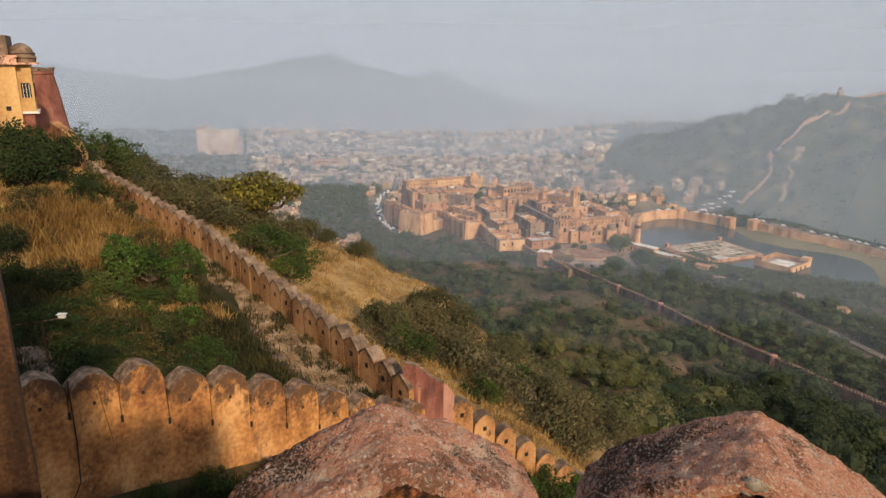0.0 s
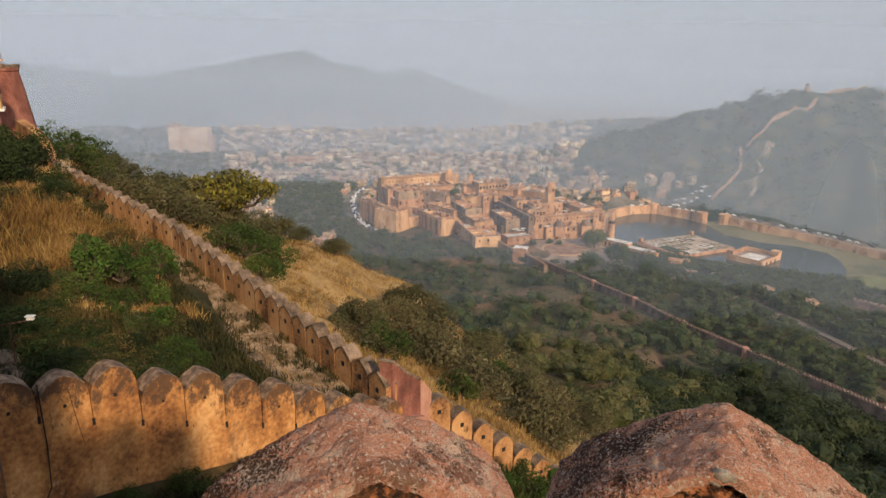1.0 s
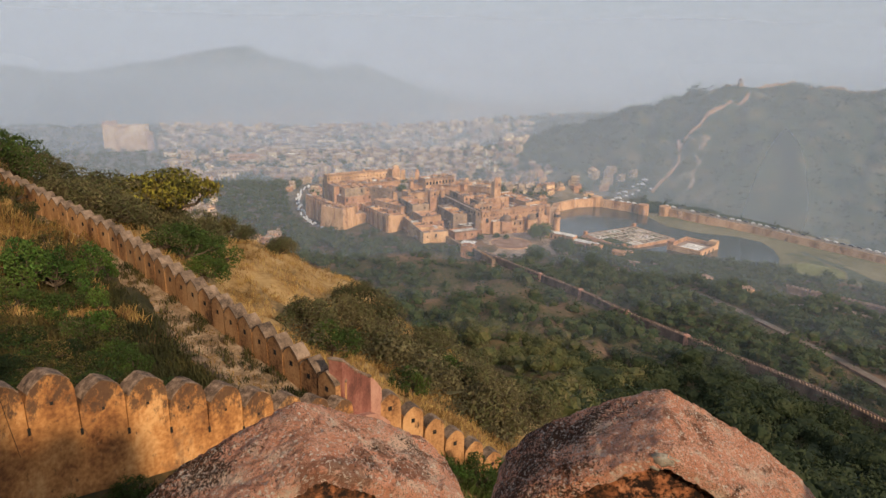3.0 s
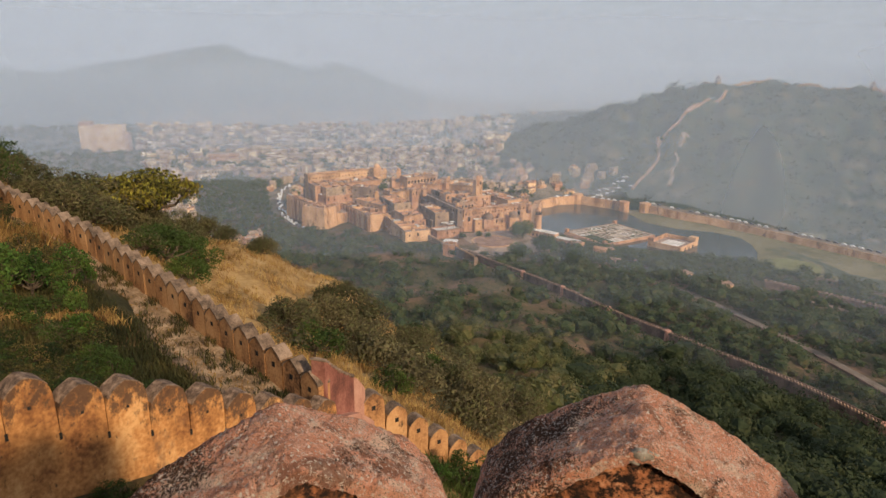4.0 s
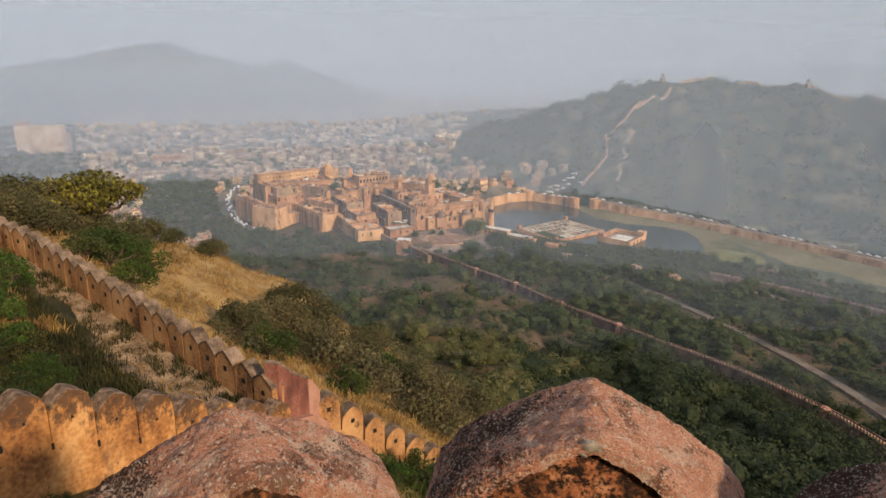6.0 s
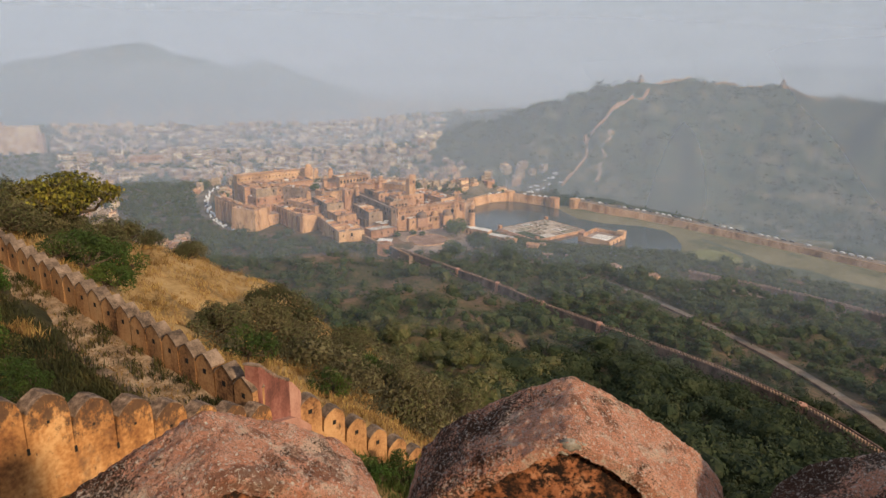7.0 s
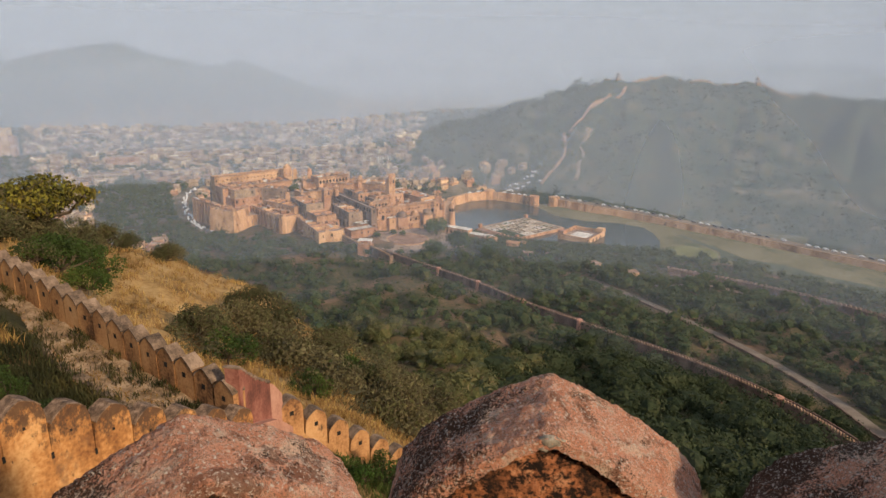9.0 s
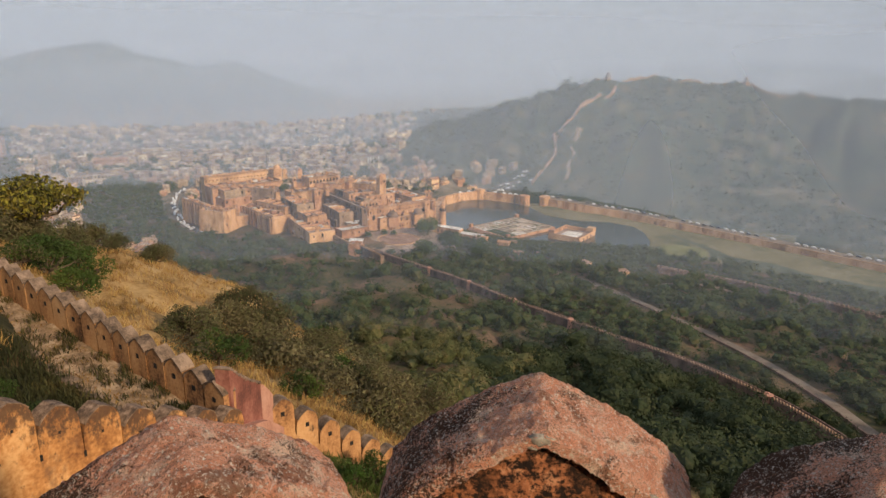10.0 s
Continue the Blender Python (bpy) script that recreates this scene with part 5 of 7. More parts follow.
WIN = {k: (arch_soup(w, h) if k != 'slot' else box_soup(-w / 2, w / 2, -0.12, 0.3, 0, h)).mesh("window", (M_DARK,)) for k, w, h in (('small', 1.15, 2.0), ('tall', 1.6, 3.2), ('arch', 2.2, 3.4), ('slot', 0.8, 1.3))}


def onto(block, name, mesh, loc, rz=0.0):
    o = new(name, mesh)
    o.parent = block
    o.location = loc
    o.rotation_euler = (0, 0, rz)
    return o


def dome_soup(r, h, seg=16, neck=0.25):
    q = Soup()
    a_ = np.arange(seg) * 2 * math.pi / seg
    prof = [(r * 1.12, 0), (r * 1.12, r * 0.1), (r, r * 0.12), (r, neck * r), (r * 1.02, neck * r + h * 0.2), (r * 0.93, neck * r + h * 0.45), (r * 0.7, neck * r + h * 0.72), (r * 0.36, neck * r + h * 0.92), (r * 0.08, neck * r + h), (r * 0.04, neck * r + h * 1.25)]
    loops = [np.column_stack([p * np.cos(a_), p * np.sin(a_), np.full(seg, z)]) for p, z in prof]
    n_ = seg
    v = np.vstack(loops)
    q.add(v, [(k * n_ + i, k * n_ + (i + 1) % n_, (k + 1) * n_ + (i + 1) % n_, (k + 1) * n_ + i) for k in range(len(loops) - 1) for i in range(n_)] + [tuple(range((len(loops) - 1) * n_, len(loops) * n_))])
    return q


RIB = Soup()
a_ = np.linspace(-math.pi / 2, math.pi / 2, 9)
for i in range(8):
    p, q = (math.sin(a_[i]), -math.cos(a_[i])), (math.sin(a_[i + 1]), -math.cos(a_[i + 1]))
    RIB.add([(p[0] * 1.5, p[1] * 1.5, -1), (q[0] * 1.5, q[1] * 1.5, -1), (q[0] * 1.05, q[1] * 1.05, 0), (p[0] * 1.05, p[1] * 1.05, 0)], [(0, 1, 2, 3)])
RIB.add([(math.sin(t) * 1.05, -math.cos(t) * 1.05, 0) for t in a_], [tuple(range(9))])
RIB = RIB.mesh("buttress", (M_SAND,))
# thin near-black slab laid on roofs in place of shaded gaps
DARK_SLAB = box_soup(-1.6, 1.6, -1.1, 1.1, 0, 0.06).mesh("light_well", (M_DARK,))
CABIN = {}
for k in range(4):
    w_, d_, h_ = ((3, 2.6, 2.6), (5, 3, 2.4), (2.2, 2.2, 3.2), (7, 2.4, 1.8))[k]
    CABIN[k] = box_soup(-w_ / 2, w_ / 2, -d_ / 2, d_ / 2, 0, h_).mesh("roof_cabin", ((M_SAND, M_ROOF, M_SAND, M_WHITE)[k],))

for name, ax, ay, zt, zb, w, dep, yaw, kind in PALACE:
    mat = M_SANDDARK if kind == 'd' else M_SAND
    H = zt - zb
    blk = Soup()
    batter = 0.16 * H if kind == 'f' else 0.025 * H if kind in 'bsd' else 0.0
    v = [(-batter, -batter, -H - 8), (w + batter, -batter, -H - 8), (w + batter, dep, -H - 8), (-batter, dep, -H - 8), (0, 0, 0), (w, 0, 0), (w, dep, 0), (0, dep, 0)]
    blk.add(v, [(0, 1, 5, 4), (1, 2, 6, 5), (2, 3, 7, 6), (3, 0, 4, 7)])
    t_ = 0.6
    for x0, x1, y0, y1 in ((0, w, 0, t_), (0, w, dep - t_, dep), (0, t_, t_, dep - t_), (w - t_, w, t_, dep - t_)):
        blk.box(x0, x1, y0, y1, -1.3, 0.0)
    o = part(name, blk, (mat,), palace)
    o.matrix_local = inv @ Matrix.Translation((ax, ay, zt)) @ Matrix.Rotation(radians(yaw), 4, 'Z')
    part("terrace_roof", box_soup(t_, w - t_, t_, dep - t_, -1.6, -1.0), M_WHITE if kind == 'w' else M_ROOF, o)
    part("coping", box_soup(-0.25, w + 0.25, -0.25, 0.35, 0.0, 0.3), M_TEETH_PALE, o)
    if kind == 'b':
        nb = max(2, int(w / 5.2))
        for i in range(nb):
            r_ = onto(o, "buttress", RIB, ((i + 0.5) * w / nb, 0, -0.8))
            r_.scale = (1.1, 1.1, H * pr.uniform(0.85, 1.1))
        for i in range(nb - 1):
            for z_ in (-4.5, -9):
                onto(o, "window", WIN['slot' if pr.random() < .6 else 'small'], ((i + 1) * w / nb, 0.0, z_))
    elif kind == 'a':
        na_ = max(3, int(w / 3.6))
        for i in range(na_):
            onto(o, "arch_opening", WIN['arch'], ((i + 0.5) * w / na_, 0, -min(H, 6.2)))
        part("eave", box_soup(-0.9, w + 0.9, -1.2, dep + 0.5, -1.55, -1.3), M_TEETH_PALE, o)
    elif kind == 'g':
        for i in range(int(w / 3.4)):
            onto(o, "window", WIN['slot' if i % 3 else 'small'], ((i + 0.5) * w / int(w / 3.4), 0, -4.6))
        for x_, z_ in ((5.0, -10.5), (14.0, -11.0), (49.0, -10.0), (58.0, -10.0)):
            onto(o, "arch_opening", WIN['arch'], (x_, 0, z_)).scale = (1.3, 1, 1.3)
        part("string_course", box_soup(-0.2, w + 0.2, -0.35, 0.1, -6.4, -6.0), M_TEETH_PALE, o)
    elif kind != 'r' and name not in ('forewall', 'gate_wall'):
        rows_ = max(1, int(H / 7))
        nw = max(2, int(w / 5.5))
        for r_ in range(rows_):
            for i in range(nw):
                if pr.random() < 0.72:
                    onto(o, "window", WIN[pr.choice(('small', 'small', 'tall', 'slot'))], ((i + pr.uniform(0.35, 0.65)) * w / nw, 0, -4.2 - r_ * 5.5))
        ns = max(1, int(dep / 6))
        for i in range(ns):
            if pr.random() < 0.7:
                onto(o, "window", WIN[pr.choice(('small', 'slot'))], (0, (i + 0.5) * dep / ns, -4.5), -math.pi / 2)
            if pr.random() < 0.7:
                onto(o, "window", WIN[pr.choice(('small', 'tall'))], (w, (i + 0.5) * dep / ns, -4.5), math.pi / 2)
    if w > 9 and kind in 'sdf':
        for i in range(int(w / 8) + 1):
            # shallow porches with their own flat roofs step down the wall
            aw, ad, ah = pr.uniform(2.4, 5.5), pr.uniform(0.8, 2.2), H * pr.uniform(0.3, 0.72)
            an = part("porch", box_soup(0, aw, -ad, 0.2, -ah - 6, 0), mat, o)
            an.location = (pr.uniform(0, max(0.1, w - aw)), 0, -(H - ah))
            part("porch_roof", box_soup(-0.25, aw + 0.25, -ad - 0.3, 0, 0, 0.18), M_TEETH_PALE, an)
            for k_ in range(max(1, int(aw / 2.2))):
                onto(an, "window", WIN[pr.choice(('small', 'slot', 'small'))], (1.1 + k_ * 2.2, -ad, -2.8))
    if dep > 7 and kind != 'w':
        # terraces split by low walls, with stair heads; dark slabs imitate shaded gaps
        for i in range(int(w / 9)):
            x_ = (i + pr.uniform(0.6, 1.2)) * w / (int(w / 9) + 1)
            part("terrace_wall", box_soup(x_, x_ + 0.5, t_, dep - t_, -1.0, pr.uniform(0.0, 1.1)), M_SAND, o)
        for i in range(int(w * dep / 110) + 1):
            c_ = onto(o, "roof_cabin", CABIN[pr.randrange(4)], (pr.uniform(2.5, max(2.6, w - 2.5)), pr.uniform(2.5, max(2.6, dep - 2.5)), -1.0), pr.choice((0, math.pi / 2)))
            c_.scale = (pr.uniform(0.7, 1.3), pr.uniform(0.7, 1.3), pr.uniform(0.55, 1.0))
        for i in range(int(w * dep / 260)):
            onto(o, "light_well", DARK_SLAB, (pr.uniform(3, max(3.1, w - 3)), pr.uniform(2.6, max(2.7, dep - 2.6)), -0.98), pr.choice((0, math.pi / 2)))
    if name in ('great_wall', 'west_curtain', 'back_arcade', 'gate_wall', 'forewall'):
        tt = Soup()
        k = int(w / 1.8)
        for i in range(k):
            tt.box((i + 0.15) * w / k, (i + 0.85) * w / k, -0.1, 0.4, 0.28, 1.35)
        tagged(part("battlement", tt, M_SAND, o), kind="stuff")

DOMES = ((125.4, 586.5, -149.6, 4.4), (138.8, 593.2, -148.5, 2.5), (149.5, 588.8, -149, 4.2), (102.7, 587, -149.6, 2.5), (30.7, 687, -119.5, 3.2), (37.8, 680.2, -121, 2.0), (52, 677.8, -121, 2.0),
         (28, 642.4, -136, 1.9), (119.6, 610, -116.2, 1.5), (123, 612, -116.2, 1.3), (97, 585, -136, 1.5))
for x, y, z, r in DOMES:
    d_ = part("dome", dome_soup(r, r * 0.95), M_SANDDARK if r > 2.5 and y < 600 else M_SAND, palace, "ribbed stone dome", smooth=False)
    d_.matrix_local = inv @ Matrix.Translation((x, y, z))
    part("drum", box_soup(-r * 1.05, r * 1.05, -r * 1.05, r * 1.05, -8, -0.02), M_SAND, d_)


def chhatri(x, y, z, r, h):
    c = part("chhatri", box_soup(-r * 1.3, r * 1.3, -r * 1.3, r * 1.3, -6, 0), M_SAND, palace, "open domed kiosk")
    c.matrix_local = inv @ Matrix.Translation((x, y, z)) @ Matrix.Rotation(radians(19), 4, 'Z')
    for px in (-r, r):
        for py in (-r, r):
            part("pillar", box_soup(px - 0.25, px + 0.25, py - 0.25, py + 0.25, 0, h), M_SAND, c)
    part("eave", box_soup(-r * 1.7, r * 1.7, -r * 1.7, r * 1.7, h, h + 0.3), M_TEETH_PALE, c)
    d_ = part("cupola", dome_soup(r * 1.1, r * 1.1, 12), M_SAND, c)
    d_.location = (0, 0, h + 0.3)


for q in ((166.8, 626.9, -142, 1.7, 3.8), (170.7, 628.7, -142, 1.7, 3.8), (164, 592, -140.5, 1.2, 2.6), (49.4, 619.2, -141, 1.8, 3.2), (60.5, 613.5, -127.6, 1.2, 2.2), (72, 630, -131, 1.4, 2.4), (45, 661, -128, 1.3, 2.4), (97, 652, -129, 1.3, 2.4), (-12, 660, -129, 1.3, 2.4)):
    chhatri(*q)
# corner minaret by the lake
s = Soup()
a8 = np.arange(16) * math.pi / 8
loft(s, [np.column_stack([170.2 + r * np.cos(a8), 580.2 + r * np.sin(a8), np.full(16, float(z))]) for z, r in ((-176, 4.4), (-160, 3.4), (-147, 2.9), (-146.8, 3.6), (-146, 3.6), (-145.9, 2.6), (-142, 2.6), (-141.8, 3.5), (-141.4, 3.4), (-141, 2.5), (-139.2, 1.9), (-138.2, 0.6), (-136.8, 0.1))], (0,) * 12)
mn = part("minaret", s, M_SAND, palace, "slender domed corner minaret")
mn.matrix_local = inv
for k in range(8):
    w_ = onto(mn, "window", WIN['tall'], (170.2 + 2.62 * math.sin(k * math.pi / 4), 580.2 - 2.62 * math.cos(k * math.pi / 4), -145.4), k * math.pi / 4)
# inner court levels
for x, y, z, w, d, yaw in ((-20, 625, -152, 130, 55, 19), (12, 645, -141, 110, 60, 19), (46, 572, -156, 50, 45, 19), (100, 592, -150, 72, 60, 19)):
    c_ = part("court_level", box_soup(0, w, 0, d, -25, 0), M_SAND, palace)
    c_.matrix_local = inv @ Matrix.Translation((x, y, z)) @ Matrix.Rotation(radians(yaw), 4, 'Z')
    part("court_paving", box_soup(0.5, w - 0.5, 0.5, d - 0.5, 0, 0.12), M_ROOF, c_)

# forecourt with its round drive, sheds and kiosk
fc = thing("forecourt", Matrix.Translation((118, 543, -160.6)) @ Matrix.Rotation(radians(10), 4, 'Z'), "dusty palace forecourt with a round red-earth lawn", "forecourt", kind="structure")
M_COURT = material("sandy_court", ((0.24, 0.165, 0.115), (0.36, 0.26, 0.19), (0.46, 0.35, 0.265)), 0.08, 0.95, 0.1, 14, spots=(((0.20, 0.14, 0.10), 0.05, 0.58),))
part("paving", box_soup(-38, 42, -34, 34, -9, 0.9), M_COURT, fc)
s = Soup()
a_ = np.arange(48) * 2 * math.pi / 48
loft(s, [np.column_stack([4 + r * np.cos(a_), 3 + r * np.sin(a_), np.full(48, z)]) for r, z in ((18, 0.9), (18, 1.5), (17, 1.5), (17, 1.1))], (0,) * 3, cap=False)
part("kerb", s, M_SAND, fc)
s = Soup()
s.add(np.column_stack([4 + 17 * np.cos(a_), 3 + 17 * np.sin(a_), np.full(48, 1.12)]), [tuple(range(48))])
part("round_lawn", s, M_LOWEARTH, fc, "bare red-earth round lawn")
for i, (x, y, z, w, d, h, yaw) in enumerate(((163.9, 578, -164, 24, 7, 6.2, -47), (181, 560, -167, 22, 7, 6.2, -47), (190, 545, -168, 9, 8, 7, -47), (205, 530, -170, 10, 7, 8, -40))):
    sh = thing("shed", Matrix.Translation((x, y, z)) @ Matrix.Rotation(radians(yaw), 4, 'Z'), "long sandstone shed with a white roof beside the palace", "shed", "palace sheds")
    part("wall", box_soup(0, w, 0, d, -6, h - 1), M_SAND, sh)
    s = Soup()
    s.add([(-0.5, -0.5, h - 1), (w + 0.5, -0.5, h - 1), (w + 0.5, d / 2, h), (-0.5, d / 2, h), (w + 0.5, d + 0.5, h - 1), (-0.5, d + 0.5, h - 1)], [(0, 1, 2, 3), (3, 2, 4, 5), (0, 3, 5), (1, 4, 2)])
    part("roof", s, M_WHITE if i < 2 else M_SAND, sh)
    for k in range(int(w / 4)):
        part("door", box_soup(k * 4 + 1.2, k * 4 + 2.6, -0.05, 0.1, 0, 2.6), M_DARK, sh)
kk = thing("gate_kiosk", Matrix.Translation((82, 525, -160)) @ Matrix.Rotation(radians(-22), 4, 'Z'), "open kiosk with a flat white roof on the gate bastion", "kiosk")
part("base", box_soup(-6, 6, -4, 4, -4, 5.2), M_SAND, kk)
for px in (-4.5, 0, 4.5):
    for py in (-3, 3):
        part("pillar", box_soup(px - 0.25, px + 0.25, py - 0.25, py + 0.25, 5.2, 8.2), M_WHITE, kk)
part("roof", box_soup(-5.6, 5.6, -4.2, 4.2, 8.2, 8.6), M_WHITE, kk)
for i, (x, y) in enumerate(((84, 574), (92, 577), (99, 580), (88, 570))):
    o = thing("awning", Matrix.Translation((x, y, -151.5)) @ Matrix.Rotation(radians(15), 4, 'Z'), "white flat awning over the market terrace", "awning", "market awnings")
    part("canopy", box_soup(-3, 3, -1.6, 1.6, 2.2, 2.45), M_WHITE, o)
    for px, py in ((-2.8, -1.4), (2.8, -1.4), (2.8, 1.4), (-2.8, 1.4)):
        part("leg", box_soup(px - 0.08, px + 0.08, py - 0.08, py + 0.08, -2.5, 2.2), M_DARK, o)

# ---------------------------------------------------------------- lake
def disc_points(pts, z):
    s = Soup()
    s.add([(x, y, z) for x, y in pts], [tuple(range(len(pts)))[::-1]])
    return s


M_WATER = bpy.data.materials.new("still_water")
M_WATER.use_nodes = True
b = M_WATER.node_tree.nodes["Principled BSDF"]
b.inputs["Base Color"].default_value, b.inputs["Roughness"].default_value = (0.035, 0.05, 0.05, 1), 0.12
LAKE = ((188, 646), (196, 690), (212, 740), (242, 762), (272, 766), (300, 736), (313, 712), (316, 668), (337, 641), (368, 625), (384, 603), (381, 578), (371, 552), (357, 531), (334, 533), (300, 560), (262, 580), (226, 580), (203, 602))
tagged(part("lake", disc_points(LAKE, -179.6), M_WATER), "still grey-blue lake below the palace", "lake", kind="structure")



# ---------------------------------------------------------------- walls, road and water in the valley
def along(line, step):
    """Evenly spaced points (x, y, z, heading) along a path."""
    out, rest = [], 0.0
    for (ax, ay, az), (bx, by, bz) in zip(line, line[1:]):
        L = math.hypot(bx - ax, by - ay)
        h = math.atan2(by - ay, bx - ax)
        while rest < L:
            t = rest / L
            out.append((ax + (bx - ax) * t, ay + (by - ay) * t, az + (bz - az) * t, h))
            rest += step
        rest -= L
    return out


def smooth_line(line, n=6):
    """A rounded path through the same bends (Catmull-Rom)."""
    p = [np.array(q, float) for q in line]
    p = [2 * p[0] - p[1]] + p + [2 * p[-1] - p[-2]]
    out = []
    for i in range(1, len(p) - 2):
        for k in range(n):
            t = k / n
            out.append(tuple(0.5 * ((2 * p[i]) + (p[i + 1] - p[i - 1]) * t + (2 * p[i - 1] - 5 * p[i] + 4 * p[i + 1] - p[i + 2]) * t * t + (3 * p[i] - p[i - 1] - 3 * p[i + 1] + p[i + 2]) * t ** 3)))
    return out + [tuple(p[-2])]


def ribbon(line, cross, mats=None):
    """Sweeps a cross-section ((offset to the left, height), ...) along a path."""
    s = Soup()
    pts = line
    rows = []
    for i, q in enumerate(pts):
        a, b = pts[max(0, i - 1)], pts[min(len(pts) - 1, i + 1)]
        h = math.atan2(b[1] - a[1], b[0] - a[0])
        nx, ny = -math.sin(h), math.cos(h)
        rows.append([(q[0] + nx * o, q[1] + ny * o, q[2] + z) for o, z in cross])
    n = len(cross)
    v = [p for r in rows for p in r]
    for j in range(n - 1):
        f = [(i * n + j, (i + 1) * n + j, (i + 1) * n + j + 1, i * n + j + 1) for i in range(len(rows) - 1)]
        s.add(v, f, mats[j] if mats else 0)
    s.add(rows[0], [tuple(range(n))]), s.add(rows[-1], [tuple(range(n))[::-1]])
    return s


M_LOWWALL = material("old_red_masonry", ((0.09, 0.06, 0.048), (0.18, 0.115, 0.088), (0.29, 0.19, 0.145)), 0.15, 0.95, 0.3, 12, streak=2.0)
M_TEETH = material("pale_merlon_plaster", ((0.20, 0.125, 0.085), (0.33, 0.215, 0.15), (0.44, 0.305, 0.22)), 0.5, 0.95, 0.2, 10)


def valley_wall(name, line, label, h=4.2, tooth=1.15, step=1.75, walk_w=3.4, bastions=(), half=0.62):
    line = smooth_line(line)
    t = thing(name, Matrix.Identity(4), label, "wall", kind="structure")
    # seen from the hill: face to the right of the way, walk and inner kerb to the left
    part("wall_body", ribbon(line, ((-0.5, -h - 4), (-0.35, 0.0), (0.25, 0.0), (0.25, -0.9), (walk_w, -0.9), (walk_w, -0.2), (walk_w + 0.5, -0.2), (walk_w + 0.7, -h - 4)),
                             (0, 0, 0, 1, 1, 1, 0)), (M_LOWWALL, M_LOWWALL), t)
    teeth = Soup()
    for x, y, z, hd in along(line, step):
        m = Matrix.Translation((x, y, z)) @ Matrix.Rotation(hd, 4, 'Z')
        o = [(-half, 0), (half, 0), (half * 0.97, tooth * 0.62), (half * 0.56, tooth * 0.88), (0, tooth), (-half * 0.56, tooth * 0.88), (-half * 0.97, tooth * 0.62)]
        q = Soup()
        prism(q, o, -0.33, 0.2)
        for v, f in zip(q.v, q.f):
            teeth.add(v @ np.array(m.to_3x3()).T + np.array(m.translation), f)
    tagged(part("battlement", teeth, M_TEETH, t, "pale pointed merlon row"), kind="stuff")
    for x, y, z, r in bastions:
        s = Soup()
        a_ = np.arange(20) * 2 * math.pi / 20
        loft(s, [np.column_stack([x + q * np.cos(a_), y + q * np.sin(a_), np.full(20, z + zz)]) for zz, q in ((-8, r * 1.1), (0.4, r), (0.5, r * 1.06), (1.1, r * 1.06), (1.2, r))], (0,) * 4)
        part("bastion", s, M_PINK, t, "faded red plastered bastion")
    return t


valley_wall("lower_wall", LOWER_WALL, "long red-brown fortification wall climbing the valley side",
            bastions=((121, 444, -152.9, 1.5), (136.6, 401.7, -149.9, 1.5), (148.6, 352.8, -145.9, 1.6), (163, 307.8, -141.9, 1.6), (182, 185, -124.9, 1.7)))
valley_wall("second_wall", [(x, y, z + 2.2) for x, y, z in SECOND_WALL], "dark battlemented wall beside the marshy lake", 5.0, 1.9, 3.5, 5.0, half=1.15)
tagged(part("wall_path", ribbon(smooth_line([(x, y, z + 2.2) for x, y, z in SECOND_WALL]), ((-12.6, -10), (-12.4, -4.0), (-11.9, -4.0), (-11.9, -4.6), (-8.4, -4.6), (-8.2, -10))), M_ROAD),
       "pale dusty path below the battlemented wall", "path", kind="structure")

road_line = smooth_line(ROAD)
rd = tagged(part("road", ribbon(road_line, ((-2.9, -1.2), (-2.8, 0.05), (0, 0.12), (2.8, 0.05), (2.9, -1.2))), M_ROAD), "pale dusty road winding up to the palace gate", "road", kind="structure")
tagged(part("road_wall", ribbon(road_line[:30], ((3.0, -6.5), (3.05, 0.9), (3.55, 0.9), (3.6, -6.5))), M_LOWWALL), "low red-brown retaining wall along the road", "wall", kind="structure")
LANE = ((225, 405, -157.6), (262, 395, -160), (300, 380, -164), (330, 350, -165), (352, 300, -162))
tagged(part("lane", ribbon(smooth_line([(x, y, ground1(x, y) + 0.4) for x, y, z in LANE]), ((-2, -1), (-1.9, 0.1), (1.9, 0.1), (2, -1))), M_ROAD), "narrow dusty lane through the scrub", "lane", kind="structure")

tagged(part("forecourt_wall", ribbon(smooth_line(((131, 545, -161.4), (143.6, 524, -161.6), (153.8, 509, -162), (166, 488, -162.6), (179, 477, -163.2), (199, 474, -164.5))), ((-0.6, -9), (-0.5, 1.0), (0.5, 1.0), (0.6, -9))), M_LOWWALL), "low red-brown retaining wall below the palace forecourt", "wall", kind="structure")

# dam and shore walls round the lake
DAM = ((172, 600, -164), (196, 690, -170), (219, 744, -171), (245, 762, -171), (272, 767, -170.5), (292, 748, -171), (315, 728, -171.5))
SHORE = ((334, 722, -172.5), (360, 688, -173.5), (394, 645, -174.5), (420, 600, -175), (442, 563, -175.5), (470, 512, -176), (491, 469, -176.2), (540, 375, -176), (610, 250, -176))
dam = thing("lake_dam", Matrix.Identity(4), "sandstone lake dam with plain parapet", "dam", kind="structure")
part("dam_wall", ribbon(DAM, ((-3, -12), (-2.2, 1.2), (-1.4, 1.2), (-1.4, 0), (6, 0), (6, -12))), M_SAND, dam)
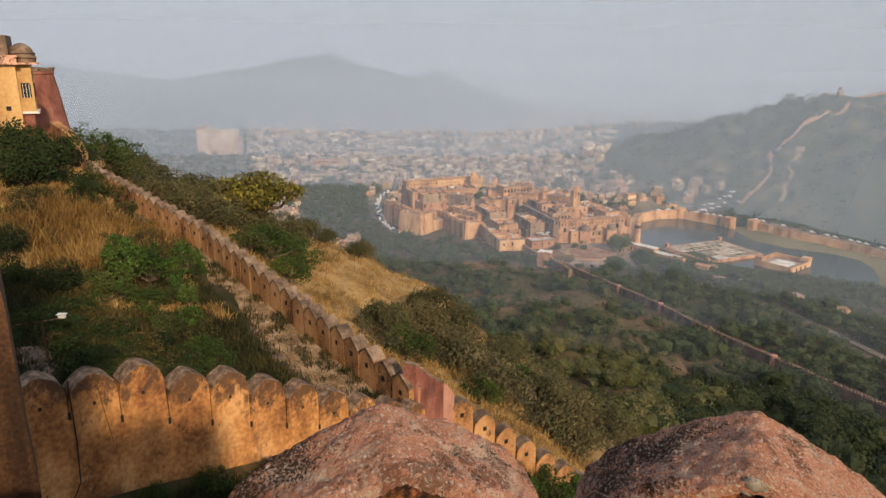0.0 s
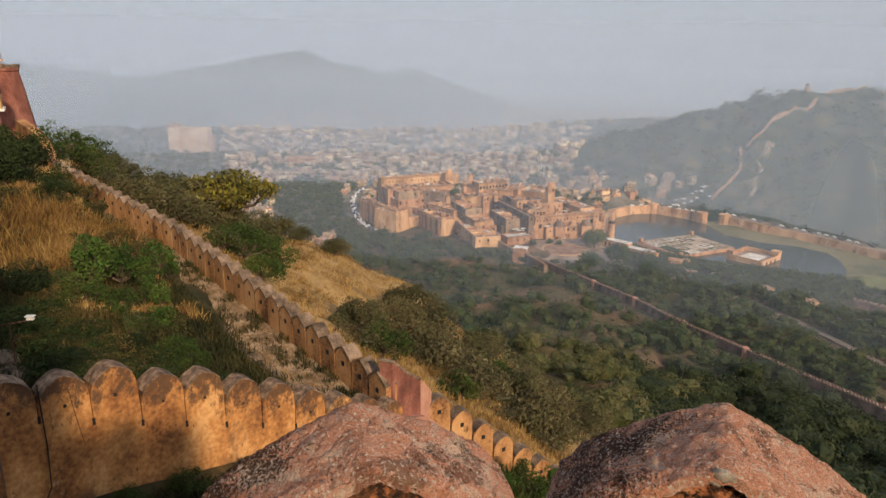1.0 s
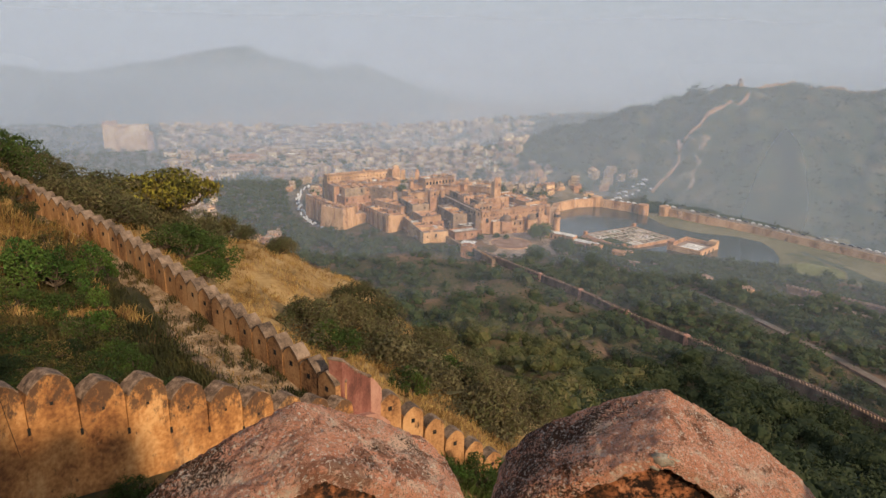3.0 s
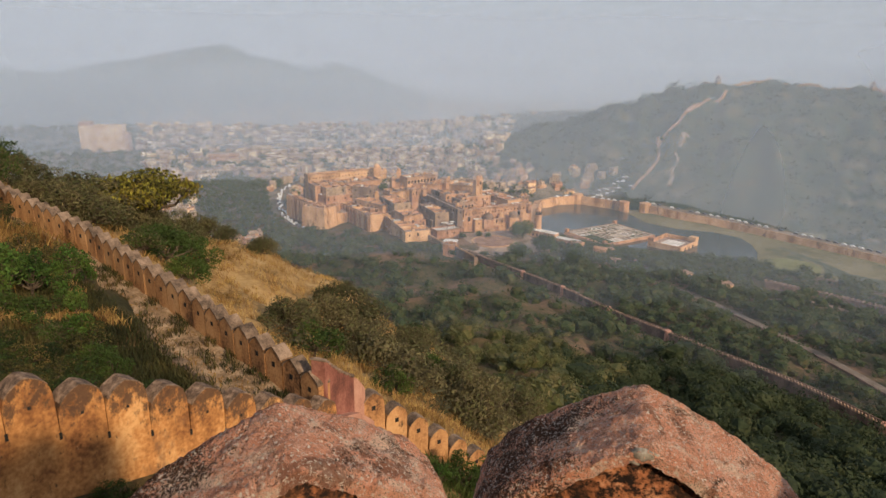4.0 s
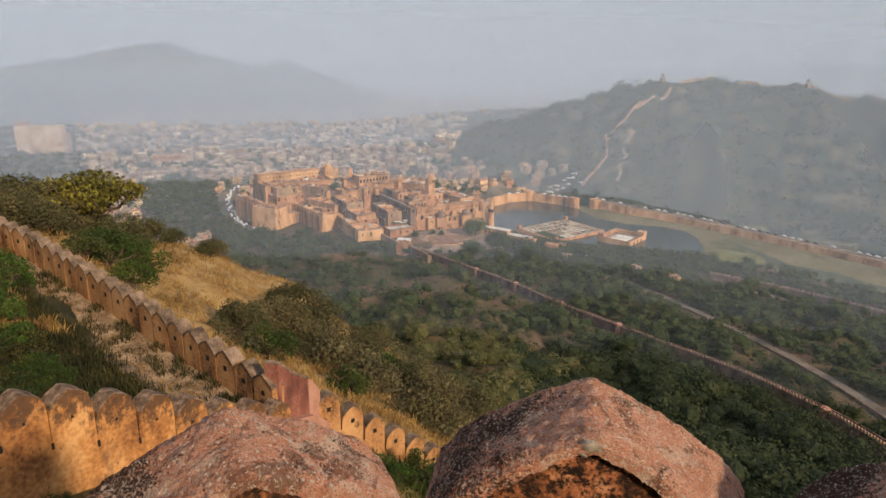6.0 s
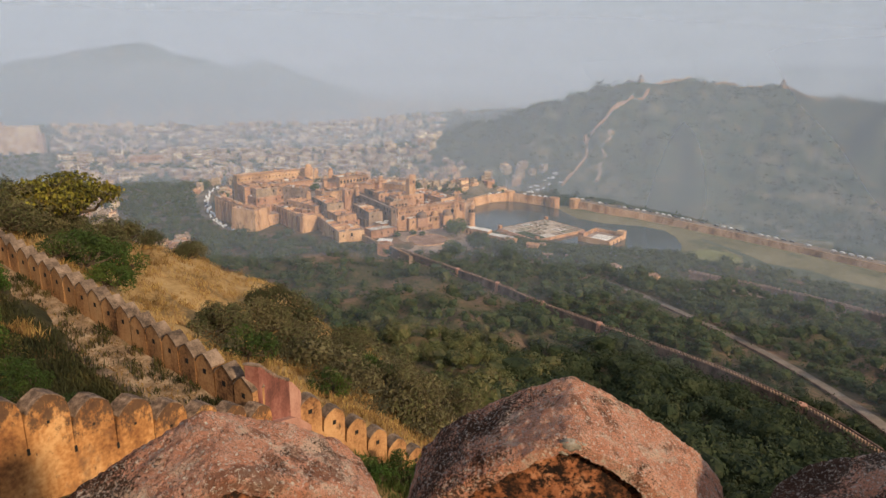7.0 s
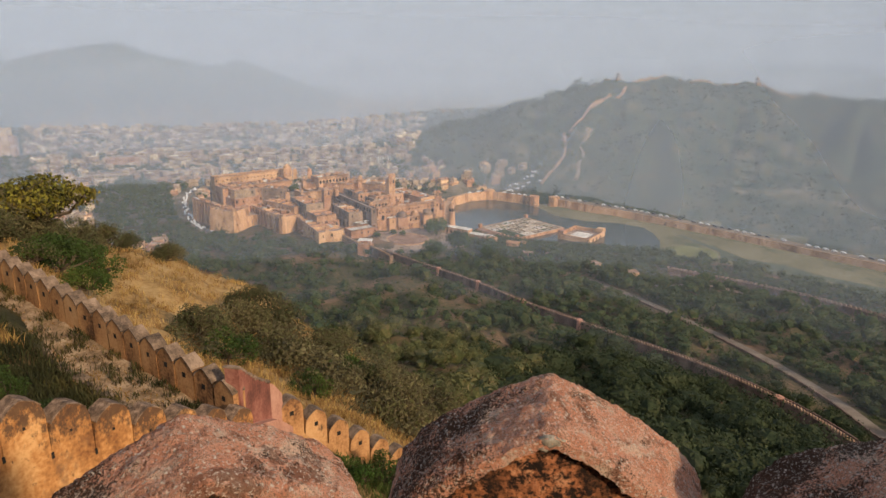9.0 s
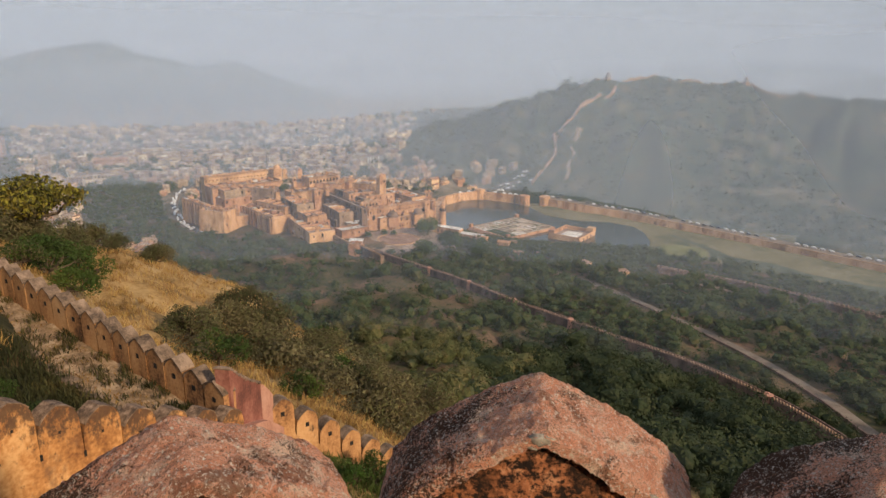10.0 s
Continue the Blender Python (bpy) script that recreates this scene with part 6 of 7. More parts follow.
for x, y, z in ((272, 767, -170.5), (313, 726, -171.5), (336, 720, -172.5)):
    s = Soup()
    a_ = np.arange(8) * math.pi / 4 + 0.39
    loft(s, [np.column_stack([x + q * np.cos(a_), y + q * np.sin(a_), np.full(8, z + zz)]) for zz, q in ((-11, 6.4), (1.0, 6), (1.1, 6.4), (2.6, 6.3))], (0,) * 3)
    part("dam_bastion", s, M_SAND, dam)
tagged(part("shore_wall", ribbon(SHORE, ((-2, -9), (-0.8, 0.9), (0, 0.9), (0, 0), (9, 0), (9, -6))), M_SAND), "long sandstone shore wall below the hill road", "wall", kind="structure")
tagged(part("hill_road", ribbon([(x + 7, y + 6, z + 0.12) for x, y, z in SHORE], ((-6, 0), (6, 0), (6.2, -5))), M_ROAD), "dusty road along the foot of the hill", "road", kind="structure")

# garden terrace in the lake
M_PALESTONE = material("pale_marble_kerb", ((0.28, 0.225, 0.17), (0.42, 0.36, 0.29), (0.58, 0.52, 0.45)), 0.15, 0.9, 0.1, 10, vary=0.2)
garden = thing("garden_terrace", Matrix.Translation((255, 622, -181)) @ Matrix.Rotation(radians(24), 4, 'Z'), "stepped garden island with white parterre kerbs", "garden")
part("platform", box_soup(-32, 36, -27, 27, -3, 4.2), M_SAND, garden)
s = Soup()
prism(s, [(-43, -3), (-32.02, -3), (-32.02, 3.9), (-34.5, 3.6), (-41.5, 0.9)], -27, 26)
part("bank", s, M_LOWEARTH, garden, "bare earth bank")
part("lawn", box_soup(-30, -14, -25, 8, 4.2, 4.32), M_LEAFFAR, garden)
grnd = random.Random(4)
for i in range(5):
    for j in range(5):
        x0, y0 = -31 + i * 13.2, -26 + j * 10.4
        if i == 0 and j < 3:
            continue
        s = Soup()
        w_, d_ = 12.2, 9.4
        for k, (dx, dy, w, d) in enumerate(((0, 0, w_, 0.9), (0, d_ - 0.9, w_, 0.9), (0, 0.9, 0.9, d_ - 1.8), (w_ - 0.9, 0.9, 0.9, d_ - 1.8), (grnd.uniform(2, 6), 2.6, 3.2, 3.4), (1.6, grnd.uniform(2, 6), 6.5, 0.7))):
            s.box(x0 + dx, x0 + dx + w, y0 + dy, y0 + dy + d, 4.2, 4.5 + 0.25 * (k > 3))
        part("parterre", s, M_WHITE if (i * 3 + j) % 7 == 3 else M_PALESTONE, garden)
        part("flower_bed", box_soup(x0 + 1.0, x0 + w_ - 1.0, y0 + 1.0, y0 + d_ - 1.0, 4.2, 4.4), (M_SCRUB, M_LEAFFAR, M_PALESTONE, M_SCRUB, M_STONE)[(i * 7 + j * 3) % 5], garden)
for x, y, z, r in ((-31, -26, 4.2, 1.6), (35, 26, 4.2, 1.6), (-31, 26, 4.2, 1.6)):
    part("corner_turret", box_soup(x - r, x + r, y - r, y + r, 3.0, 7.4), M_SAND, garden)
pav = thing("lake_pavilion", Matrix.Translation((304, 584, -180)) @ Matrix.Rotation(radians(38), 4, 'Z'), "walled sandstone court by the lake with a tiled terrace", "building")
part("court_floor", box_soup(-18, 18, -15, 15, -2, 2.4), M_ROOF, pav)
for nm, bx in (("court_wall", (-19, 19, 15, 16, -2, 6.2)), ("court_wall", (-19, 19, -16, -15, -2, 5.2)), ("court_wall", (-19, -18, -15, 15, -2, 5.8)), ("court_wall", (18, 19, -15, 15, -2, 5.8)), ("corner_pavilion", (-19.2, -12, 10, 16.2, 6.2, 9.0)), ("corner_pavilion", (13, 19.3, -16.2, -9, 5.2, 8.4))):
    part(nm, box_soup(*bx), M_SAND, pav)
part("terrace_slab", box_soup(-10, 10, -8, 9, 2.4, 2.7), M_WHITE, pav)
for x in (-8, 0, 8):
    part("arch_opening", box_soup(x - 1.2, x + 1.2, -16.03, -15.9, 0.4, 3.2), M_DARK, pav)

# reeds in the silted end of the lake
M_REED = material("reeds", ((0.05, 0.062, 0.04), (0.08, 0.095, 0.06), (0.11, 0.12, 0.075)), 0.05, 0.7, 0.3, 12)
for pts in ([(403, 574), (408, 571), (416, 513), (416, 490), (440, 463), (446, 436), (470, 400), (520, 345), (505, 330), (450, 375), (426, 394), (408, 419), (393, 440), (384, 461), (373, 474), (392, 488), (408, 512)],):
    tagged(part("reed_bed", disc_points(pts, -180.7), M_REED), "dark wet reed channel in the marsh", "reeds", kind="structure")
M_ALGAE = material("green_algae_mat", ((0.12, 0.13, 0.05), (0.17, 0.175, 0.07), (0.21, 0.21, 0.10)), 0.04, 0.85, 0.0, 12)
tagged(part("algae_mat", disc_points([(359, 529), (374, 538), (390, 537), (404, 522), (404, 508), (388, 488), (372, 478), (352, 480), (344, 500)], -180.6), M_ALGAE), "pale green algae mat on the drying lake bed", "algae", kind="structure")

# small roofless houses below the palace
for i, (x, y, w, d, h, yaw) in enumerate(((245.5, 451, 11, 9, 4.2, 12), (261, 426.7, 16, 10, 4.5, -8), (205, 500, 22, 5, 3.2, -38), (222, 540, 9, 7, 4, 15), (236, 492, 20, 3, 3, -30))):
    z = ground1(x, y)
    hs = thing("hut", Matrix.Translation((x, y, z)) @ Matrix.Rotation(radians(yaw), 4, 'Z'), "low sandstone hut among the scrub below the palace", "hut", "huts below the palace")
    part("wall", box_soup(-w / 2, w / 2, -d / 2, d / 2, -2, h), M_SAND, hs)
    part("roof", box_soup(-w / 2 - 0.2, w / 2 + 0.2, -d / 2 - 0.2, d / 2 + 0.2, h, h + 0.35), M_TEETH, hs)
    part("door", box_soup(-0.6, 0.6, -d / 2 - 0.03, -d / 2 + 0.1, 0, 2.1), M_DARK, hs)

# old wall and path up the opposite hill, with lookout kiosks
def drape(pts, lift):
    out = []
    for (ax, ay), (bx, by) in zip(pts, pts[1:]):
        for k in range(10):
            x, y = ax + (bx - ax) * k / 10, ay + (by - ay) * k / 10
            out.append((x, y, ground1(x, y) + lift))
    return out


HILL_STAIR = ((340, 768), (368, 792), (390, 810), (402, 838), (412, 866), (440, 880), (472, 896), (512, 925), (552, 955), (566, 975))
HILL_TRACK = ((378, 752), (388, 764), (393, 780), (410, 796), (413, 812), (430, 826), (434, 840), (450, 856))
tagged(part("hill_stair_wall", ribbon(drape(HILL_STAIR, 1.7),
                                      ((-1.5, -6), (-1.4, 1.0), (-0.9, 1.0), (-0.9, 0), (0.9, 0), (0.9, 1.0), (1.4, 1.0), (1.5, -6))), M_TEETH), "pale stone wall climbing the opposite hill", "wall", kind="structure")
tagged(part("hill_track", ribbon(drape(HILL_TRACK, 0.9), ((-2.4, -4), (-2.0, 0.1), (2.0, 0.1), (2.4, -4))), M_ROAD), "pale eroded track on the opposite hill", "track", kind="structure")
tagged(part("crest_wall", ribbon(drape(((430, 1420), (517, 1290), (548, 1080), (566, 1002), (610, 1000), (673, 994), (740, 975), (817, 946), (900, 900)), 0.8), ((-0.8, -4), (-0.7, 0.6), (0.7, 0.6), (0.8, -4))), M_SANDDARK),
       "thin old wall along the hill crest", "wall", kind="structure")
for x, y in ((566, 1002), (673, 994), (790, 955)):
    z = ground1(x, y)
    k = thing("lookout_kiosk", Matrix.Translation((x, y, z)), "small domed stone lookout kiosk on the hill crest", "kiosk", "hill kiosks")
    part("base", box_soup(-3, 3, -3, 3, -2, 4.5), M_SANDDARK, k)
    for px, py in ((-2.4, -2.4), (2.4, -2.4), (2.4, 2.4), (-2.4, 2.4)):
        part("pillar", box_soup(px - 0.4, px + 0.4, py - 0.4, py + 0.4, 4.5, 8.2), M_SANDDARK, k)
    s = Soup()
    a_ = np.arange(16) * math.pi / 8
    loft(s, [np.column_stack([q * np.cos(a_), q * np.sin(a_), np.full(16, zz)]) for zz, q in ((8.2, 4.0), (8.6, 3.9), (8.7, 3.0), (10.2, 2.5), (11.4, 1.2), (11.8, 0.1))], (0,) * 5)
    part("dome", s, M_SANDDARK, k)


# ---------------------------------------------------------------- far woods
wr = np.random.RandomState(3)
na = 17500
az = np.radians(wr.uniform(-34, 64, na))
dist = np.sqrt(wr.uniform(95 ** 2, 690 ** 2, na))
wx, wy = dist * np.sin(az), dist * np.cos(az)
dens = np.clip(0.72 + 1.3 * fbm(wx, wy, 62, 3, 4.0), 0.06, 1)
dens = np.where((np.degrees(az) > 22) & (dist < 300), 1.0, dens)
dens = np.where((np.degrees(az) > 15) & (dist >= 300) & (dist < 600), np.clip(dens + 0.3, 0, 1), dens)
dens = np.where((np.degrees(az) < 16) & (dist < 480), np.clip(dens - 0.22, 0.05, 1), dens)
keep = wr.uniform(0, 1, na) < dens
keep &= (line_distance(wx, wy, flat(LOWER_WALL)) > 5) & (line_distance(wx, wy, [(x * 0.97, y * 0.97) for x, y, z in LOWER_WALL]) > 7) & (line_distance(wx, wy, flat(ROAD)) > 6.5) & (line_distance(wx, wy, [(x * 0.965, y * 0.965) for x, y, z in ROAD[:6]]) > 7.5) & (line_distance(wx, wy, flat(SECOND_WALL)) > 9) & (line_distance(wx, wy, [(x * 0.96, y * 0.96) for x, y, z in SECOND_WALL]) > 15)
keep &= ground(wx, wy) > -177.5
keep &= ~((line_distance(wx, wy, ((-45, 685), (20, 625), (60, 590), (110, 572), (165, 582))) < 26) | (line_distance(wx, wy, ((60, 560), (95, 540), (130, 530))) < 24))
keep &= (line_distance(wx, wy, ((-58, 678), (-22, 608), (0, 606), (24, 590), (46, 543))) > 13) & (line_distance(wx, wy, ((66, 500), (84, 496))) > 15)
keep &= ~((dist > 575) & (np.degrees(az) < -6.2))
CLEAR = ((96, 410, 18), (108, 347, 17), (104, 300, 12), (84, 372, 11), (50, 468, 11), (60, 330, 11), (94, 240, 9), (66, 420, 10), (78, 285, 9), (120, 270, 9), (128, 385, 8), (40, 385, 9), (112, 455, 8))
for cx, cy, cr_ in CLEAR:
    keep &= np.hypot(wx - cx, (wy - cy) * 0.7) > cr_ * wr.uniform(0.75, 1.2, na)
wx, wy, wd = wx[keep], wy[keep], dist[keep]
rad = (1.7 + 4.4 * wr.uniform(0, 1, len(wx)) ** 1.8) * (0.9 + 0.35 * (fbm(wx, wy, 90, 2, 9.0) > 0))
# leaf tone goes by distance and bearing: near scrub lighter, thicket and far woods darker
near = wd < 300
thick = near & (np.degrees(np.arctan2(wx, wy)) > 21 + 5 * fbm(wx, wy, 40, 2, 3.0))
near_ = near & ~thick
woods("valley_scrub", 4, wx[near_], wy[near_], rad[near_], 360, 0.078, M_LEAFNEAR, "dense green scrub on the near valley side")
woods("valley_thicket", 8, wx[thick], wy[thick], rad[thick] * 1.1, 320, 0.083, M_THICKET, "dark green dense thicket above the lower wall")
woods("valley_woods", 5, wx[~near], wy[~near], rad[~near] * 1.05, 84, 0.15, M_LEAFFAR, "dense green woods of the valley floor")
nu = 9000
az, dist = np.radians(wr.uniform(-14, 60, nu)), np.sqrt(wr.uniform(85 ** 2, 560 ** 2, nu))
ux, uy = dist * np.sin(az), dist * np.cos(az)
keep = (line_distance(ux, uy, flat(LOWER_WALL)) > 4) & (line_distance(ux, uy, flat(ROAD)) > 5) & (line_distance(ux, uy, flat(SECOND_WALL)) > 7) & (ground(ux, uy) > -177) & (fbm(ux, uy, 60, 2, 1.0) > -0.6)
keep &= line_distance(ux, uy, ((60, 560), (95, 540), (130, 530))) > 26
for cx, cy, cr_ in CLEAR:
    keep &= np.hypot(ux - cx, (uy - cy) * 0.7) > cr_ * wr.uniform(0.0, 1.0, nu)
ux, uy = ux[keep], uy[keep]
woods("undergrowth", 7, ux, uy, wr.uniform(0.8, 1.9, len(ux)), 22, 0.3, M_LEAFFAR, "low undergrowth between the valley trees", 5, 0.7, False)
nh = 34000
hx, hy = wr.uniform(300, 1150, nh), wr.uniform(330, 1350, nh)
hz = ground(hx, hy)
keep = (hz > -177) & (np.hypot(hx, hy) > 690) & (line_distance(hx, hy, flat(HILL_EAST)) > 9) & (line_distance(hx, hy, flat(SHORE)) > 16) & (line_distance(hx, hy, HILL_STAIR) > 9) & (line_distance(hx, hy, [(x * 0.987, y * 0.987) for x, y in HILL_STAIR]) > 7) & (line_distance(hx, hy, HILL_TRACK) > 8) & (wr.uniform(0, 1, nh) < 0.62 + 0.85 * fbm(hx, hy, 75, 3, 2.0))
hx, hy = hx[keep], hy[keep]
woods("hill_scrub", 6, hx, hy, 1.4 + 3.6 * wr.uniform(0, 1, len(hx)) ** 2, 14, 0.42, M_LEAFHILL, "thin dark scrub on the opposite hill", 5, 0.8, False, 0.45)

# soft grey scrub on the slope outside the hill wall
sx_, sy_ = wr.uniform(-5, 17, 240), wr.uniform(31, 66, 240)
keep = ((sx_ + 0.85) * 13.55 + (sy_ - 19.75) * 11.25 > 150) & (fbm(sx_, sy_, 9, 2, 6.0) > -0.1) & (sy_ < 47 + 1.6 * sx_)
woods("slope_scrub", 9, sx_[keep], sy_[keep], wr.uniform(0.8, 2.0, keep.sum()), 420, 0.075, M_LEAFDRY, "low grey-brown thorn scrub on the hillside", 9, 0.8, False)


# ---------------------------------------------------------------- the town in the valley
tr = np.random.RandomState(31)


LANE_AT = ((-40, 618), (-47, 634), (-56, 656), (-64, 690), (-72, 738), (-77, 795), (-74, 832), (-64, 872))
GROVE = ((-152, 885), (-128, 790), (-106, 712), (-92, 650))


def town_spots(n, seed):
    rnd = np.random.RandomState(seed)
    az_, d_ = np.radians(rnd.uniform(-16, 27, n)), rnd.uniform(585, 2050, n)
    x, y = d_ * np.sin(az_), d_ * np.cos(az_)
    z = ground(x, y)
    ok = (z < -150) & (z > -177) & (fbm(x, y, 210, 3, 6.0) > -0.32)
    ok &= (line_distance(x, y, GROVE) > 44) & (line_distance(x, y, LANE_AT) > 14) & (np.degrees(az_) > -15.5 + 2 * fbm(x, y, 150, 2, 3.0))
    ok &= ~((x > 180) & (y < 800))
    ok &= (d_ > 760) | (np.degrees(az_) < -6.4)
    ok &= line_distance(x, y, flat(DAM)) > 14
    return x[ok], y[ok], z[ok]


M_TRIM = material("painted_facade", ((0.38, 0.20, 0.11), (0.54, 0.33, 0.20), (0.66, 0.48, 0.33)), 0.08, 0.92, 0.0, 8, vary=0.3)
M_HOUSE = material("pale_house_render", ((0.21, 0.15, 0.105), (0.35, 0.265, 0.19), (0.58, 0.49, 0.385)), 0.08, 0.92, 0.05, 8, vary=0.3)
TW = box_soup(-0.6, 0.6, -0.06, 0.2, 0, 1.3).mesh("window", (M_DARK,))


def house_kind(seed, mat):
    """Flat-roofed town house of two or three boxes with parapets, a stair cabin and windows."""
    rnd = random.Random(seed)
    t = thing("house", Matrix.Translation((seed * 30, -300, -60)), "flat-roofed pale rendered town house with small dark windows", "house", "town houses")
    w, d, h = rnd.uniform(8, 14), rnd.uniform(7, 11), rnd.uniform(5.5, 10)
    s = Soup()
    s.box(-w / 2, w / 2, -d / 2, d / 2, -4, h)
    w2 = w * rnd.uniform(0.4, 0.6)
    s.box(-w / 2 - w2 * 0.7, -w / 2, -d / 2 + 1, d / 2 - 1, -4, h * 0.6)
    part("wall", s, mat, t)
    s = Soup()
    for x0, x1, y0, y1 in ((-w / 2, w / 2, -d / 2, -d / 2 + 0.25), (-w / 2, w / 2, d / 2 - 0.25, d / 2), (-w / 2, -w / 2 + 0.25, -d / 2 + 0.25, d / 2 - 0.25), (w / 2 - 0.25, w / 2, -d / 2 + 0.25, d / 2 - 0.25)):
        s.box(x0, x1, y0, y1, h, h + 0.9)
    part("parapet", s, mat, t)
    c = part("stair_cabin", box_soup(w / 2 - 3.2, w / 2 - 0.4, d / 2 - 3.4, d / 2 - 0.4, h, h + 2.6), mat, t)
    part("roof", box_soup(-w / 2 + 0.25, w / 2 - 0.25, -d / 2 + 0.25, d / 2 - 0.25, h, h + 0.1), M_ROOF, t)
    for fl in range(max(1, int(h / 3.2))):
        for i in range(3):
            o = new("window", TW)
            o.parent = t
            o.location = ((i - 1) * w / 3.3, -d / 2, 1.1 + fl * 3.1)
    return t


kinds = [house_kind(40 + k, M_HOUSE if k % 3 else M_TRIM) for k in range(6)]
hx2, hy2, hz2 = town_spots(12000, 32)
order = np.argsort(np.hypot(hx2, hy2))
hx2, hy2, hz2 = hx2[order], hy2[order], hz2[order]
taken = set()
near_list, far_list = [], []
for x, y, z in zip(hx2, hy2, hz2):
    cell = (int(x // 15), int(y // 15))
    if cell in taken:
        continue
    taken.add(cell)
    (near_list if len(near_list) < 280 else far_list).append((x, y, z))
hr = random.Random(6)
for x, y, z in near_list:
    k = hr.uniform(0.65, 1.05)
    copy_thing(kinds[hr.randrange(6)], Matrix.Translation((x, y, z)) @ Matrix.Rotation(radians(hr.choice((15, -75, 40, -10)) + hr.uniform(-8, 8)), 4, 'Z') @ Matrix.Diagonal((k, k, k * hr.uniform(0.8, 1.3), 1)))
for t in kinds:
    for o in [t] + list(t.children_recursive):
        bpy.data.objects.remove(o)
s, wn_ = Soup(), Soup()
for x, y, z in far_list[:4200]:
    if hr.random() < 0.22:
        continue
    w, d, h = hr.uniform(7, 16), hr.uniform(7, 13), hr.uniform(4, 11)
    m = Matrix.Translation((x, y, z)) @ Matrix.Rotation(radians(hr.choice((15, -75, 40, -10)) + hr.uniform(-12, 12)), 4, 'Z')
    s.box(-w / 2, w / 2, -d / 2, d / 2, -3, h, 0, m)
    s.box(-w / 2 + 0.3, w / 2 - 0.3, -d / 2 + 0.3, d / 2 - 0.3, h, h + 0.15, 1, m)
    if hr.random() < 0.5:
        s.box(-w / 2, -w / 2 + 3, d / 2 - 3, d / 2, h, h + 2.5, 0, m)
    for i in range(2):
        s.box(-w / 4 + i * w / 2 - 0.8, -w / 4 + i * w / 2 + 0.8, -d / 2 - 0.1, -d / 2 + 0.1, h * 0.35, h * 0.35 + 1.8, 2, m)
far_town = part("far_town", s, (M_TOWN, M_TOWN, M_DARK))
tagged(far_town, "crowded pale flat-roofed houses filling the far town", "town", kind="stuff")

# town trees
n = 9500
az_, d_ = np.radians(tr.uniform(-36, 30, n)), tr.uniform(680, 2000, n)
x, y = d_ * np.sin(az_), d_ * np.cos(az_)
z = ground(x, y)
grove = (line_distance(x, y, GROVE) < 42) | ((np.degrees(az_) < -15.5) & (d_ > 800))
ok = (z > -177) & (z < -120) & (grove | (tr.uniform(0, 1, n) < 0.55 + 0.3 * (fbm(x, y, 180, 2, 8.0) > 0.2))) & (line_distance(x, y, ((-70, 700), (20, 610), (110, 570), (165, 590))) > 46) & ~((x > 180) & (y < 790)) & (line_distance(x, y, LANE_AT) > 12)
woods("town_trees", 33, x[ok], y[ok], tr.uniform(3, 6.5, ok.sum()), 26, 0.3, M_LEAFFAR, "trees between the houses of the town", 6)
gx_, gy_ = tr.uniform(-260, 10, 900), tr.uniform(560, 980, 900)
g_ok = ((line_distance(gx_, gy_, GROVE) < 40) | (line_distance(gx_, gy_, ((-85, 650), (-78, 610), (-40, 575))) < 30)) & (line_distance(gx_, gy_, LANE_AT) > 11)
lane_l = [(x, y, ground1(x, y) + 0.5) for x, y in LANE_AT]
tagged(part("palace_lane", ribbon(smooth_line(lane_l), ((-4, -2), (-3.8, 0.1), (3.8, 0.1), (4, -2))), M_ROAD), "dusty lane below the palace wall", "lane", kind="structure")
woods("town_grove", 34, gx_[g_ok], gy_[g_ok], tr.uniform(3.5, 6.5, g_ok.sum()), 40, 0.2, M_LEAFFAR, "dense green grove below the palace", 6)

# large blocks of the town: an old ruin and long two-storey houses
ruin = thing("old_mansion", Matrix.Translation((-389, 1170, -166)), "large pale ruined mansion block at the town's edge", "building")
part("wall", box_soup(-33, 33, 0, 24, -8, 36), M_TRIM, ruin)
part("upper_wall", box_soup(-33, -16, 2, 22, 36, 42), M_TRIM, ruin)
part("side_wing", box_soup(33, 40, 4, 20, -8, 24), M_TRIM, ruin)
for i in range(7):
    part("window", box_soup(-28 + i * 8.5, -27 + i * 8.5, -0.1, 0.3, 22, 24.5), M_DARK, ruin)
for i, (px, py, D, w, h, mat) in enumerate(((-0.172, 1, 1060, 44, 14, M_TRIM), (-0.118, 1, 1130, 30, 13, M_HOUSE), (-0.196, 1, 940, 40, 12, M_HOUSE), (0.19, 1, 1000, 26, 9, M_WHITE), (-0.07, 1, 1350, 46, 16, M_HOUSE))):
    k = D / math.hypot(px, py)
    b_ = thing("long_house", Matrix.Translation((px * k, py * k, ground1(px * k, py * k))) @ Matrix.Rotation(radians(8), 4, 'Z'), "long two-storey rendered town building with rows of windows", "building", "long town buildings")
    part("wall", box_soup(-w / 2, w / 2, 0, 12, -4, h), mat, b_)
    part("eave", box_soup(-w / 2 - 0.6, w / 2 + 0.6, -0.6, 12.6, h, h + 0.5), M_HOUSE, b_)
    for fl in range(2):
        for q in range(int(w / 4)):
            part("window", box_soup(-w / 2 + 1.4 + q * 4, -w / 2 + 3 + q * 4, -0.1, 0.3, 2 + fl * h * 0.45, 4.4 + fl * h * 0.45), M_DARK, b_)

# vehicles on the road beyond the lake and in the palace lane
M_CARW = material("white_car_paint", ((0.6, 0.6, 0.6), (0.75, 0.75, 0.75)), 0.5, 0.35, 0.0)
M_CARD = material("dark_car_paint", ((0.06, 0.07, 0.09), (0.12, 0.13, 0.15)), 0.5, 0.35, 0.0)
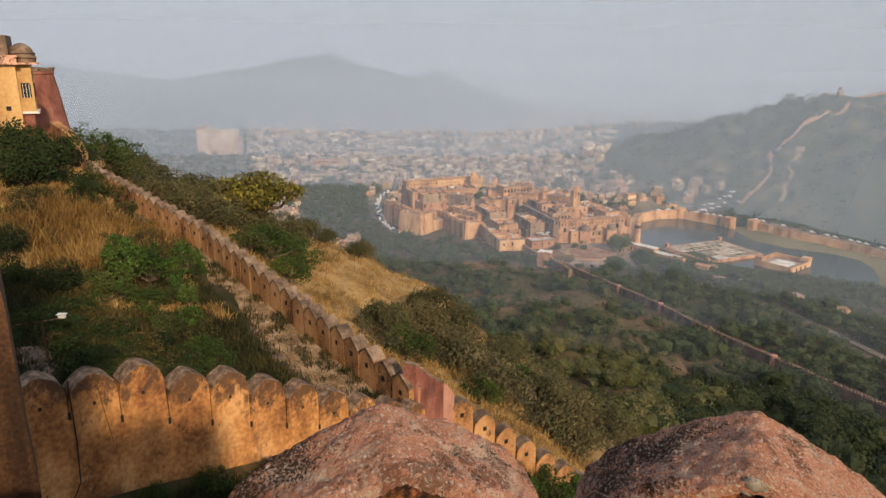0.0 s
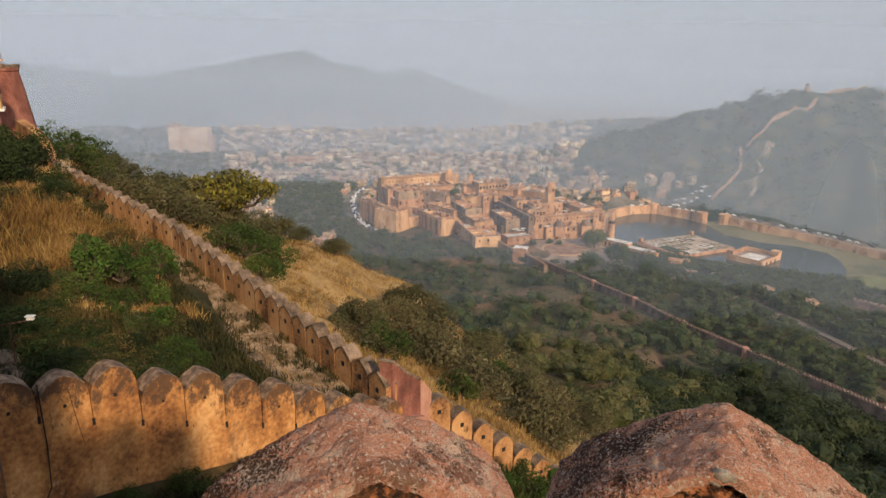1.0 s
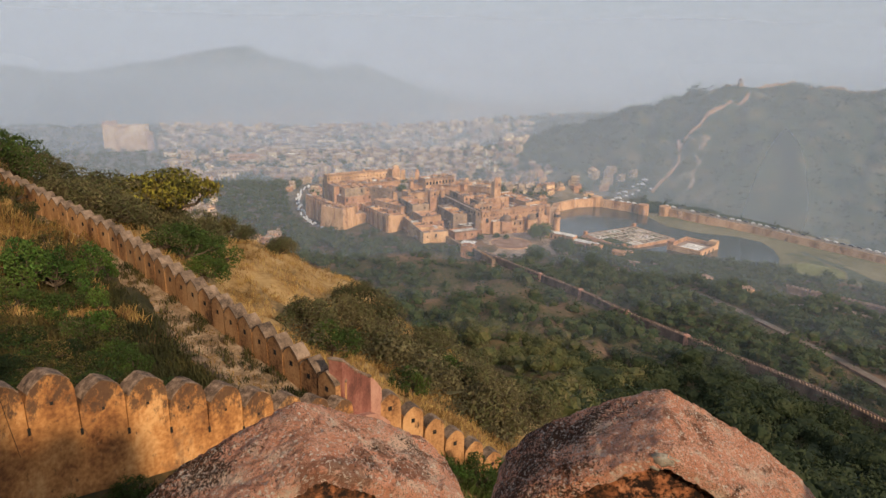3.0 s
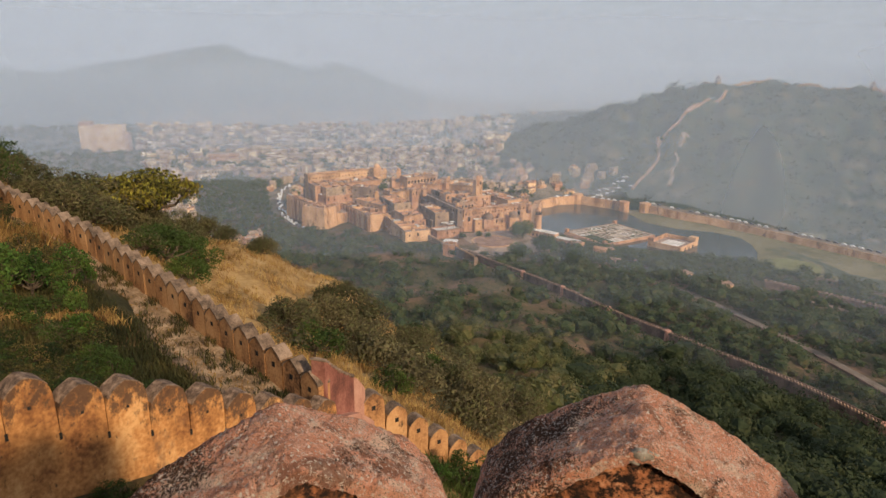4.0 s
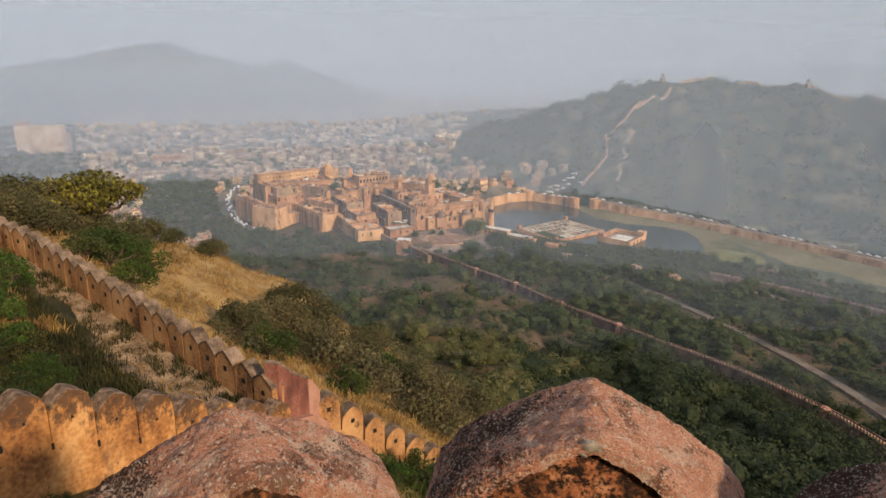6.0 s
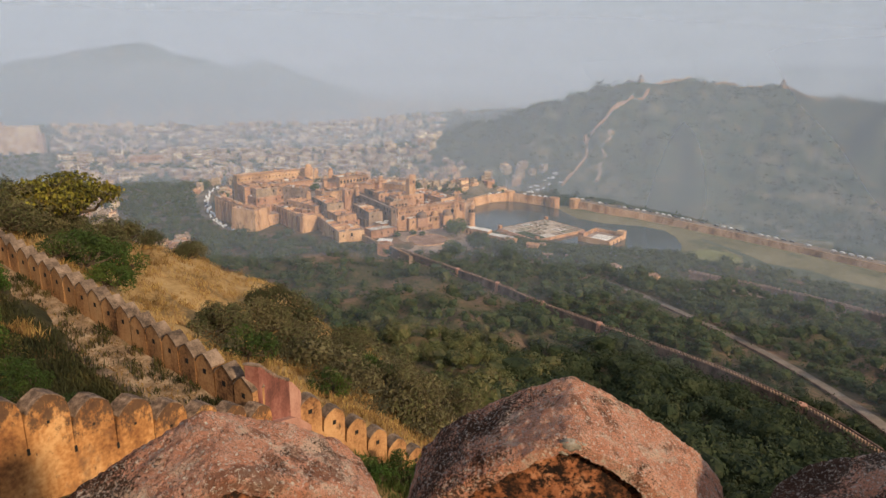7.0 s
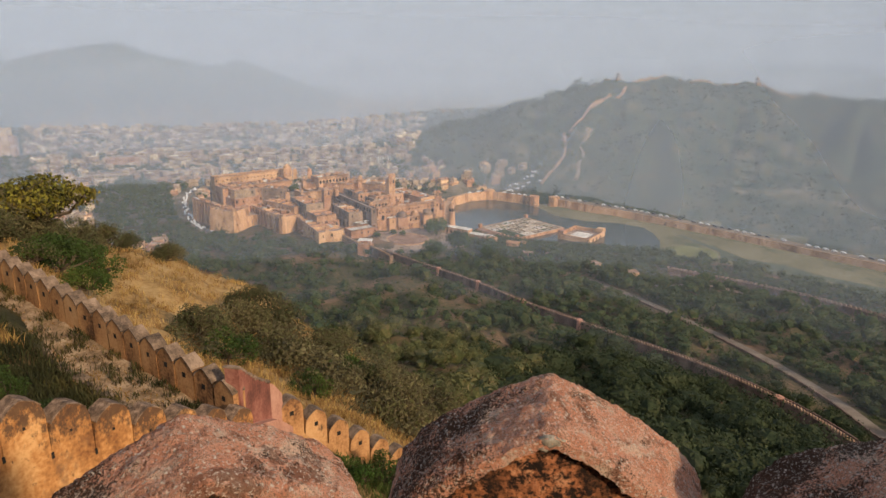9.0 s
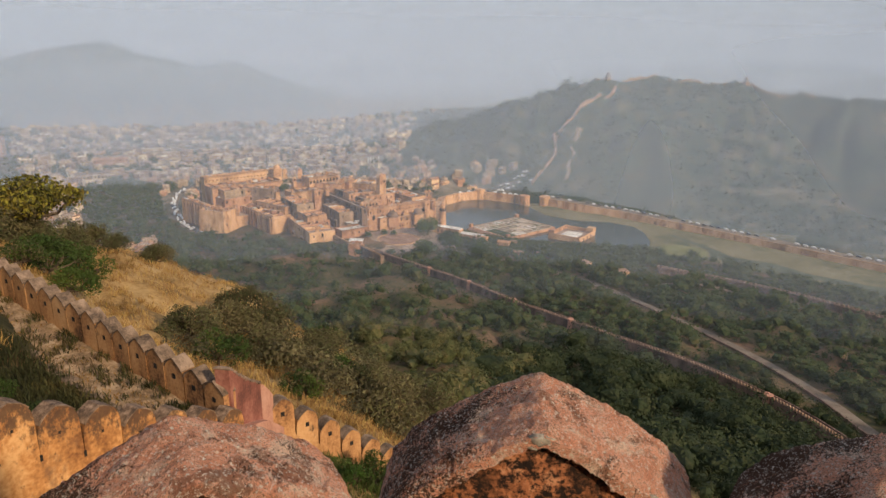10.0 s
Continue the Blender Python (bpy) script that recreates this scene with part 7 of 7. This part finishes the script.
M_TYRE = material("tyre", ((0.015, 0.015, 0.015), (0.03, 0.03, 0.03)), 1.0, 0.9, 0.0)


def car_kind(mat, label, seed):
    t = thing("car", Matrix.Translation((seed * 8, -320, -60)), label, "car", "parked cars")
    s = Soup()
    prism(s, [(-2.1, 0.35), (2.1, 0.35), (2.15, 0.8), (1.3, 0.95), (-2.05, 1.0)], -0.85, 0.85)
    part("body", s, mat, t)
    s = Soup()
    prism(s, [(-1.75, 0.98), (1.2, 0.94), (0.55, 1.5), (-1.4, 1.52)], -0.76, 0.76)
    part("cabin", s, mat, t)
    for x in (-1.3, 1.35):
        for y in (-0.82, 0.82):
            s = Soup()
            th = np.arange(10) * 2 * math.pi / 10
            loft(s, [np.column_stack([x + 0.34 * np.cos(th), np.full(10, y + o), 0.34 + 0.34 * np.sin(th)]) for o in (-0.1, 0.1)], (0,))
            part("wheel", s, M_TYRE, t)
    return t


cars = [car_kind(M_CARW, "small white car parked on the roadside", 1), car_kind(M_CARD, "small dark car parked on the roadside", 2)]
cr = random.Random(9)
spots = [q for q in along([(x + 9, y + 7, z + 0.15) for x, y, z in SHORE], 7.5) if cr.random() < 0.75]
spots += [(x + cr.uniform(-1, 5), y, z + 0.05, h) for x, y, z, h in along([(x - 1, y + 3, z) for x, y, z in DAM[3:]], 6) if cr.random() < 0.8]
spots += [(x + cr.uniform(-2.5, 2.5), y, z + 0.15, h) for x, y, z, h in along(smooth_line(lane_l), 4.6)]
for k in range(44):
    x, y = cr.uniform(268, 345), cr.uniform(774, 800)
    if line_distance(np.array([x]), np.array([y]), flat(DAM))[0] > 9:
        spots.append((x, y, ground1(x, y) + 0.05, cr.choice((0.3, 1.9, 2.0))))
for x, y, z, h in spots:
    z = z if z else ground1(x, y) + 0.05
    copy_thing(cars[0 if cr.random() < 0.72 else 1], Matrix.Translation((x, y, z)) @ Matrix.Rotation(h + cr.uniform(-0.1, 0.1), 4, 'Z') @ Matrix.Diagonal((1.15, 1.15, 1.25, 1)))
for t in cars:
    for o in [t] + list(t.children_recursive):
        bpy.data.objects.remove(o)

# big trees of the forecourt
FORE = [plant("tree", 61 + k, 1900, 16, 0.95, 0.9, 0.4, 0.07, M_LEAF, "large dark green tree in the palace forecourt", "tree", "forecourt trees", lobe=(0.34, 0.55)) for k in range(2)]
for i, (x, y, z, r) in enumerate(((149, 555, -160.8, 9.5), (128, 493, -160.5, 7.5), (156.5, 510, -160.7, 8.5), (171, 479, -160.6, 7), (195, 505, -169, 6), (112, 562, -160, 3), (120, 560, -160, 2.6), (97, 556, -160, 3.2), (140, 512, -163, 5),
                                  (36, 668, -141, 5), (215, 470, -167, 6))):
    copy_thing(FORE[i % 2], Matrix.Translation((x, y, z)) @ Matrix.Rotation(i * 1.3, 4, 'Z') @ Matrix.Diagonal((r * 1.1, r * 1.1, r * 1.15, 1)))
for t in FORE:
    for o in [t] + list(t.children_recursive):
        bpy.data.objects.remove(o)

# grove on the shore before the garden island
gx_, gy_ = tr.uniform(190, 345, 620), tr.uniform(455, 560, 620)
g_ok = (line_distance(gx_, gy_, ((200, 545), (230, 528), (262, 505), (300, 490), (338, 492))) < 20) & (ground(gx_, gy_) > -179) & (line_distance(gx_, gy_, flat(ROAD)) > 8) & (line_distance(gx_, gy_, flat(SECOND_WALL)) > 10)
g2x, g2y = tr.uniform(220, 372, 900), tr.uniform(490, 585, 900)
g2 = (line_distance(g2x, g2y, ((228, 566), (252, 566), (276, 553), (296, 543), (318, 533), (350, 515))) < 11) & (line_distance(g2x, g2y, flat(SECOND_WALL)) > 10)
gx_, gy_, g_ok = np.concatenate([gx_, g2x]), np.concatenate([gy_, g2y]), np.concatenate([g_ok, g2])
woods("shore_grove", 35, gx_[g_ok], gy_[g_ok], tr.uniform(2.5, 5.5, g_ok.sum()), 84, 0.16, M_LEAFFAR, "green trees on the lake shore", 7)
# ---------------------------------------------------------------- sheets that stand in for haze in the air
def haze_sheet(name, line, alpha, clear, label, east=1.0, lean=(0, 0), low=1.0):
    """An upright see-through sheet that stands in for aerial haze; it thins out between the two heights in clear."""
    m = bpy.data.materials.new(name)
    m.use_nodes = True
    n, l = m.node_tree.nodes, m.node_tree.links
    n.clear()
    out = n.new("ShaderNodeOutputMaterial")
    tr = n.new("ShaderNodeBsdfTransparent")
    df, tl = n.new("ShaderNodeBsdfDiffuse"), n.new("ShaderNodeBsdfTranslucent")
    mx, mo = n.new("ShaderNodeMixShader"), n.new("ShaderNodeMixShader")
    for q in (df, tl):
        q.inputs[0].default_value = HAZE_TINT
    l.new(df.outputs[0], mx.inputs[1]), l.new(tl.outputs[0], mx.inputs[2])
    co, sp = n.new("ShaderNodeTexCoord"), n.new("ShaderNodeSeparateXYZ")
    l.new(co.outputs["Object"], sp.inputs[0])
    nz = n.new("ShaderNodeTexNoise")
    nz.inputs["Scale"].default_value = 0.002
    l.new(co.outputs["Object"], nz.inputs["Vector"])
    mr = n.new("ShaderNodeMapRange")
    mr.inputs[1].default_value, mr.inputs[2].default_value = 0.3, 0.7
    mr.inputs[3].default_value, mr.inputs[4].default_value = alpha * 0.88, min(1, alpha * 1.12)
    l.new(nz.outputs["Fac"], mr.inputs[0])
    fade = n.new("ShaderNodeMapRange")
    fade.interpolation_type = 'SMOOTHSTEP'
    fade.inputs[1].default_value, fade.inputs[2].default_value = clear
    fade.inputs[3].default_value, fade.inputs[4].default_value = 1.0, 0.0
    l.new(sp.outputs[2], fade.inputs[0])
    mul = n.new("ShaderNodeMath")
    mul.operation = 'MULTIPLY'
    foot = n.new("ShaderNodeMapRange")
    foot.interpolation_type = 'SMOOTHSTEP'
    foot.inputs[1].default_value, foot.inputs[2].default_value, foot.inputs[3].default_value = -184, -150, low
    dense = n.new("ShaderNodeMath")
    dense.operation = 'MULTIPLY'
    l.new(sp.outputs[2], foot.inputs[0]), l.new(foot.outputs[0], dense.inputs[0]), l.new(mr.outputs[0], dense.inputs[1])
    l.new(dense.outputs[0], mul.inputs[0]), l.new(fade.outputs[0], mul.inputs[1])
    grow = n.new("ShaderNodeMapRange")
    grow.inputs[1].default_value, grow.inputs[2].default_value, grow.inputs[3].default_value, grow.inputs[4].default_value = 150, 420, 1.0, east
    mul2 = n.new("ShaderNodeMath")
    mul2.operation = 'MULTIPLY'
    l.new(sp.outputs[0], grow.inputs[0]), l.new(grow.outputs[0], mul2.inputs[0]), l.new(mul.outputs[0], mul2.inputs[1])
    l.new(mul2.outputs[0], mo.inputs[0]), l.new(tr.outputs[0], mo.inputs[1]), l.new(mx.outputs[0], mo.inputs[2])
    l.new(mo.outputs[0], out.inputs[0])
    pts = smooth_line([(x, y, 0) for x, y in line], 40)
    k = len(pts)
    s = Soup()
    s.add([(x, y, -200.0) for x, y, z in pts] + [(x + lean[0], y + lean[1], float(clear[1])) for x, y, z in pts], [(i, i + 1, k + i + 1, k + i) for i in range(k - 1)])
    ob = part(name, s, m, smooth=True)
    # all normals point at the sun, so every sheet is lit evenly
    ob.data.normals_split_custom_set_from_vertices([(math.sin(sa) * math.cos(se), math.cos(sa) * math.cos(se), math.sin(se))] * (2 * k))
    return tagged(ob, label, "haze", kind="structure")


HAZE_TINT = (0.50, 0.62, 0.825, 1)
# valley haze is three sheets curved round the camera, faded out near its horizon
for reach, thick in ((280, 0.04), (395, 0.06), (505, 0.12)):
    haze_sheet("haze", [(reach * math.sin(radians(q)), reach * math.cos(radians(q))) for q in range(-50, 76, 7)], thick, (-0.045 * reach, -0.01 * reach), "see-through sheet standing in for faint haze over the valley woods")
haze_sheet("haze", ((-1500, 905), (-600, 900), (0, 880), (185, 845), (280, 800), (350, 742), (384, 702), (436, 622), (488, 532), (560, 394), (632, 266), (720, 120)), 0.30, (-5, 110), "see-through sheet standing in for haze over the lake and town, denser before the hill", 1.2)
haze_sheet("haze", ((-2200, 1150), (0, 1150), (2600, 1150)), 0.32, (-30, 100), "see-through sheet standing in for haze over the town")
haze_sheet("haze", ((-2600, 1530), (0, 1530), (3000, 1530)), 0.52, (0, 150), "see-through sheet standing in for haze before the far hills")
haze_sheet("haze", ((-3000, 2230), (0, 2230), (3600, 2230)), 0.55, (0, 220), "see-through sheet standing in for haze behind the far hill")
haze_sheet("haze", ((-3200, 2950), (0, 2950), (3600, 2950)), 0.5, (60, 500), "see-through sheet standing in for thick haze at the horizon")
